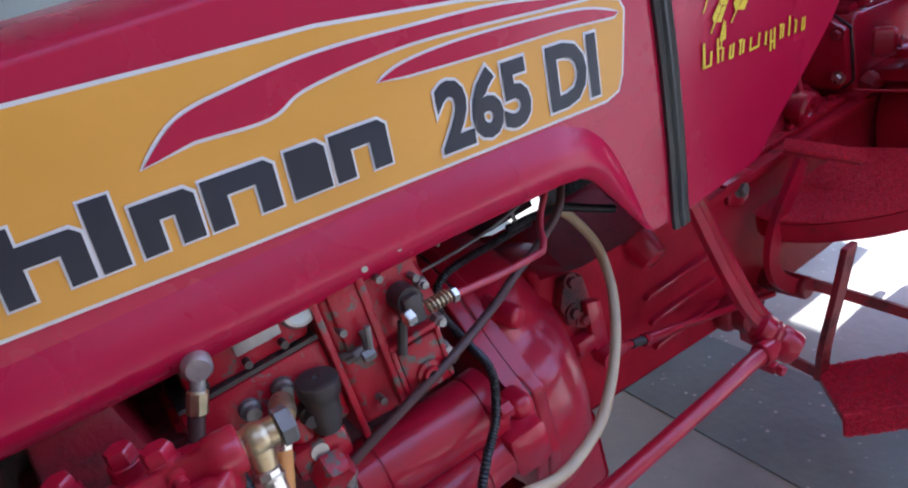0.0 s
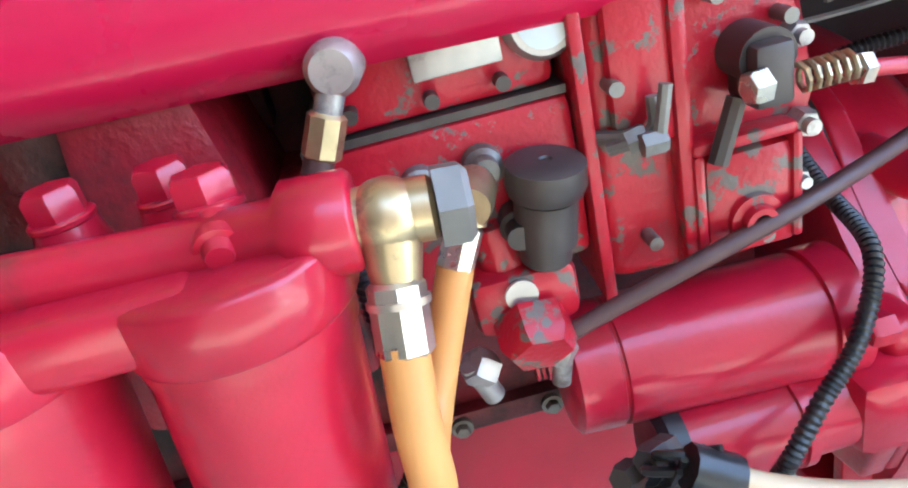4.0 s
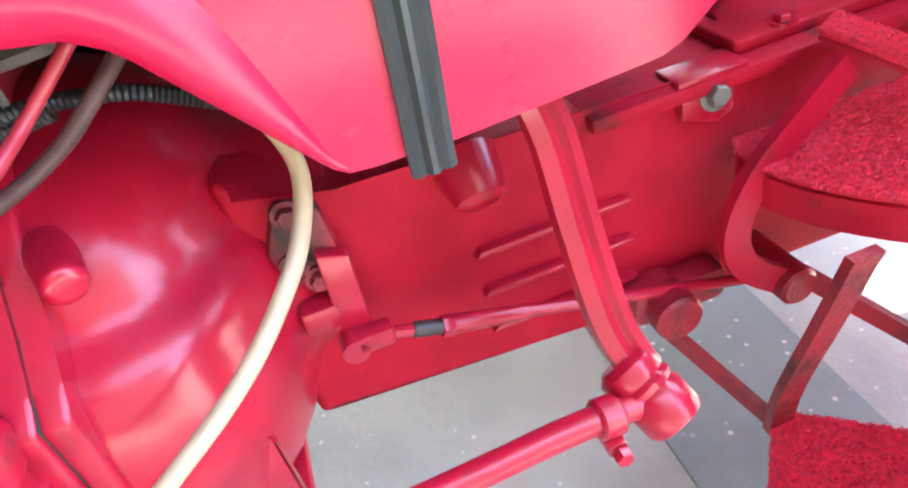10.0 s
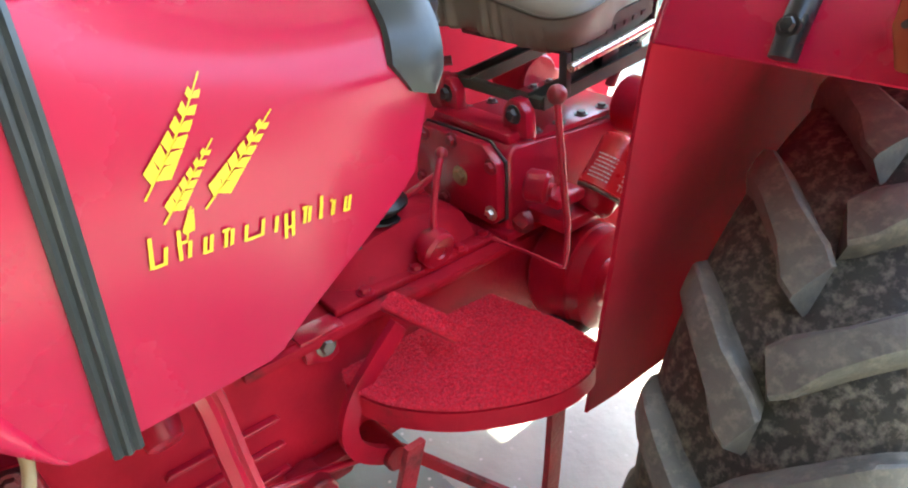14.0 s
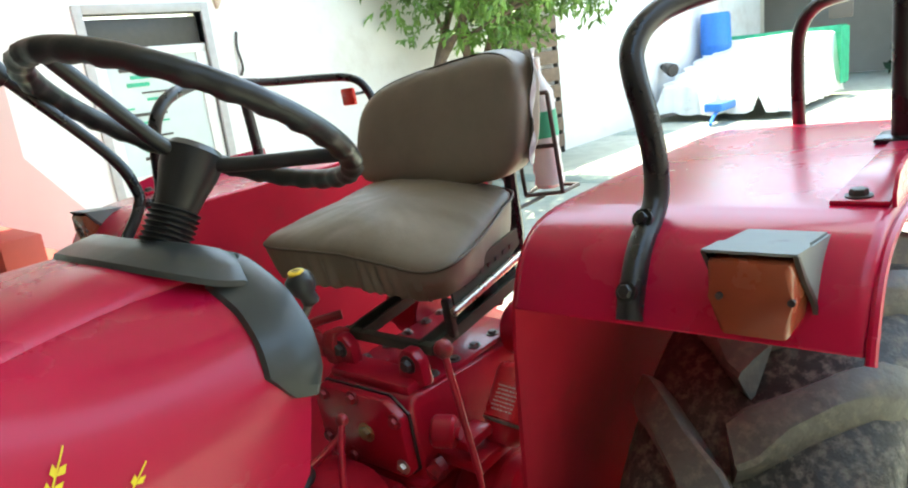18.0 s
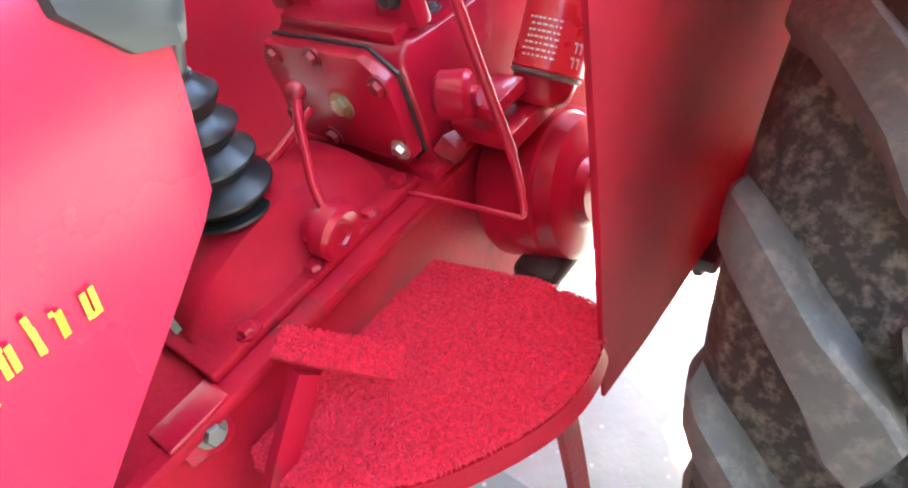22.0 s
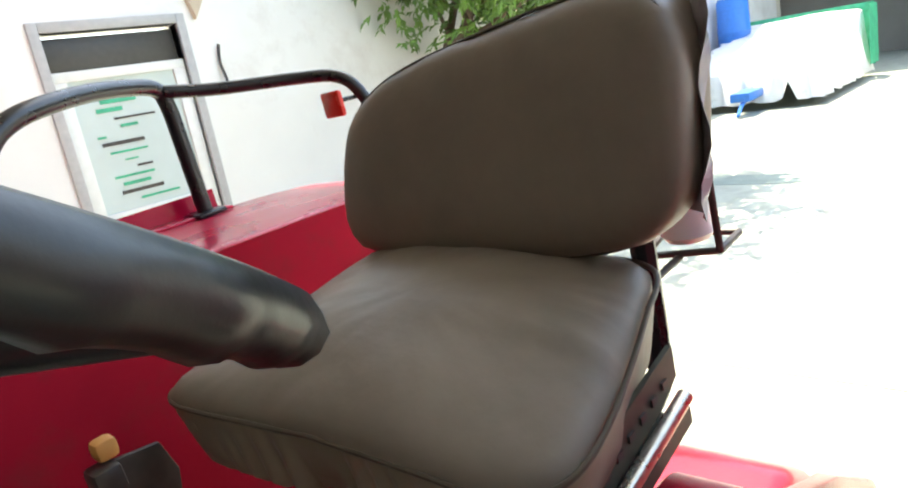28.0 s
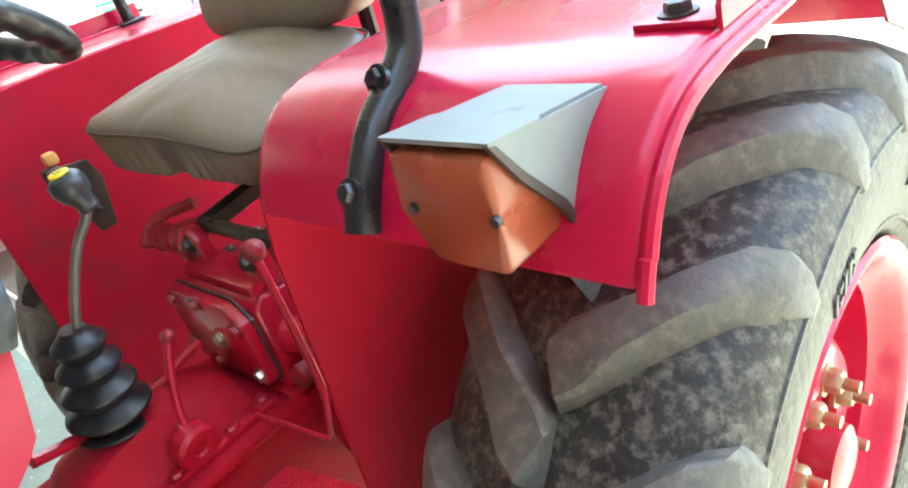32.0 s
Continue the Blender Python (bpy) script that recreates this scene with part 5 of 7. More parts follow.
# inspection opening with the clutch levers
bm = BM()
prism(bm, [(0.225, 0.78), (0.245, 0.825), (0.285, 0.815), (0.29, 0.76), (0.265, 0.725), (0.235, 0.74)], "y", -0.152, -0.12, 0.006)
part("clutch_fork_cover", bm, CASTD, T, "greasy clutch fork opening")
for p in ((0.256, -0.152, 0.818), (0.245, -0.155, 0.765), (0.262, -0.155, 0.742)):
    bm = BM()
    bolt(bm, p, (0, -1, 0), 0.010, 0.010)
    part("fork_bolt", bm, CASTD, T)
bm = BM()
prism(bm, [(0.266, 0.775), (0.296, 0.765), (0.294, 0.68), (0.280, 0.655), (0.262, 0.66)], "y", -0.168, -0.150, 0.004)
box(bm, (0.23, -0.168, 0.685), (0.275, -0.13, 0.715), 0.006)
part("clutch_arm", bm, CAST, T)
bm = BM()
lathe(bm, (0.270, -0.192, 0.668), (0.270, -0.165, 0.668), [(0, 0.014), (1, 0.014)], 18)
box(bm, (0.27, -0.192, 0.66), (0.312, -0.168, 0.682), 0.006)
tube(bm, [(0.305, -0.18, 0.668), (0.355, -0.178, 0.650)], 0.0065, 8)
part("link_fork", bm, CAST, T)
bm = BM()
tube(bm, [(0.33, -0.179, 0.659), (0.362, -0.178, 0.648)], 0.0085, 10)
part("link_thread", bm, DARK, T)
bm = BM()
hexnut(bm, (0.358, -0.178, 0.649), (0.372, -0.177, 0.644), 0.012)
cyl(bm, (0.37, -0.177, 0.645), (0.45, -0.174, 0.622), 0.0105, 0.009)
tube(bm, [(0.44, -0.174, 0.625), (0.56, -0.172, 0.588), (0.72, -0.17, 0.54)], 0.007, 10)
part("clutch_link_rod", bm, CAST, T, "red clutch link rod")

# gearbox
bm = BM()
prism(bm, [(0.20, 0.86), (0.30, 0.80), (1.26, 0.795), (1.26, 0.50), (0.66, 0.50), (0.60, 0.528), (0.20, 0.535)], "y", -0.13, 0.13, 0.014, 3)
box(bm, (0.56, -0.146, 0.782), (1.12, 0.146, 0.800), 0.004)
gear = part("gearbox", bm, CASTM, T, "red gearbox casting")
for z in (0.688, 0.634, 0.580):
    bm = BM()
    prism(bm, [(0.416, z - 0.004), (0.424, z + 0.004), (0.594, z + 0.004), (0.60, z), (0.594, z - 0.004)], "y", -0.142, -0.126, 0.002)
    part("rib", bm, CAST, gear)
bm = BM()
lathe(bm, (0.43, -0.125, 0.80), (0.432, -0.165, 0.765), [(0, 0.035), (0.6, 0.03), (0.9, 0.026), (1, 0.018)], 20)
part("boss", bm, CAST, gear)
# bolt pocket
bm = BM()
prism(bm, [(0.66, 0.80), (0.72, 0.80), (0.72, 0.755), (0.70, 0.745), (0.66, 0.76)], "y", -0.142, -0.125, 0.004)
part("bolt_pocket", bm, CAST, gear)
bm = BM()
bolt(bm, (0.697, -0.142, 0.780), (0, -1, 0.1), 0.0125, 0.012)
part("pocket_bolt", bm, IRON, gear)
bm = BM()
box(bm, (0.655, -0.144, 0.798), (0.735, -0.10, 0.805), 0.002)
part("shim", bm, CAST, gear)

# gear lever cover
bm = BM()
box(bm, (0.735, -0.118, 0.800), (1.09, 0.118, 0.815), 0.004)
rings = []
for x, w, h, o in ((0.755, 0.060, 0.002, 0), (0.80, 0.092, 0.045, .01), (0.86, 0.098, 0.065, .015), (0.93, 0.098, 0.075, .015), (1.0, 0.094, 0.060, .01), (1.06, 0.085, 0.035, 0)):
    rings.append([bm.verts.new((x, y, z)) for y, z in ((-w, 0.814), (-w * 0.93 + o, 0.820 + h * 0.3), (-w * 0.62, 0.818 + h * 0.95), (-w * 0.3, 0.82 + h), (w * 0.3, 0.82 + h), (w * 0.62, 0.818 + h * 0.95), (w * 0.93, 0.820 + h * 0.3), (w, 0.814))])
skin(bm, rings, True)
cover = part("gear_cover", bm, CASTM, T, "red gear lever cover casting", 50)
for x, y in ((0.80, -0.106), (0.905, -0.108), (1.005, -0.108), (1.07, -0.10), (0.80, 0.106), (0.95, 0.108)):
    bm = BM()
    bolt(bm, (x, y, 0.815), (0, 0, 1), 0.0105, 0.009)
    part("cover_bolt", bm, CAST, cover)
# boot, lever, knob
lever = new("gear_lever")
lever.parent = T
bm = BM()
prof = [(0, 0.060), (0.02, 0.058)]
for k in range(4):
    a, r = 0.03 + 0.232 * k, 0.062 - 0.0080 * k
    prof += [(a, r * 0.70), (a + 0.095, r * 0.94), (a + 0.118, r), (a + 0.14, r * 0.985), (a + 0.215, r * 0.66)]
prof += [(0.965, 0.020), (1.0, 0.0185), (1.0, 0.012)]
lathe(bm, (0.896, -0.002, 0.894), (0.916, -0.018, 1.062), prof, 40)
part("boot", bm, RUBBER, lever, "black ribbed rubber gear lever boot")
bm = BM()
tube(bm, [(0.914, -0.018, 1.04), (0.938, -0.030, 1.10), (0.972, -0.048, 1.165), (0.996, -0.060, 1.195), (1.008, -0.064, 1.215), (1.008, -0.061, 1.235)], 0.0068, 12)
part("shaft", bm, IRON, lever, "worn brownish lever shaft")
bm = BM()
lathe(bm, (1.011, -0.065, 1.206), (1.001, -0.050, 1.264), [(0, 0.0115), (0.06, 0.0145), (0.28, 0.014), (0.45, 0.0215), (0.68, 0.0248), (0.86, 0.0225), (0.95, 0.016), (1, 0.008)], 32)
part("knob", bm, GREYRUB, lever, "dark grey gear knob")
bm = BM()
lathe(bm, (1.0015, -0.0545, 1.2590), (1.0008, -0.0553, 1.2675), [(0, 0.0140), (0.8, 0.0136), (0.95, 0.0105), (1, 0.002)], 28)
part("knob_cap", bm, LEMON, lever, "round yellow knob cap")
bm = BM()
CAP = Vector((1.0008, -0.0553, 1.2675)), Vector((-0.08, -0.09, 0.99)).normalized()
cu = CAP[1].cross(Vector((0, 1, 0))).normalized()
cv = CAP[1].cross(cu)
for k in (-1, 0, 1):
    c = CAP[0] + cu * (0.0042 * k) - CAP[1] * 0.0006
    w = 0.0055 if k else 0.007
    q = [bm.verts.new(c + cu * a + cv * b + CAP[1] * h) for h in (0, 0.001) for a, b in ((-.0008, -w), (.0008, -w), (.0008, w), (-.0008, w))]
    for f in ((0, 1, 2, 3), (4, 5, 6, 7), (0, 1, 5, 4), (1, 2, 6, 5), (2, 3, 7, 6), (3, 0, 4, 7)):
        bm.faces.new([q[n] for n in f])
part("cap_mark", bm, BROWN_R, lever, "faint brown marks on the cap")

# small range lever
sl = new("range_lever")
sl.parent = T
bm = BM()
lathe(bm, (0.945, -0.085, 0.848), (0.950, -0.128, 0.838), [(0, 0.026), (0.35, 0.028), (0.4, 0.036), (0.85, 0.036), (1, 0.030), (1, 0.014), (0.9, 0.012)], 26)
part("pivot", bm, CAST, sl)
bm = BM()
tube(bm, [(0.952, -0.11, 0.86), (0.958, -0.10, 0.90), (0.985, -0.083, 0.960), (1.005, -0.073, 0.990)], 0.0062, 10)
part("rod", bm, CAST, sl)
bm = BM()
bmesh.ops.create_uvsphere(bm, u_segments=16, v_segments=10, radius=0.0115, matrix=Matrix.Translation((1.006, -0.072, 0.992)))
part("ball", bm, CASTD, sl, "worn red ball end")
# cross link rod behind
bm = BM()
tube(bm, [(1.07, 0.03, 0.90), (0.98, 0.02, 0.885), (0.94, 0.03, 0.88)], 0.007, 8)
part("selector_rod", bm, CAST, T)
bm = BM()
tube(bm, [(0.78, -0.02, 0.93), (0.86, 0.0, 0.90)], 0.010, 8)
part("selector_rod", bm, CAST, T)

# hydraulic lift housing
bm = BM()
prism(bm, [(1.115, 0.80), (1.115, 0.965), (1.14, 0.985), (1.20, 0.972), (1.52, 0.955), (1.56, 0.88), (1.56, 0.80)], "y", -0.125, 0.125, 0.012, 3)
box(bm, (1.10, -0.135, 0.798), (1.56, 0.135, 0.815), 0.004)
lift = part("lift_housing", bm, CAST, T, "red hydraulic lift housing")
bm = BM()
prism(bm, [(-0.122, 0.845), (-0.105, 0.83), (0.10, 0.83), (0.12, 0.85), (0.12, 0.95), (0.10, 0.982), (-0.085, 0.985), (-0.122, 0.955)], "x", 1.088, 1.116, 0.005)
part("control_cover", bm, CAST, lift, "oily red control cover plate")
bm = BM()
prism(bm, [(-0.126, 0.842), (-0.105, 0.826), (0.10, 0.826), (0.124, 0.85), (0.124, 0.952), (0.10, 0.986), (-0.086, 0.989), (-0.126, 0.958)], "x", 1.108, 1.1125)
part("cover_joint", bm, DARK, lift)
for y, z, mt in ((-0.108, 0.950, CASTD), (-0.105, 0.856, STEEL), (0.0, 0.974, CASTD), (0.085, 0.966, CASTD), (0.10, 0.87, CASTD), (-0.02, 0.906, BRASS), (0.03, 0.845, CASTD)):
    bm = BM()
    bolt(bm, (1.088, y, z), (-1, 0, 0), 0.0105 if mt is not BRASS else 0.014, 0.010)
    part("cover_bolt", bm, mt, lift)
bm = BM()
box(bm, (1.19, -0.118, 0.966), (1.47, 0.118, 0.978), 0.004, pose(0, 0, 0))
part("lid", bm, CAST, lift, "flat red lid plate with bolts")
for x in (1.215, 1.279, 1.342, 1.404, 1.455):
    for y in (-0.096, 0.096):
        bm = BM()
        bolt(bm, (x, y, 0.978), (0, 0, 1), 0.0092, 0.008)
        part("lid_bolt", bm, IRON, lift)
bm = BM()
box(bm, (1.13, -0.112, 0.972), (1.20, 0.112, 0.998), 0.010)
part("front_ledge", bm, CAST, lift)
for y in (-0.096, 0.096):
    bm = BM()
    prism(bm, [(y - 0.034, 0.985), (y + 0.034, 0.985), (y + 0.030, 1.035), (y + 0.012, 1.055), (y - 0.012, 1.055), (y - 0.030, 1.035)], "x", 1.158, 1.185, 0.006)
    part("seat_lug", bm, CAST, lift)
    bm = BM()
    bolt(bm, (1.158, y, 1.027), (-1, 0, 0), 0.0125, 0.012)
    part("lug_bolt", bm, DARK, lift)
# rock shaft with arms
bm = BM()
cyl(bm, (1.45, -0.12, 0.980), (1.45, -0.20, 0.980), 0.058, chamfer=0.006)
part("rock_shaft", bm, CAST, lift, "red rock shaft housing")
bm = BM()
cyl(bm, (1.45, 0.12, 0.980), (1.45, 0.20, 0.980), 0.058, chamfer=0.006)
part("rock_shaft", bm, CAST, lift)
for sd in (-1, 1):
    bm = BM()
    cyl(bm, (1.45, sd * 0.199, 0.980), (1.45, sd * 0.215, 0.980), 0.048, chamfer=0.004)
    part("shaft_collar", bm, CAST, lift)
for y in (-0.225, 0.225):
    bm = BM()
    prism(bm, [(1.405, 0.965), (1.42, 1.020), (1.48, 1.022), (1.67, 0.922), (1.84, 0.80), (1.86, 0.77), (1.83, 0.745), (1.70, 0.835), (1.50, 0.935), (1.43, 0.940)], "y", y - 0.012, y + 0.012, 0.006)
    part("lift_arm", bm, CAST, lift)
    bm = BM()
    hexnut(bm, (1.45, y - math.copysign(0.012, -y), 0.982), (1.45, y + math.copysign(0.026, y), 0.982), 0.016)
    part("arm_nut", bm, STEEL, lift)

# oil filter on its base
OF0, OF1 = Vector((1.270, -0.210, 0.870)), Vector((1.342, -0.214, 0.955))
bm = BM()
lathe(bm, OF0, OF1, [(0, 0.030), (0.0, 0.045), (0.035, 0.0478), (0.06, 0.0465), (0.86, 0.0465), (0.95, 0.043), (0.99, 0.036), (1, 0.030)], 40)
of = part("oil_filter", bm, material("red_filter_can", (0.60, 0.02, 0.03), 0.3, vary=0.06, coat=0.3), T, "bright red spin-on oil filter with worn white print")
ax = (OF1 - OF0).normalized()
sx = ax.cross(Vector((0, 0, 1))).normalized()
tz = sx.cross(ax)


def can_bar(t0, t1, a0, a1):
    bm = BM()
    q = []
    for t, a in ((t0, a0), (t0, a1), (t1, a1), (t1, a0)):
        for r in (0.0464, 0.0471):
            q.append(bm.verts.new(OF0 + ax * t + (sx * math.cos(a) + tz * math.sin(a)) * r))
    bm.faces.new((q[1], q[3], q[5], q[7]))
    for i, j in ((0, 2), (2, 4), (4, 6), (6, 0)):
        bm.faces.new((q[i], q[j], q[j + 1], q[i + 1]))
    part("print_bar", bm, WHITE, of, "", 0)


rp = random.Random(6)
for k in range(7):
    an = 0.85
    while an < 1.75:
        da = rp.uniform(.04, .14)
        can_bar(0.016 + 0.0075 * k, 0.0185 + 0.0075 * k, an, an + da)
        an += da + rp.uniform(.03, .07)
for t in (0.012, 0.030):
    for an in (0.10, 0.28):
        can_bar(t, t + 0.013, an, an + 0.045)
        can_bar(t + 0.0095, t + 0.013, an + 0.046, an + 0.12)
bm = BM()
cyl(bm, OF0 - ax * 0.006, OF0 + ax * 0.003, 0.0468, chamfer=0.003)
part("filter_rim", bm, IRON, of)
bm = BM()
lathe(bm, OF0 - ax * 0.040, OF0 - ax * 0.006, [(0, 0.030), (0.3, 0.038), (1, 0.042)], 28)
box(bm, (1.16, -0.225, 0.822), (1.275, -0.12, 0.852), 0.010)
cyl(bm, (1.135, -0.15, 0.915), (1.155, -0.19, 0.912), 0.030, chamfer=0.006)
cyl(bm, (1.15, -0.185, 0.912), (1.155, -0.20, 0.911), 0.012)
box(bm, (1.15, -0.215, 0.875), (1.225, -0.17, 0.897), 0.006)
part("filter_base", bm, CAST, T, "red filter base casting")
bm = BM()
lathe(bm, (1.135, -0.136, 0.838), (1.130, -0.160, 0.828), [(0, 0.022), (0.6, 0.02), (1, 0.014)], 6)
part("drain_plug", bm, CASTD, T)

# hooked lever beside the filter
bm = BM()
tube(bm, [(1.108, -0.246, 1.10), (1.104, -0.258, 1.04), (1.097, -0.276, 0.95), (1.088, -0.292, 0.90), (1.070, -0.308, 0.865), (1.056, -0.316, 0.846), (1.050, -0.300, 0.846), (1.042, -0.25, 0.850), (1.03, -0.17, 0.852)], [0.0062, 0.0062, 0.0062, 0.005, 0.0038, 0.003, 0.003, 0.003], 10, 6)
dl = part("depth_lever", bm, CAST, T, "long hooked red control lever")
bm = BM()
bmesh.ops.create_uvsphere(bm, u_segments=16, v_segments=10, radius=0.0165, matrix=Matrix.Translation((1.110, -0.244, 1.107)))
part("ball", bm, CASTD, dl, "worn reddish ball end")

# axle housing and brake drum
bm = BM()
prism(bm, [(1.22, 0.50), (1.22, 0.80), (1.80, 0.82), (1.90, 0.75), (1.90, 0.55), (1.80, 0.47)], "y", -0.145, 0.145, 0.03, 3)
for s in (-1, 1):
    lathe(bm, (1.35, s * 0.14, 0.665), (1.475, s * 0.56, 0.602), [(0, 0.075), (0.1, 0.07), (0.3, 0.056), (0.85, 0.050), (0.87, 0.075), (0.97, 0.075), (1, 0.06)], 32)
axle = part("rear_axle_housing", bm, CAST, T, "red rear axle housing")
bm = BM()
lathe(bm, (1.235, -0.14, 0.695), (1.25, -0.262, 0.705), [(0, 0.10), (0.1, 0.108), (0.72, 0.108), (0.75, 0.103), (0.95, 0.100), (1, 0.085)], 36)
part("brake_drum", bm, CAST, axle, "round red brake housing")
bm = BM()
lathe(bm, (1.245, -0.262, 0.705), (1.247, -0.275, 0.706), [(0, 0.05), (1, 0.04)], 24)
part("drum_cap", bm, CAST, axle)
bm = BM()
box(bm, (1.12, -0.27, 0.615), (1.30, -0.20, 0.65), 0.012)
part("brake_bracket", bm, DARK, axle)

# footboard with its mat
MATZ = 0.722
OUT = arc([(0.716, -0.150), (0.83, -0.150), (0.96, -0.150)], 4)[:-1] + [(1.035, -0.155)] + arc([(1.066, -0.30), (1.064, -0.38), (1.035, -0.412), (0.975, -0.425), (0.90, -0.410), (0.80, -0.352), (0.735, -0.280), (0.706, -0.215), (0.705, -0.17)], 4)
bm = BM()
prism(bm, OUT, "z", MATZ - 0.045, MATZ - 0.008, 0.006)
foot = part("footboard", bm, CASTM, T, "red sheet-metal footboard")
bm = BM()
prism(bm, [(x + (0.004 if x < 0.9 else -0.003), y + 0.003) for x, y in OUT], "z", MATZ - 0.0075, MATZ, 0.003)
mat_ob = part("mat", bm, MAT, foot, "bright red loop-pile rubber mat")
# loops of the mat
rn = random.Random(21)


def inside(x, y, poly):
    c = False
    for (a, b), (d, e) in zip(poly, poly[1:] + poly[:1]):
        if (b > y) != (e > y) and x < (d - a) * (y - b) / (e - b) + a:
            c = not c
    return c


def loops(name, n, place, parent):
    V, F = [], []
    for k in range(n):
        r = place()
        if r is None:
            continue
        p, u, v, w = r
        a = rn.random() * 6.28
        d = u * math.cos(a) + v * math.sin(a)
        e = v * math.cos(a) - u * math.sin(a)
        L, q = rn.uniform(.003, .0055), 0.0007
        b0 = len(V)
        for s in (-1, -0.45, 0.45, 1):
            h = 0.0032 * (1 - s * s) + rn.uniform(0, .0006)
            c = p + d * (L * s) + e * (0.0012 * s * s) + w * h
            V += [c - e * q, c + e * q, c + w * q * 1.6]
        for i in range(3):
            for j in range(3):
                F.append((b0 + 3 * i + j, b0 + 3 * i + (j + 1) % 3, b0 + 3 * i + 3 + (j + 1) % 3, b0 + 3 * i + 3 + j))
    me = bpy.data.meshes.new(name)
    me.from_pydata([tuple(x) for x in V], [], F)
    me.materials.append(MAT)
    ob = new(name, me)
    ob.parent = parent
    return tagged(ob, "loop pile of the red mat", "", "", "stuff")


def on_mat():
    x, y = rn.uniform(0.70, 1.07), rn.uniform(-0.43, -0.148)
    return (Vector((x, y, MATZ)), Vector((1, 0, 0)), Vector((0, 1, 0)), Vector((0, 0, 1))) if inside(x, y, OUT) else None


loops("pile", 26000, on_mat, mat_ob)

# legs and lower step
step = new("step")
step.parent = T
for pts in ([(0.722, -0.33, 0.69), (0.708, -0.315, 0.60), (0.695, -0.29, 0.48), (0.700, -0.272, 0.39)], [(0.972, -0.385, 0.69), (0.962, -0.385, 0.52), (0.95, -0.385, 0.39)]):
    bm = BM()
    P = curve_pts(pts, 5)
    rings = []
    for p in P:
        rings.append([bm.verts.new(p + Vector((a, b, 0))) for a, b in ((-0.016, -0.006), (0.016, -0.006), (0.016, 0.006), (-0.016, 0.006))])
    skin(bm, rings)
    part("leg", bm, CASTD, step)
for a, c in (((0.700, -0.272, 0.395), (0.62, -0.16, 0.50)), ((0.95, -0.385, 0.405), (0.76, -0.20, 0.56)), ((0.875, -0.415, 0.385), (0.95, -0.385, 0.395))):
    bm = BM()
    a, c = Vector(a), Vector(c)
    d = (c - a).normalized()
    s = d.cross(Vector((0, 0, 1))).normalized() * 0.005
    u = Vector((0, 0, 0.013))
    rings = [[bm.verts.new(p + x * s + y * u) for x, y in ((-1, -1), (1, -1), (1, 1), (-1, 1))] for p in (a, c)]
    skin(bm, rings)
    part("brace", bm, CASTD, step)
bm = BM()
grid = []
tm = pose(0.697, -0.268, 0.392, 0, 0, -39)
box(bm, (0.0, -0.115, -0.022), (0.225, 0.012, -0.001), 0.006, tm)
part("tread", bm, CAST, step, "red step tread")
bm = BM()
box(bm, (-0.002, -0.120, -0.001), (0.227, 0.014, 0.009), 0.003, tm)
box(bm, (-0.002, -0.1265, -0.045), (0.227, -0.1195, 0.008), 0.003, tm)
st_mat = part("tread_mat", bm, MAT, step, "red loop-pile mat on the step")


def on_tread():
    x = rn.uniform(0, .225)
    if rn.random() < 0.3:
        return (tm @ Vector((x, -0.1265, rn.uniform(-.044, .008))), tm.to_3x3() @ Vector((1, 0, 0)), tm.to_3x3() @ Vector((0, 0, 1)), tm.to_3x3() @ Vector((0, -1, 0)))
    return (tm @ Vector((x, rn.uniform(-.118, .013), 0.009)), tm.to_3x3() @ Vector((1, 0, 0)), tm.to_3x3() @ Vector((0, 1, 0)), tm.to_3x3() @ Vector((0, 0, 1)))


loops("pile", 8000, on_tread, st_mat)
bm = BM()
box(bm, (0.945, -0.40, 0.655), (0.985, -0.36, 0.68), 0.006)
bolt(bm, (0.965, -0.38, 0.655), (0, 0, -1), 0.012, 0.02)
part("leg_bolt", bm, DARK, step)

# brake pedal with a strip of mat
ped = new("brake_pedal")
ped.parent = T
bm = BM()
pm = Matrix.Translation((0.832, -0.222, 0.806)) @ (Vector((0.055, -0.105, -0.034)).to_track_quat('X', 'Z').to_matrix().to_4x4())
box(bm, (-0.066, -0.018, -0.006), (0.066, 0.018, 0.0), 0.002, pm)
part("pad", bm, CAST, ped)
bm = BM()
box(bm, (-0.068, -0.020, 0.0), (0.068, 0.020, 0.0075), 0.003, pm)
pp = part("pad_mat", bm, MAT, ped, "strip of red loop mat on the pedal")
loops("pile", 1400, lambda: (pm @ Vector((rn.uniform(-.067, .067), rn.uniform(-.019, .019), 0.0075)), pm.to_3x3() @ Vector((1, 0, 0)), pm.to_3x3() @ Vector((0, 1, 0)), pm.to_3x3() @ Vector((0, 0, 1))), pp)
bm = BM()
P = curve_pts([(0.80, -0.20, 0.80), (0.755, -0.205, 0.765), (0.705, -0.205, 0.715), (0.680, -0.205, 0.655), (0.690, -0.205, 0.605), (0.73, -0.205, 0.565), (0.77, -0.20, 0.54)], 6)
rings = []
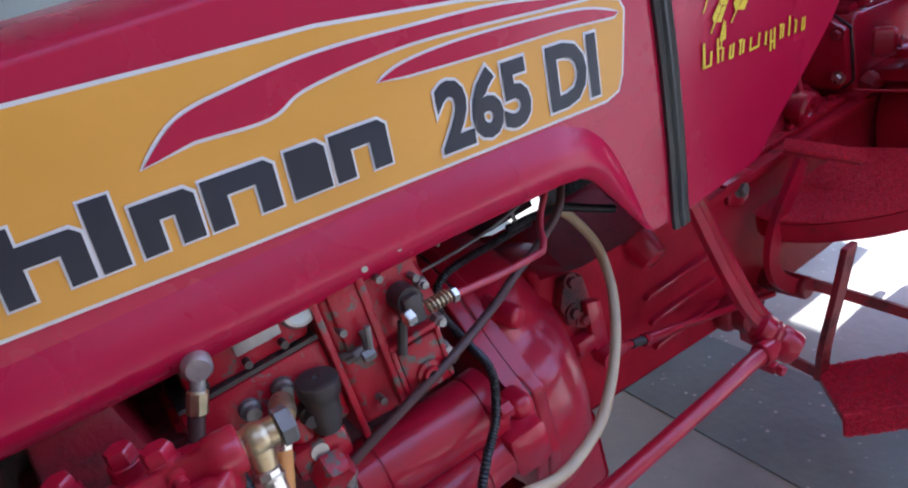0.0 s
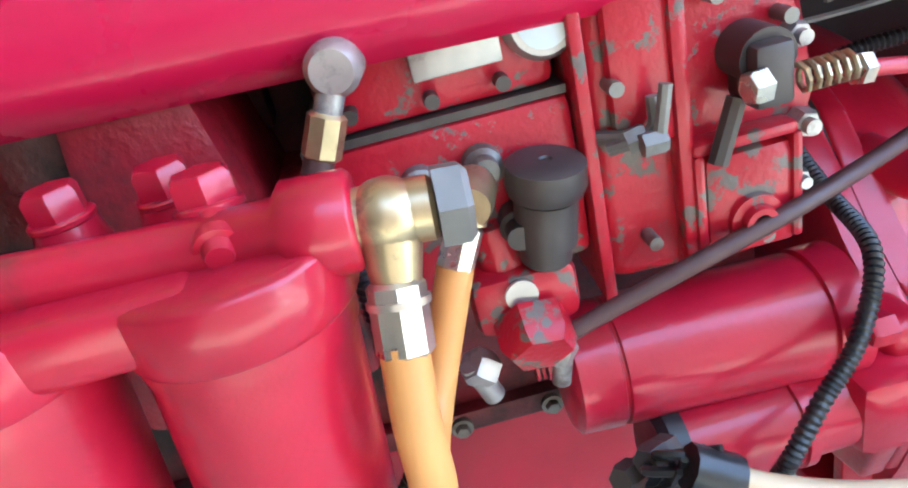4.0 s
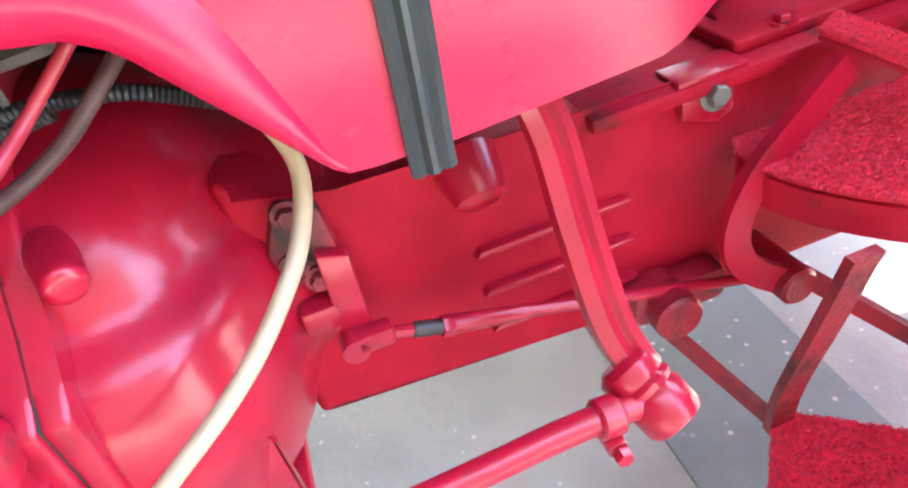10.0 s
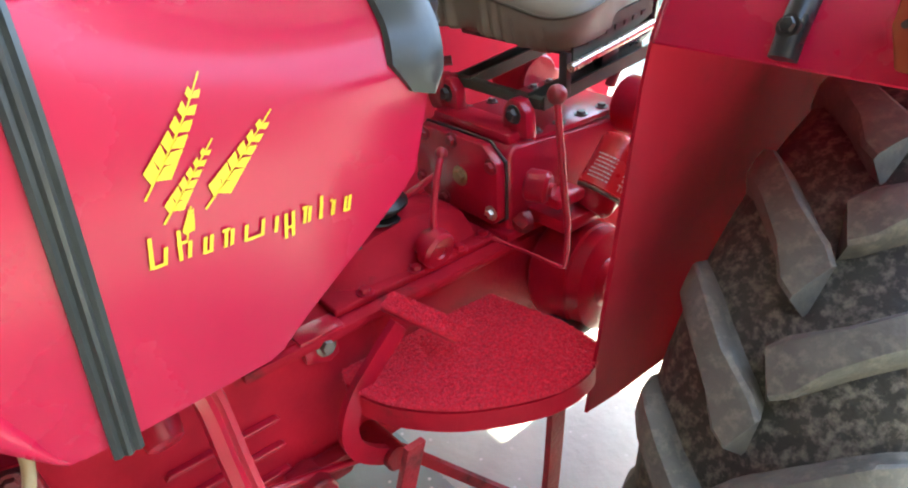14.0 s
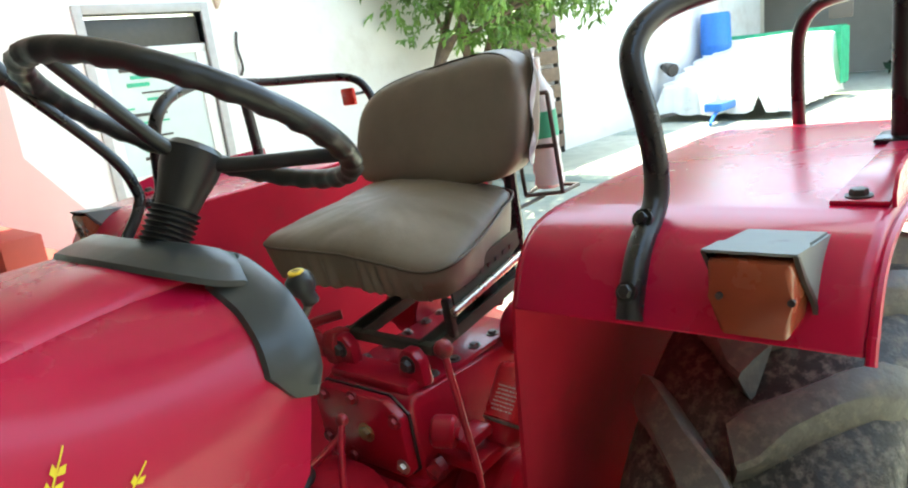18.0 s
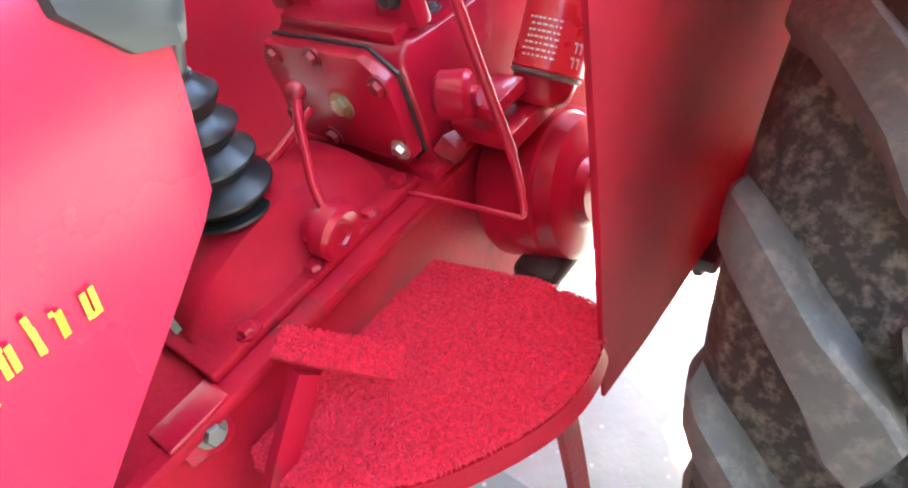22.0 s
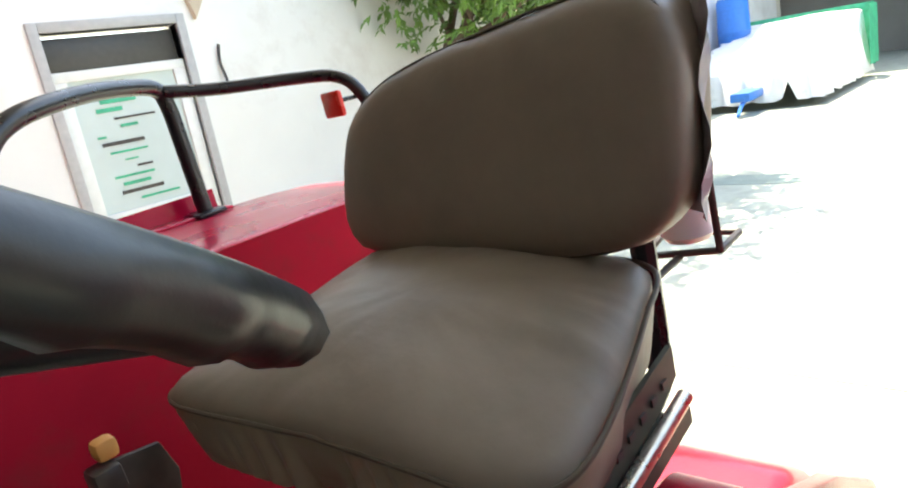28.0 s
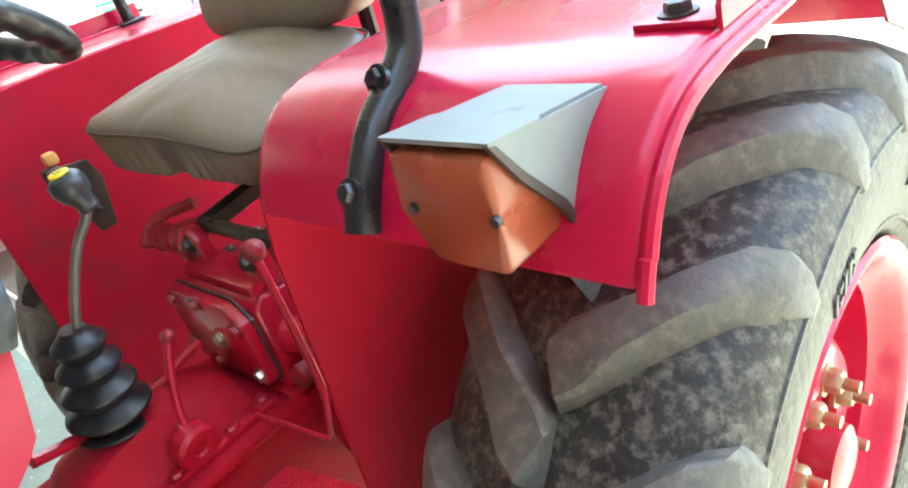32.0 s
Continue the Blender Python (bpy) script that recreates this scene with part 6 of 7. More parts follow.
for i, p in enumerate(P):
    d = (P[min(i + 1, len(P) - 1)] - P[max(i - 1, 0)]).normalized()
    n = d.cross(Vector((0, 1, 0))).normalized()
    rings.append([bm.verts.new(p + n * a + Vector((0, b, 0))) for a, b in ((-0.016, -0.007), (0.016, -0.007), (0.016, 0.007), (-0.016, 0.007))])
skin(bm, rings)
part("arm", bm, CAST, ped, "curved flat red pedal arm")
bm = BM()
cyl(bm, (0.62, -0.13, 0.545), (0.62, -0.20, 0.545), 0.03, chamfer=0.004)
cyl(bm, (0.75, -0.12, 0.55), (0.755, -0.225, 0.55), 0.024, chamfer=0.004)
box(bm, (0.58, -0.17, 0.52), (0.70, -0.13, 0.57), 0.012)
part("pivot", bm, CASTD, ped)

# clutch pedal arm and the long cross tube
cp = new("clutch_pedal")
cp.parent = T
bm = BM()
P = curve_pts([(0.475, -0.215, 0.90), (0.488, -0.225, 0.85), (0.490, -0.255, 0.77), (0.494, -0.290, 0.69), (0.507, -0.315, 0.642)], 6)
rings = []
for i, p in enumerate(P):
    rings.append([bm.verts.new(p + Vector((a, b, 0))) for a, b in ((-0.021, 0.006), (-0.018, -0.005), (-0.004, -0.009), (0.004, -0.004), (0.010, -0.009), (0.019, -0.006), (0.021, 0.006))])
skin(bm, rings)
part("arm", bm, CAST, cp, "red channel-section pedal arm")
bm = BM()
lathe(bm, (0.494, -0.30, 0.643), (0.522, -0.352, 0.598), [(0, 0.022), (0.1, 0.030), (0.3, 0.030), (0.35, 0.027), (0.42, 0.030), (0.5, 0.027), (0.58, 0.030), (0.92, 0.0295), (1, 0.026)], 28)
part("joint", bm, CAST, cp, "round red ball joint")
bm = BM()
tube(bm, [(0.508, -0.335, 0.621), (0.42, -0.342, 0.631), (0.30, -0.35, 0.633), (0.0, -0.36, 0.632), (-0.30, -0.365, 0.634), (-0.62, -0.37, 0.64)], 0.0135, 14)
part("drag_link", bm, CAST, T, "long red steering drag link")
bm = BM()
cyl(bm, (0.472, -0.338, 0.624), (0.448, -0.340, 0.628), 0.019, chamfer=0.003)
box(bm, (0.45, -0.36, 0.596), (0.468, -0.325, 0.611), 0.003)
hexnut(bm, (0.46, -0.362, 0.603), (0.46, -0.372, 0.603), 0.009)
part("clamp", bm, CAST, cp)
# brace under the engine
bm = BM()
tube(bm, [(-0.115, -0.33, 0.722), (-0.20, -0.35, 0.675), (-0.34, -0.37, 0.60), (-0.62, -0.40, 0.45)], 0.016, 12)
box(bm, (-0.135, -0.345, 0.70), (-0.09, -0.30, 0.735), 0.008)
part("brace_tube", bm, CAST, T, "red diagonal brace tube")
bm = BM()
tube(bm, [(-0.335, -0.20, 0.66), (-0.355, -0.21, 0.50), (-0.40, -0.22, 0.30)], 0.015, 12)
part("axle_stay", bm, CAST, T)

# cables and hoses of the engine bay
bm = BM()
tube(bm, [(-0.158, -0.405, 0.832), (-0.12, -0.408, 0.808), (-0.06, -0.405, 0.778), (0.01, -0.392, 0.750), (0.091, -0.365, 0.748), (0.142, -0.34, 0.764), (0.194, -0.305, 0.785), (0.236, -0.27, 0.812), (0.268, -0.235, 0.842), (0.285, -0.20, 0.884), (0.268, -0.18, 0.932), (0.24, -0.18, 0.965)], 0.0078, 12)
part("battery_cable", bm, BEIGE_H, T, "beige battery cable")
bm = BM()
tube(bm, [(-0.170, -0.402, 0.838), (-0.145, -0.407, 0.824)], 0.0135, 10)
part("cable_tape", bm, RUBBER, T)
bm = BM()
tube(bm, [(-0.24, -0.328, 0.880), (-0.188, -0.328, 0.898), (-0.121, -0.328, 0.918), (-0.055, -0.320, 0.932), (0.034, -0.290, 0.942), (0.088, -0.268, 0.950), (0.15, -0.260, 0.973), (0.191, -0.258, 1.001), (0.235, -0.225, 1.035)], 0.0058, 12)
part("long_rod", bm, BROWN_R, T, "dark brown sheathed cable")
bm = BM()
tube(bm, [(0.157, -0.235, 0.992), (0.108, -0.22, 0.983), (0.047, -0.21, 0.977), (0.015, -0.202, 0.962), (0.001, -0.205, 0.93), (-0.002, -0.26, 0.902), (-0.009, -0.32, 0.886), (-0.037, -0.352, 0.850), (-0.071, -0.368, 0.822), (-0.095, -0.378, 0.796), (-0.104, -0.372, 0.768)], 0.0058, 10, 8, 0.11, 0.0036)
part("wiring_conduit", bm, RUBBER, T, "black corrugated wiring conduit")
bm = BM()
tube(bm, [(-0.104, -0.372, 0.768), (-0.12, -0.375, 0.745), (-0.155, -0.375, 0.728), (-0.182, -0.378, 0.755), (-0.178, -0.378, 0.80)], 0.0042, 8)
part("wire", bm, RUBBER, T)
bm = BM()
tube(bm, [(0.12, -0.232, 0.998), (0.157, -0.238, 0.999), (0.206, -0.24, 0.991), (0.257, -0.24, 0.966), (0.30, -0.24, 0.945)], 0.0058, 10, 8, 0.11, 0.0036)
part("wiring_conduit", bm, RUBBER, T)
bm = BM()
tube(bm, [(-0.31, -0.345, 1.0), (-0.312, -0.35, 0.95), (-0.298, -0.355, 0.905), (-0.318, -0.365, 0.85), (-0.36, -0.37, 0.805), (-0.42, -0.372, 0.772), (-0.56, -0.37, 0.755), (-0.70, -0.36, 0.76)], 0.0076, 10, 8, 0.10, 0.004)
part("wiring_conduit", bm, RUBBER, T)
for pts, r in (([(-0.06, -0.21, 1.04), (0.08, -0.225, 1.035), (0.25, -0.24, 1.045)], 0.0025), ([(0.02, -0.22, 1.06), (0.022, -0.222, 1.02)], 0.003), ([(0.13, -0.22, 1.07), (0.135, -0.235, 1.0)], 0.003), ([(0.10, -0.20, 1.02), (0.18, -0.22, 1.03), (0.24, -0.23, 1.05)], 0.007), ([(-0.20, -0.27, 1.03), (0.05, -0.272, 1.028), (0.22, -0.26, 1.06)], 0.002)):
    bm = BM()
    tube(bm, pts, r, 6)
    part("thin_rod", bm, IRON, T, "thin steel rod under the bonnet")

bm = BM()
tube(bm, [(1.30, -0.16, 0.86), (1.33, -0.21, 0.845), (1.38, -0.26, 0.80), (1.45, -0.33, 0.79), (1.52, -0.40, 0.80)], 0.0035, 8, 6)
part("lamp_wire", bm, RUBBER, T, "thin black lamp wire")

# ---- wheels ----
def rear_wheel(y, turn, way):
    wh = new("rear_wheel")
    wh.parent = T
    wh.matrix_local = pose(1.495, y, 0.598, 0, 0, turn)
    bm = BM()
    prof = [(-0.11, 0.312), (-0.125, 0.315), (-0.140, 0.326), (-0.148, 0.342), (-0.160, 0.362), (-0.171, 0.405), (-0.174, 0.445), (-0.169, 0.486), (-0.157, 0.515), (-0.135, 0.532), (-0.075, 0.545), (0, 0.549)]
    prof = prof + [(-a, r) for a, r in prof[-2::-1]]
    n = 144
    rings = []
    for k in range(n):
        a = 2 * math.pi * k / n
        rings.append([bm.verts.new((r * math.cos(a), yy, r * math.sin(a))) for yy, r in prof])
    skin(bm, rings + [rings[0]], True, False)
    tyre = part("tyre", bm, TYRE, wh, "worn black agricultural tyre, dusty")
    # raised, unreadable sidewall marks as plain bars, and two moulded rings
    rb = random.Random(17)
    for rr, off in ((0.352, 0.1545), (0.480, 0.1700)):
        bm = BM()
        rings = []
        for k in range(97):
            a = 2 * math.pi * k / 96
            rings.append([bm.verts.new((q * math.cos(a), -off - h, q * math.sin(a))) for q, h in ((rr - .004, -.002), (rr - .002, .0025), (rr + .002, .0025), (rr + .004, -.002))])
        skin(bm, rings, True, False)
        part("moulded_ring", bm, TYRE, wh)
    a = 0.2
    while a < 6.4:
        for k in range(rb.randint(4, 9)):
            w = rb.uniform(.016, .026)
            bm = BM()
            for dr in ((0, 1),) if k % 3 else ((0, .3), (.7, 1)):
                v = []
                for da, q in ((0, dr[0]), (w, dr[0]), (w, dr[1]), (0, dr[1])):
                    r0 = 0.398 + 0.034 * q
                    v.append((r0, a + da))
                yy = -0.1700
                A = [bm.verts.new((r * math.cos(t), yy - (r - .398) * .10 - .0032, r * math.sin(t))) for r, t in v]
                B = [bm.verts.new((r * math.cos(t), yy + .012, r * math.sin(t))) for r, t in v]
                bm.faces.new(A)
                for i in range(4):
                    bm.faces.new((A[i], A[(i + 1) % 4], B[(i + 1) % 4], B[i]))
            part("sidewall_bar", bm, TYRE, tyre, "", 0)
            a += w + .014
        a += rb.uniform(.35, .6)
    # one lug mesh for each side, turned round the wheel
    for s in (-1, 1):
        bm = BM()
        # centre line of the lug: half-width across the tyre, arc, radius, half-thickness
        path = [(0.000, 0.000, 0.586, 0.028), (0.020, 0.018, 0.587, 0.032), (0.060, 0.058, 0.586, 0.031), (0.100, 0.098, 0.580, 0.029), (0.135, 0.130, 0.568, 0.028), (0.158, 0.145, 0.547, 0.026), (0.171, 0.150, 0.512, 0.022), (0.175, 0.152, 0.478, 0.012)]
        floor_r = (0.545, 0.545, 0.544, 0.539, 0.528, 0.513, 0.492, 0.468)
        rings = []
        for i, (yy, arc_l, r, w) in enumerate(path):
            a = arc_l / 0.565 * way
            da, db = w / 0.565, (w + 0.013) / 0.565
            low = floor_r[i]
            wob = 0.004 * math.sin(i * 2.3 + s)
            row = []
            for ang, rr in ((a - db, low), (a - da, r - .006), (a - da * .82, r - .001), (a + wob, r + .001), (a + da * .82, r - .001), (a + da, r - .006), (a + db, low)):
                row.append(bm.verts.new((rr * math.cos(ang), s * (yy - 0.5 * (ang - a) * 0.565 * (1 if i < 2 else 0) * way if rr != low else min(yy, 0.160)), rr * math.sin(ang))))
            rings.append(row)
        skin(bm, rings)
        me = None
        for k in range(18):
            if me is None:
                ob = part("lug", bm, TYRELUG, wh, "worn grey tread lug", 30)
                me = ob.data
            else:
                ob = new("lug", me)
                ob.parent = wh
            ob.matrix_local = pose(0, 0, 0, 0, -20 * k - (9.7 if s < 0 else -2), 0)
    bm = BM()
    prof = [(-0.140, 0.316), (-0.148, 0.326), (-0.154, 0.320), (-0.151, 0.306), (-0.140, 0.292), (-0.120, 0.285), (-0.10, 0.262), (-0.04, 0.255), (0.04, 0.255), (0.10, 0.262), (0.12, 0.285), (0.140, 0.292), (0.151, 0.306), (0.154, 0.320), (0.148, 0.326), (0.140, 0.316)]
    rings = []
    n = 72
    for k in range(n):
        a = 2 * math.pi * k / n
        rings.append([bm.verts.new((r * math.cos(a), yy, r * math.sin(a))) for yy, r in prof])
    skin(bm, rings + [rings[0]], True, False)
    part("rim", bm, RED, wh, "red painted steel rim")
    bm = BM()
    lathe(bm, (0, -0.02, 0), (0, -0.10, 0), [(0, 0.258), (0.1, 0.258), (0.3, 0.22), (0.75, 0.18), (1, 0.155), (1.0, 0.10), (0.6, 0.09)], 48)
    part("disc", bm, RED, wh)
    bm = BM()
    lathe(bm, (0, -0.06, 0), (0, -0.145, 0), [(0, 0.09), (0.3, 0.085), (0.35, 0.06), (0.9, 0.055), (1, 0.04)], 32)
    part("hub", bm, CAST, wh)
    nut = None
    for k in range(8):
        a = 2 * math.pi * (k + 0.3) / 8
        if nut is None:
            bm = BM()
            cyl(bm, (0, 0, 0), (0, -0.045, 0), 0.009, seg=12)
            hexnut(bm, (0, -0.002, 0), (0, -0.024, 0), 0.019)
            cyl(bm, (0, 0.004, 0), (0, -0.003, 0), 0.026, seg=20)
            ob = part("wheel_nut", bm, BRASS, wh, "rusty yellowish wheel nut")
            nut = ob.data
        else:
            ob = new("wheel_nut", nut)
            ob.parent = wh
        ob.matrix_local = pose(0.112 * math.cos(a), -0.0985, 0.112 * math.sin(a))
    return wh


rear_wheel(-0.694, 0, -1)
rear_wheel(0.74, 180, 1)

# ---- mudguards ----
FPROF = [(1.041, 1.236), (1.049, 1.254), (1.061, 1.278), (1.077, 1.300), (1.096, 1.316), (1.122, 1.328), (1.16, 1.334), (1.22, 1.335), (1.5, 1.327), (1.76, 1.312), (1.90, 1.285), (2.02, 1.225), (2.12, 1.13), (2.18, 1.0)]


def mudguard(s):
    g = new("mudguard")
    g.parent = T
    ahead = 0.06 if s > 0 else 0.0
    P = curve_pts([(x - ahead * max(0.0, 1 - (x - 1.04) / 0.5), 0, z) for x, z in FPROF], 5)
    bm = BM()
    n = len(P)
    grid = []
    for i, p in enumerate(P):
        q = (P[min(i + 1, n - 1)] - P[max(i - 1, 0)]).normalized()
        nrm = Vector((-q.z, 0, q.x))
        row = []
        for w, d in ((0.452, -0.016), (0.4535, -0.007), (0.459, -0.0015), (0.468, 0.0), (0.60, 0.001), (0.75, 0.001), (0.845, 0.0), (0.8535, -0.002), (0.858, -0.007), (0.859, -0.016)):
            o = p + nrm * d
            row.append((o.x, s * w, o.z))
        grid.append(row)
    sheet(bm, grid, 0.003, lambda p: (0.3, 0, -0.9))
    part("top_sheet", bm, RED, g, "glossy red mudguard sheet")
    bm = BM()
    outline = [(1.018 - ahead, 0.613), (1.12, 0.603), (1.30, 0.606), (1.75, 0.62), (2.06, 0.72), (2.17, 0.98)] + [(p.x + (0.003 if p.x < 1.2 else 0), p.z - 0.004) for p in P[::-3]] + [(1.0365 - ahead, 1.18), (1.028 - ahead, 0.9)]
    prism(bm, outline, "y", -0.0025, 0.0025)
    bmesh.ops.triangulate(bm, faces=bm.faces)
    for v in bm.verts:
        v.co.y += s * (0.4545 - 0.048 * max(0, (1.24 - v.co.z) / 0.62) ** 1.3)
    inner = part("inner_panel", bm, PANEL, g, "red inner mudguard panel", 20)
    for x0, z0, x1, z1 in () if s < 0 else ((1.17, 0.98, 1.24, 1.24), (1.34, 0.98, 1.40, 1.24)):
        bm = BM()
        tube(bm, [(x0, s * 0.4480, z0), ((x0 + x1) / 2, s * 0.4515, (z0 + z1) / 2), (x1, s * 0.4540, z1)], 0.0065, 8, 5)
        part("pressed_rib", bm, PANEL, inner)
    bm = BM()
    cyl(bm, (1.099, s * 0.412, 0.671), (1.099, s * 0.4045, 0.671), 0.006, seg=12)
    part("rivet", bm, STEEL, inner)
    bm = BM()
    box(bm, (1.272, min(s * .43, s * .375), 0.578), (1.44, max(s * .43, s * .375), 0.606), 0.008)
    box(bm, (1.30, min(s * .42, s * .385), 0.560), (1.40, max(s * .42, s * .385), 0.579), 0.006)
    for bx in (1.30, 1.335):
        hexnut(bm, (bx, s * 0.392, 0.562), (bx, s * 0.392, 0.545), 0.011)
    tube(bm, [(1.372, s * 0.395, 0.57), (1.366, s * 0.40, 0.50)], 0.008, 8)
    part("guard_bracket", bm, DARK, g)
    # turned outer edge
    bm = BM()
    tube(bm, [(p.x, s * 0.861, p.z - 0.014 if i > 6 else p.z - 0.010) for i, p in enumerate(P)], 0.0055, 8, 1)
    part("rolled_edge", bm, RED, g)
    # angle strip along the outer top
    bm = BM()
    box(bm, (1.185, min(s * .852, s * .795), 1.3345), (1.60, max(s * .852, s * .795), 1.3405), 0.002, Matrix.Rotation(0, 4, 'X'))
    for v in bm.verts:
        v.co.z -= (v.co.x - 1.22) * 0.028
    bmx = bmesh.new()
    prism(bmx, [(1.185, 1.335), (1.185, 1.350), (1.20, 1.366), (1.235, 1.372), (1.60, 1.366), (1.60, 1.325)], "y", s * 0.856 - 0.002, s * 0.856 + 0.002)
    part("rail_strip", bm, RED, g)
    part("rail_flange", bmx, RED, g)
    bm = BM()
    bolt(bm, (1.204, s * 0.820, 1.341), (0, 0, 1), 0.0095, 0.009)
    part("strip_bolt", bm, DARK, g)
    bm = BM()
    prism(bm, [(1.50, 1.318), (1.60, 1.19), (1.81, 1.09), (1.81, 1.300)], "y", s * 0.850 - 0.002, s * 0.850 + 0.002)
    part("rear_flap", bm, CAST, g)
    # lamp under a grey hood
    lamp = new("side_lamp")
    lamp.parent = T
    c = s * 0.771
    bm = BM()
    prism(bm, [(c - 0.031, 1.258), (c + 0.031, 1.258), (c + 0.038, 1.30), (c + 0.038, 1.338), (c - 0.038, 1.338), (c - 0.038, 1.30)], "x", 0.996, 1.062, 0.006)
    for v in bm.verts:
        v.co.x += max(0.0, 1.30 - v.co.z) * 0.12
    lens = part("lens", bm, AMBER, lamp, "dull amber lamp lens")
    for dy in (-0.030, 0.042):
        bm = BM()
        cyl(bm, (0.9975, c - dy * 0.9, 1.302), (0.9935, c - dy * 0.9, 1.302), 0.0035, seg=10)
        part("screw", bm, DARK, lens)
    bm = BM()
    hood_top = [(1.000, 0.0430), (1.045, 0.0430), (1.050, 0.0385), (1.117, 0.0385), (1.117, -0.0385), (1.050, -0.0385), (1.045, -0.0430), (1.000, -0.0430)]
    prism(bm, [(x, c + y) for x, y in hood_top], "z", 1.3375, 1.3405)
    for v in bm.verts:
        v.co.z += -(v.co.x - 1.0) * 0.15 + 0.006
    for e in (-1, 1):
        prism(bm, [(1.001, 1.344), (1.117, 1.327), (1.117, 1.272), (1.085, 1.243), (1.066, 1.246), (1.050, 1.280), (1.020, 1.316)], "y", c + e * 0.0395, c + e * 0.0420)
    part("lamp_hood", bm, LAMPHOOD, lamp, "grey sheet-metal lamp hood")
    for lo, hi in ((c - 0.0435, c - 0.0390), (c + 0.0390, c + 0.0435)):
        bm = BM()
        prism(bm, [(0.999, 1.345), (1.018, 1.315), (1.048, 1.279), (1.065, 1.243), (1.069, 1.248), (1.052, 1.284), (1.022, 1.319), (1.005, 1.343)], "y", lo, hi)
        part("hood_edge", bm, DARK, lamp)
    # rail
    rail = new("mudguard_rail")
    rail.parent = T
    bm = BM()
    tube(bm, [(x, s * y, z) for x, y, z in RAIL_A], 0.0150, 16, 6)
    part("front_bar", bm, BLACK, rail, "black bent steel tube rail")
    bm = BM()
    tube(bm, [(x, s * y, z) for x, y, z in RAIL_B], 0.0125, 14, 6)
    part("rear_bar", bm, BLACK, rail)
    for x, y, z in RAIL_BOLTS:
        bm = BM()
        bolt(bm, (x, s * y, z), (-0.85, 0, 0.5), 0.0085, 0.008)
        part("rail_bolt", bm, BLACK, rail)
    bm = BM()
    box(bm, (1.515, min(s * .84, s * .775), 1.327), (1.575, max(s * .84, s * .775), 1.336), 0.003)
    part("rail_foot", bm, BLACK, rail)


RAIL_A = [(1.032, 0.626, 1.244), (1.045, 0.625, 1.268), (1.078, 0.622, 1.307), (1.114, 0.620, 1.331), (1.140, 0.620, 1.356), (1.149, 0.619, 1.400), (1.153, 0.611, 1.45), (1.157, 0.600, 1.495), (1.169, 0.594, 1.527), (1.200, 0.602, 1.556), (1.253, 0.627, 1.574), (1.359, 0.70, 1.586), (1.46, 0.77, 1.586), (1.528, 0.803, 1.575), (1.545, 0.809, 1.54), (1.546, 0.808, 1.45), (1.546, 0.807, 1.33)]
RAIL_B = [(1.54, 0.80, 1.567), (1.64, 0.77, 1.550), (1.76, 0.70, 1.535), (1.81, 0.635, 1.52), (1.83, 0.60, 1.48), (1.845, 0.588, 1.40), (1.855, 0.585, 1.29)]
RAIL_BOLTS = [(1.035, 0.625, 1.277), (1.102, 0.619, 1.341)]
mudguard(-1)
mudguard(1)
bm = BM()
box(bm, (1.772, 0.60, 1.445), (1.784, 0.655, 1.495), 0.005)
refl = part("reflector", bm, REDLENS, T, "red rear reflector on the far rail")
bm = BM()
box(bm, (1.784, 0.605, 1.47), (1.83, 0.65, 1.478), 0.002)
part("reflector_bracket", bm, BLACK, refl)

# ---- seat ----
def cushion(cx, cy, cz, lx, ly, lz, power, squash, seedv, nu=200):
    """A padded cushion: a rounded box with a crowned top."""
    bm = BM()
    nv = 30

    def sp(v, p):
        return math.copysign(abs(v) ** p, v)

    def even(count, start, span, p, a_len, b_len):
        """Angles that step evenly along a superellipse."""
        fine = [start + span * k / 6000 for k in range(6001)]
        pts = [(sp(math.cos(a), p) * a_len, sp(math.sin(a), p) * b_len) for a in fine]
        acc = [0.0]
        for u, v in zip(pts, pts[1:]):
            acc.append(acc[-1] + math.hypot(v[0] - u[0], v[1] - u[1]))
        return list(np.interp([acc[-1] * k / count for k in range(count + 1)], acc, fine))
    A = even(nu, 0.0, 2 * math.pi, power[0], lx, ly)[:-1]
    B = even(nv, -math.pi / 2, math.pi, power[1], max(lx, ly), lz)
    rows = []
    for b in B:
        row = []
        for a in A:
            cb, sb = sp(max(0.0, math.cos(b)), power[1]), sp(math.sin(b), power[1])
            p = Vector((cb * sp(math.cos(a), power[0]) * lx, cb * sp(math.sin(a), power[0]) * ly, sb * lz))
            p += Vector((0, 0, 0.004 * noise.noise(p * 14 + Vector((seedv, 0, 0))) + 0.0015 * noise.noise(p * 40)))
            row.append(bm.verts.new(squash(Vector((cx, cy, cz)) + p)))
        rows.append(row)
    skin(bm, rows, True, True)
    bmesh.ops.remove_doubles(bm, verts=bm.verts, dist=0.0003)
    return bm


seat = new("seat")
seat.parent = T


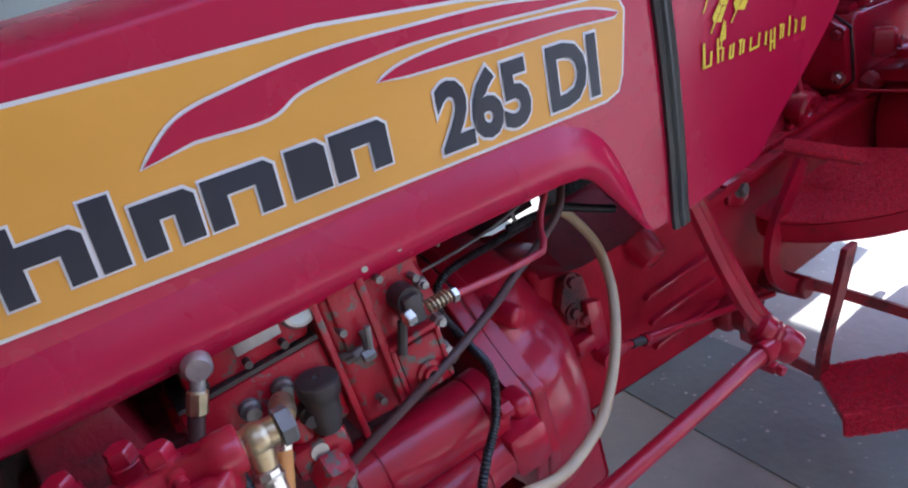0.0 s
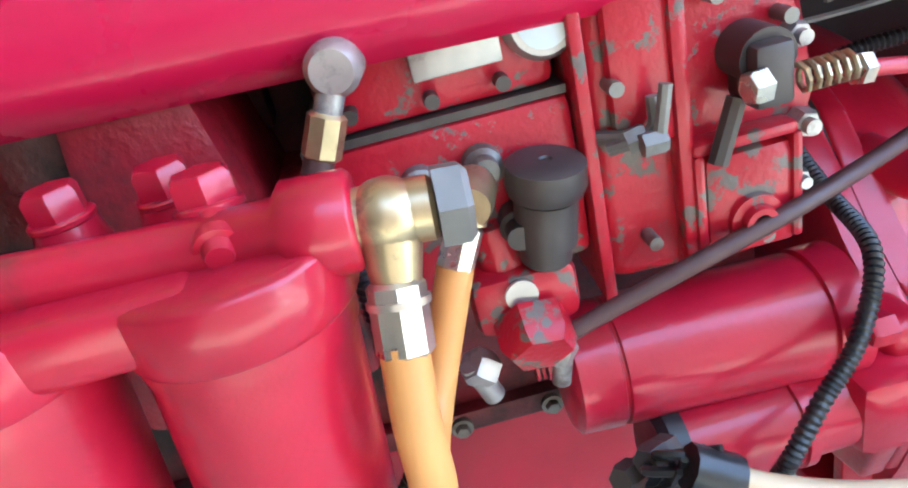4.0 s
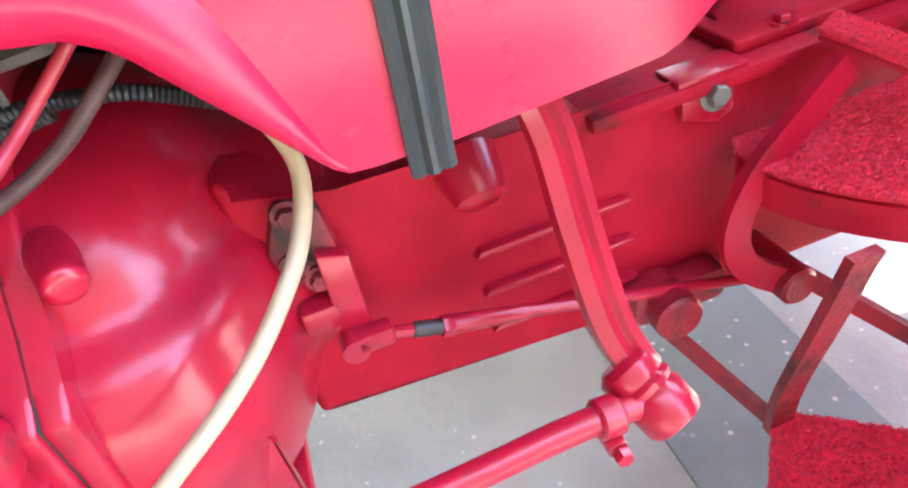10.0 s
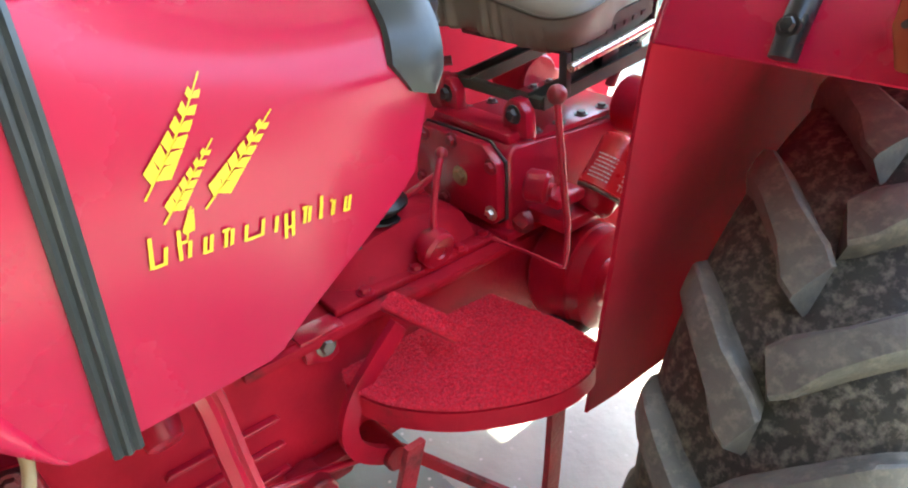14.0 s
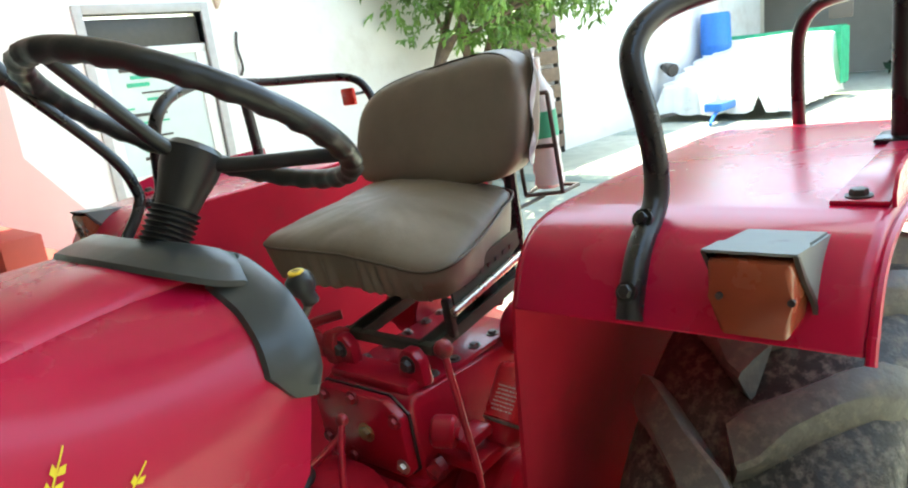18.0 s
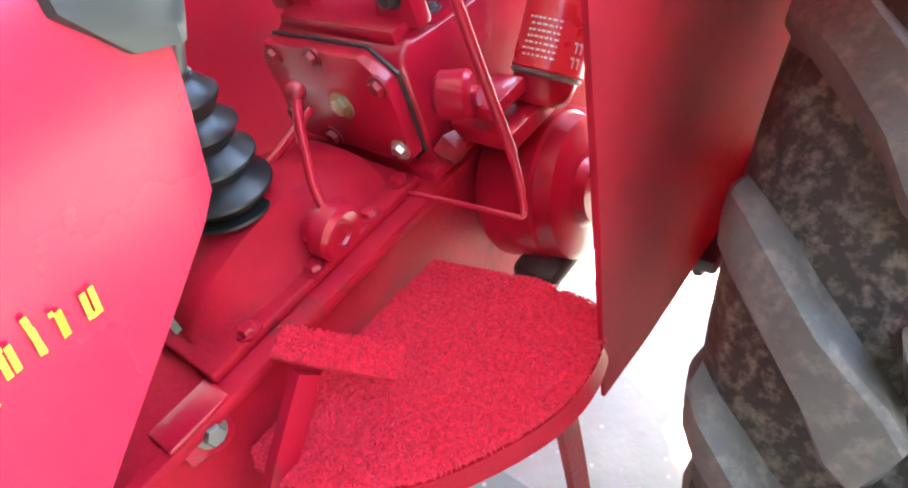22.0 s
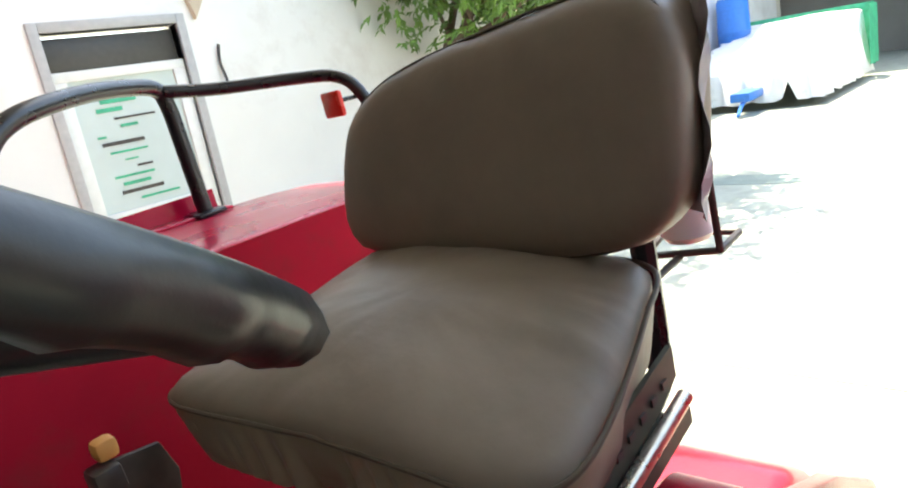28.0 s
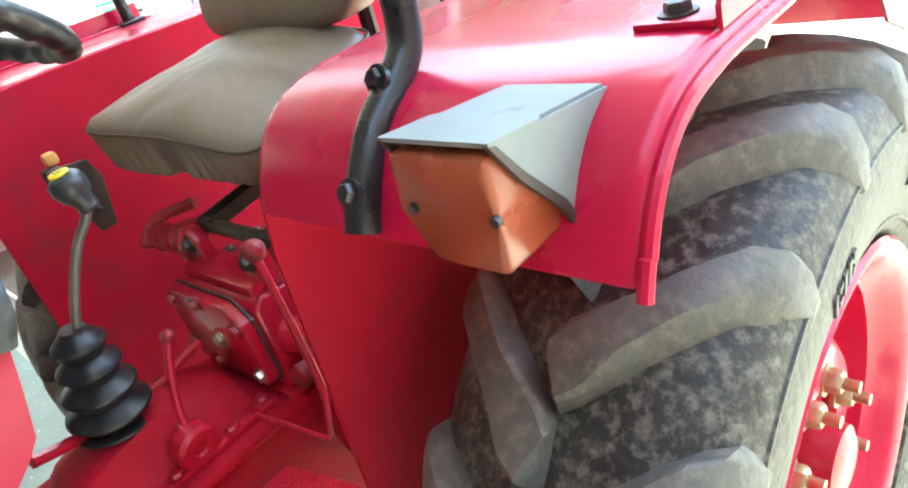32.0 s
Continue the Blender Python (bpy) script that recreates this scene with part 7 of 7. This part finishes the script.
def seat_shape(p):
    # narrower towards the back, crowned top, gathered skirt at the front
    u = (p.x - 1.333) / 0.18
    v = (p.y - 0.055) / 0.225
    q = p.copy()
    q.y = 0.055 + (p.y - 0.055) * (0.935 - 0.095 * u)
    q.z += 0.016 * u + 0.004 + 0.055 * (p.y - 0.055)
    q.x += 0.036 * (1 - v) * min(1.0, max(0.0, 0.6 - u))
    if p.z > 1.238:
        q.z += 0.036 * max(0.0, 1 - u * u) * max(0.0, 1 - v * v) + 0.012 * max(0, u)
    q.z -= 0.030 * max(0.0, -u - 0.2) * math.exp(-((p.y + 0.12) / 0.10) ** 2) * (1 if p.z > 1.20 else 0.3)
    low = min(1.0, max(0.0, (1.235 - p.z) / 0.08))
    if u < -0.3:
        q.x += low * 0.012 + 0.0105 * low * math.sin(p.y * 235 + 1.6 * math.sin(p.y * 31)) * min(1, (-u - .3) * 2) * math.exp(-((p.y - 0.05) / 0.12) ** 4)
    if abs(v) > 0.75:
        q.y -= math.copysign(low * 0.018, v)
    return q


part("cushion", cushion(1.330, 0.057, 1.2025, 0.188, 0.232, 0.0545, (0.25, 0.24), seat_shape, 1, 400), VINYL, seat, "grey-brown vinyl seat cushion", 70)
bm = BM()
loop = []
for k in range(121):
    a = 2 * math.pi * k / 120
    x = math.copysign(abs(math.cos(a)) ** 0.25, math.cos(a)) * 0.1955
    y = math.copysign(abs(math.sin(a)) ** 0.25, math.sin(a)) * 0.2345
    loop.append(seat_shape(Vector((1.333 + x * .97, 0.055 + y, 1.238))))
tube(bm, loop, 0.0030, 8, 1)
part("piping", bm, WELT, seat, "dark piping round the cushion")


def back_shape(p):
    # a wide pad, fuller below on its far side, its top edge rising to the near side
    q = p.copy()
    v = (p.z - 1.405) / 0.125
    w = (p.y - 0.045) / 0.240
    q.x += 0.030 * (v + 1) - 0.014 * w ** 2
    q.y = 0.045 + (p.y - 0.045) * (1.0 - 0.08 * v * (1 if w > 0 else -0.2))
    q.z += -0.022 * w * max(0.0, v) - 0.006 * w
    return q


part("backrest", cushion(1.500, 0.045, 1.405, 0.056, 0.240, 0.125, (0.36, 0.52), back_shape, 5), VINYL, seat, "grey-brown vinyl backrest", 70)
for off in (0.5, -0.55):
    bm = BM()
    loop = []
    for k in range(121):
        a = 2 * math.pi * k / 120
        y = math.copysign(abs(math.cos(a)) ** 0.52, math.cos(a)) * 0.2345
        z = math.copysign(abs(math.sin(a)) ** 0.52, math.sin(a)) * 0.1228
        loop.append(back_shape(Vector((1.500 + 0.056 * off, 0.045 + y, 1.405 + z))))
    tube(bm, loop, 0.0020, 8, 1)
    part("back_piping", bm, WELT, seat)
for y in (-0.105, 0.10):
    bm = BM()
    P = [(1.36, y, 1.10), (1.50, y, 1.105), (1.53, y, 1.15), (1.535, y, 1.30), (1.55, y, 1.45)]
    tube(bm, P, 0.014, 8, 5)
    part("back_bracket", bm, BLACK, seat, "black backrest brackets")
# plastic-wrapped rear of the backrest
bm = BM()
grid = [[back_shape(Vector((1.49 + 0.013 * j, -0.200 + 0.006 * math.sin(i * 1.1 + j * 1.9) + 0.004 * j * j - 0.004, 1.31 + 0.20 * i / 12))) for j in range(6)] for i in range(13)]
sheet(bm, grid, 0.001, lambda p: (1, 0, 0))
part("torn_cover", bm, material("cloudy_plastic", (0.42, 0.40, 0.42), 0.25, vary=0.15, scale=20), seat, "crumpled cloudy plastic at the backrest edge")
# seat rails
rails = new("seat_rails")
rails.parent = T
for y in (-0.115, 0.085):
    bm = BM()
    P0, P1 = Vector((1.195, y, 1.045)), Vector((1.52, y, 1.082))
    rings = [[bm.verts.new(p + Vector((0, a, b))) for a, b in ((-0.021, -0.012), (-0.021, 0.012), (-0.017, 0.012), (-0.017, -0.006), (0.017, -0.006), (0.017, 0.012), (0.021, 0.012), (0.021, -0.012))] for p in (P0, P1)]
    skin(bm, rings)
    part("channel", bm, OLIVE, rails, "dark greasy olive channel rail")
bm = BM()
box(bm, (1.192, -0.128, 1.032), (1.212, 0.128, 1.052), 0.003)
part("front_bar", bm, OLIVE, rails)
bm = BM()
prism(bm, [(1.25, 1.112), (1.25, 1.146), (1.29, 1.166), (1.47, 1.192), (1.47, 1.158), (1.43, 1.142)], "y", -0.152, -0.146)
part("slide_plate", bm, OLIVE, rails, "worn slotted slide plate")
for k in range(7):
    bm = BM()
    box(bm, (1.285 + 0.025 * k, -0.1545, 1.136 + 0.004 * k), (1.296 + 0.025 * k, -0.1515, 1.144 + 0.004 * k))
    part("slot", bm, DARK, rails)
bm = BM()
tube(bm, [(1.235, -0.160, 1.106), (1.46, -0.163, 1.142)], 0.0085, 10)
part("slide_bar", bm, STEEL, rails, "bright worn slide bar")
bm = BM()
box(bm, (1.236, -0.150, 1.052), (1.250, -0.130, 1.128), 0.003)
box(bm, (1.37, -0.12, 1.07), (1.42, -0.07, 1.10), 0.005)
lathe(bm, (1.395, -0.09, 1.09), (1.395, -0.09, 1.13), [(0, 0.02)] + [(0.1 + 0.1 * k, 0.02 + 0.004 * (k % 2)) for k in range(8)] + [(1, 0.02)], 16)
box(bm, (1.27, -0.11, 1.110), (1.48, 0.18, 1.13), 0.008)
part("seat_frame", bm, DARK, rails)
# red arm on the far side of the lift housing
bm = BM()
lathe(bm, (1.155, 0.14, 1.025), (1.155, 0.205, 1.035), [(0, 0.020), (0.6, 0.020), (0.62, 0.027), (0.9, 0.027), (1, 0.022)], 20)
prism(bm, [(1.14, 1.035), (1.155, 1.06), (1.20, 1.055), (1.20, 1.0), (1.15, 0.99)], "y", 0.10, 0.14, 0.006)
tube(bm, [(1.12, 0.19, 1.03), (1.16, 0.2, 1.06), (1.22, 0.15, 1.07)], 0.010, 8)
part("quadrant", bm, CASTD, T, "greasy red control quadrant")
bm = BM()
box(bm, (1.06, 0.268, 1.172), (1.09, 0.302, 1.206), 0.006)
prism(bm, [(1.068, 1.175), (1.085, 1.20), (1.14, 1.19), (1.15, 1.15), (1.13, 1.06), (1.10, 1.06)], "y", 0.296, 0.304, 0.002)
tube(bm, [(1.075, 0.292, 1.165), (1.092, 0.290, 1.135), (1.115, 0.292, 1.10)], 0.005, 8)
part("quadrant_handle", bm, DARK, T, "dark control handle bracket")
bm = BM()
box(bm, (1.074, 0.280, 1.206), (1.098, 0.304, 1.230), 0.007)
part("handle_tip", bm, ORANGE_H, T, "worn orange handle tip")

# bottle rack behind the seat
rack = new("bottle_rack")
rack.parent = T
for pts in ([(1.70, -0.115, 1.43), (1.71, -0.115, 1.20), (1.71, -0.01, 1.19), (1.70, -0.01, 1.43), (1.70, -0.115, 1.43)], [(1.71, -0.115, 1.31), (1.71, -0.01, 1.305)], [(1.78, -0.115, 1.20), (1.71, -0.115, 1.20)], [(1.78, -0.115, 1.20), (1.78, -0.01, 1.20), (1.71, -0.01, 1.19)], [(1.60, -0.06, 1.19), (1.71, -0.06, 1.19)]):
    bm = BM()
    for a, b in zip(pts, pts[1:]):
        tube(bm, [a, b], 0.005, 8)
    part("wire", bm, DARK, rack)
bm = BM()
lathe(bm, (1.745, -0.06, 1.205), (1.745, -0.06, 1.50), [(0, 0.03)] + [(0.03 + 0.06 * k, 0.036 - 0.003 * (k % 2)) for k in range(11)] + [(0.75, 0.036), (0.88, 0.016), (0.93, 0.014)], 24)
bt = part("bottle", bm, material("clear_plastic_bottle", (0.75, 0.76, 0.76), 0.12, vary=0.05), rack, "ribbed clear plastic water bottle")
bm = BM()
lathe(bm, (1.745, -0.06, 1.325), (1.745, -0.06, 1.385), [(0, 0.0368), (1, 0.0368)], 24)
part("bottle_label", bm, TARPG, bt, "green bottle label")
bm = BM()
cyl(bm, (1.745, -0.06, 1.478), (1.745, -0.06, 1.505), 0.0155)
part("bottle_cap", bm, WHITE, bt)
bm = BM()
cyl(bm, (1.60, 0.04, 0.95), (1.60, -0.06, 1.2), 0.012)
part("rack_stay", bm, DARK, rack)

# ---- steering ----
st = new("steering_wheel")
st.parent = T
C = Vector((0.892, -0.077, 1.526))
nrm = Vector((0.567, 0.0, 0.824)).normalized()
tx = nrm.cross(Vector((0, 1, 0))).normalized()
sy = tx.cross(nrm)
bm = BM()
pts = [C + (sy * math.cos(2 * math.pi * k / 72) + tx * math.sin(2 * math.pi * k / 72)) * 0.218 for k in range(73)]
rings = []
for k in range(144):
    a = 2 * math.pi * k / 144
    rd = sy * math.cos(a) + tx * math.sin(a)
    c = C + rd * 0.218
    row = []
    for j in range(12):
        b = 2 * math.pi * j / 12
        r = 0.0150 + 0.0030 * max(0.0, math.sin(a * 30)) * (1 if math.sin(b) < 0.2 else 0)
        row.append(bm.verts.new(c + rd * (r * math.cos(b)) + nrm * (r * math.sin(b))))
    rings.append(row)
skin(bm, rings + [rings[0]], True, False)
part("rim", bm, RUBBER, st, "black steering wheel rim with finger grips", 60)
hub = Vector((0.868, -0.077, 1.480))
col = (hub - Vector((0.795, -0.077, 1.381))).normalized()
for k in range(3):
    a = radians(95 + 120 * k)
    rd = sy * math.cos(a) + tx * math.sin(a)
    bm = BM()
    tube(bm, [hub, hub + rd * 0.06 + nrm * 0.008, C + rd * 0.213], 0.0105, 10, 5)
    part("spoke", bm, RUBBER, st)
bm = BM()
lathe(bm, hub - col * 0.07, hub + col * 0.022, [(0, 0.028), (0.35, 0.034), (0.6, 0.040), (0.9, 0.042), (1, 0.034)], 28)
part("hub", bm, RUBBER, st, "black steering hub")
bm = BM()
base = Vector((0.788, -0.077, 1.370))
top = hub - col * 0.068
prof = []
for k in range(9):
    prof += [(k / 9, 0.030), (k / 9 + 0.05, 0.035), (k / 9 + 0.08, 0.030)]
lathe(bm, base, top, prof, 26)
part("column_boot", bm, RUBBER, st, "black ribbed column boot")
bm = BM()
tube(bm, [(0.80, 0.05, 1.38), (0.835, 0.055, 1.42), (0.842, 0.06, 1.45), (0.82, 0.07, 1.51), (0.72, 0.10, 1.65)], 0.0085, 10, 6)
hl = part("hand_throttle", bm, BLACK, T, "black hand throttle lever")
bm = BM()
lathe(bm, (0.735, 0.095, 1.63), (0.712, 0.102, 1.66), [(0, 0.012), (0.5, 0.016), (0.9, 0.017), (1, 0.012)], 16)
part("lever_grip", bm, RUBBER, hl)
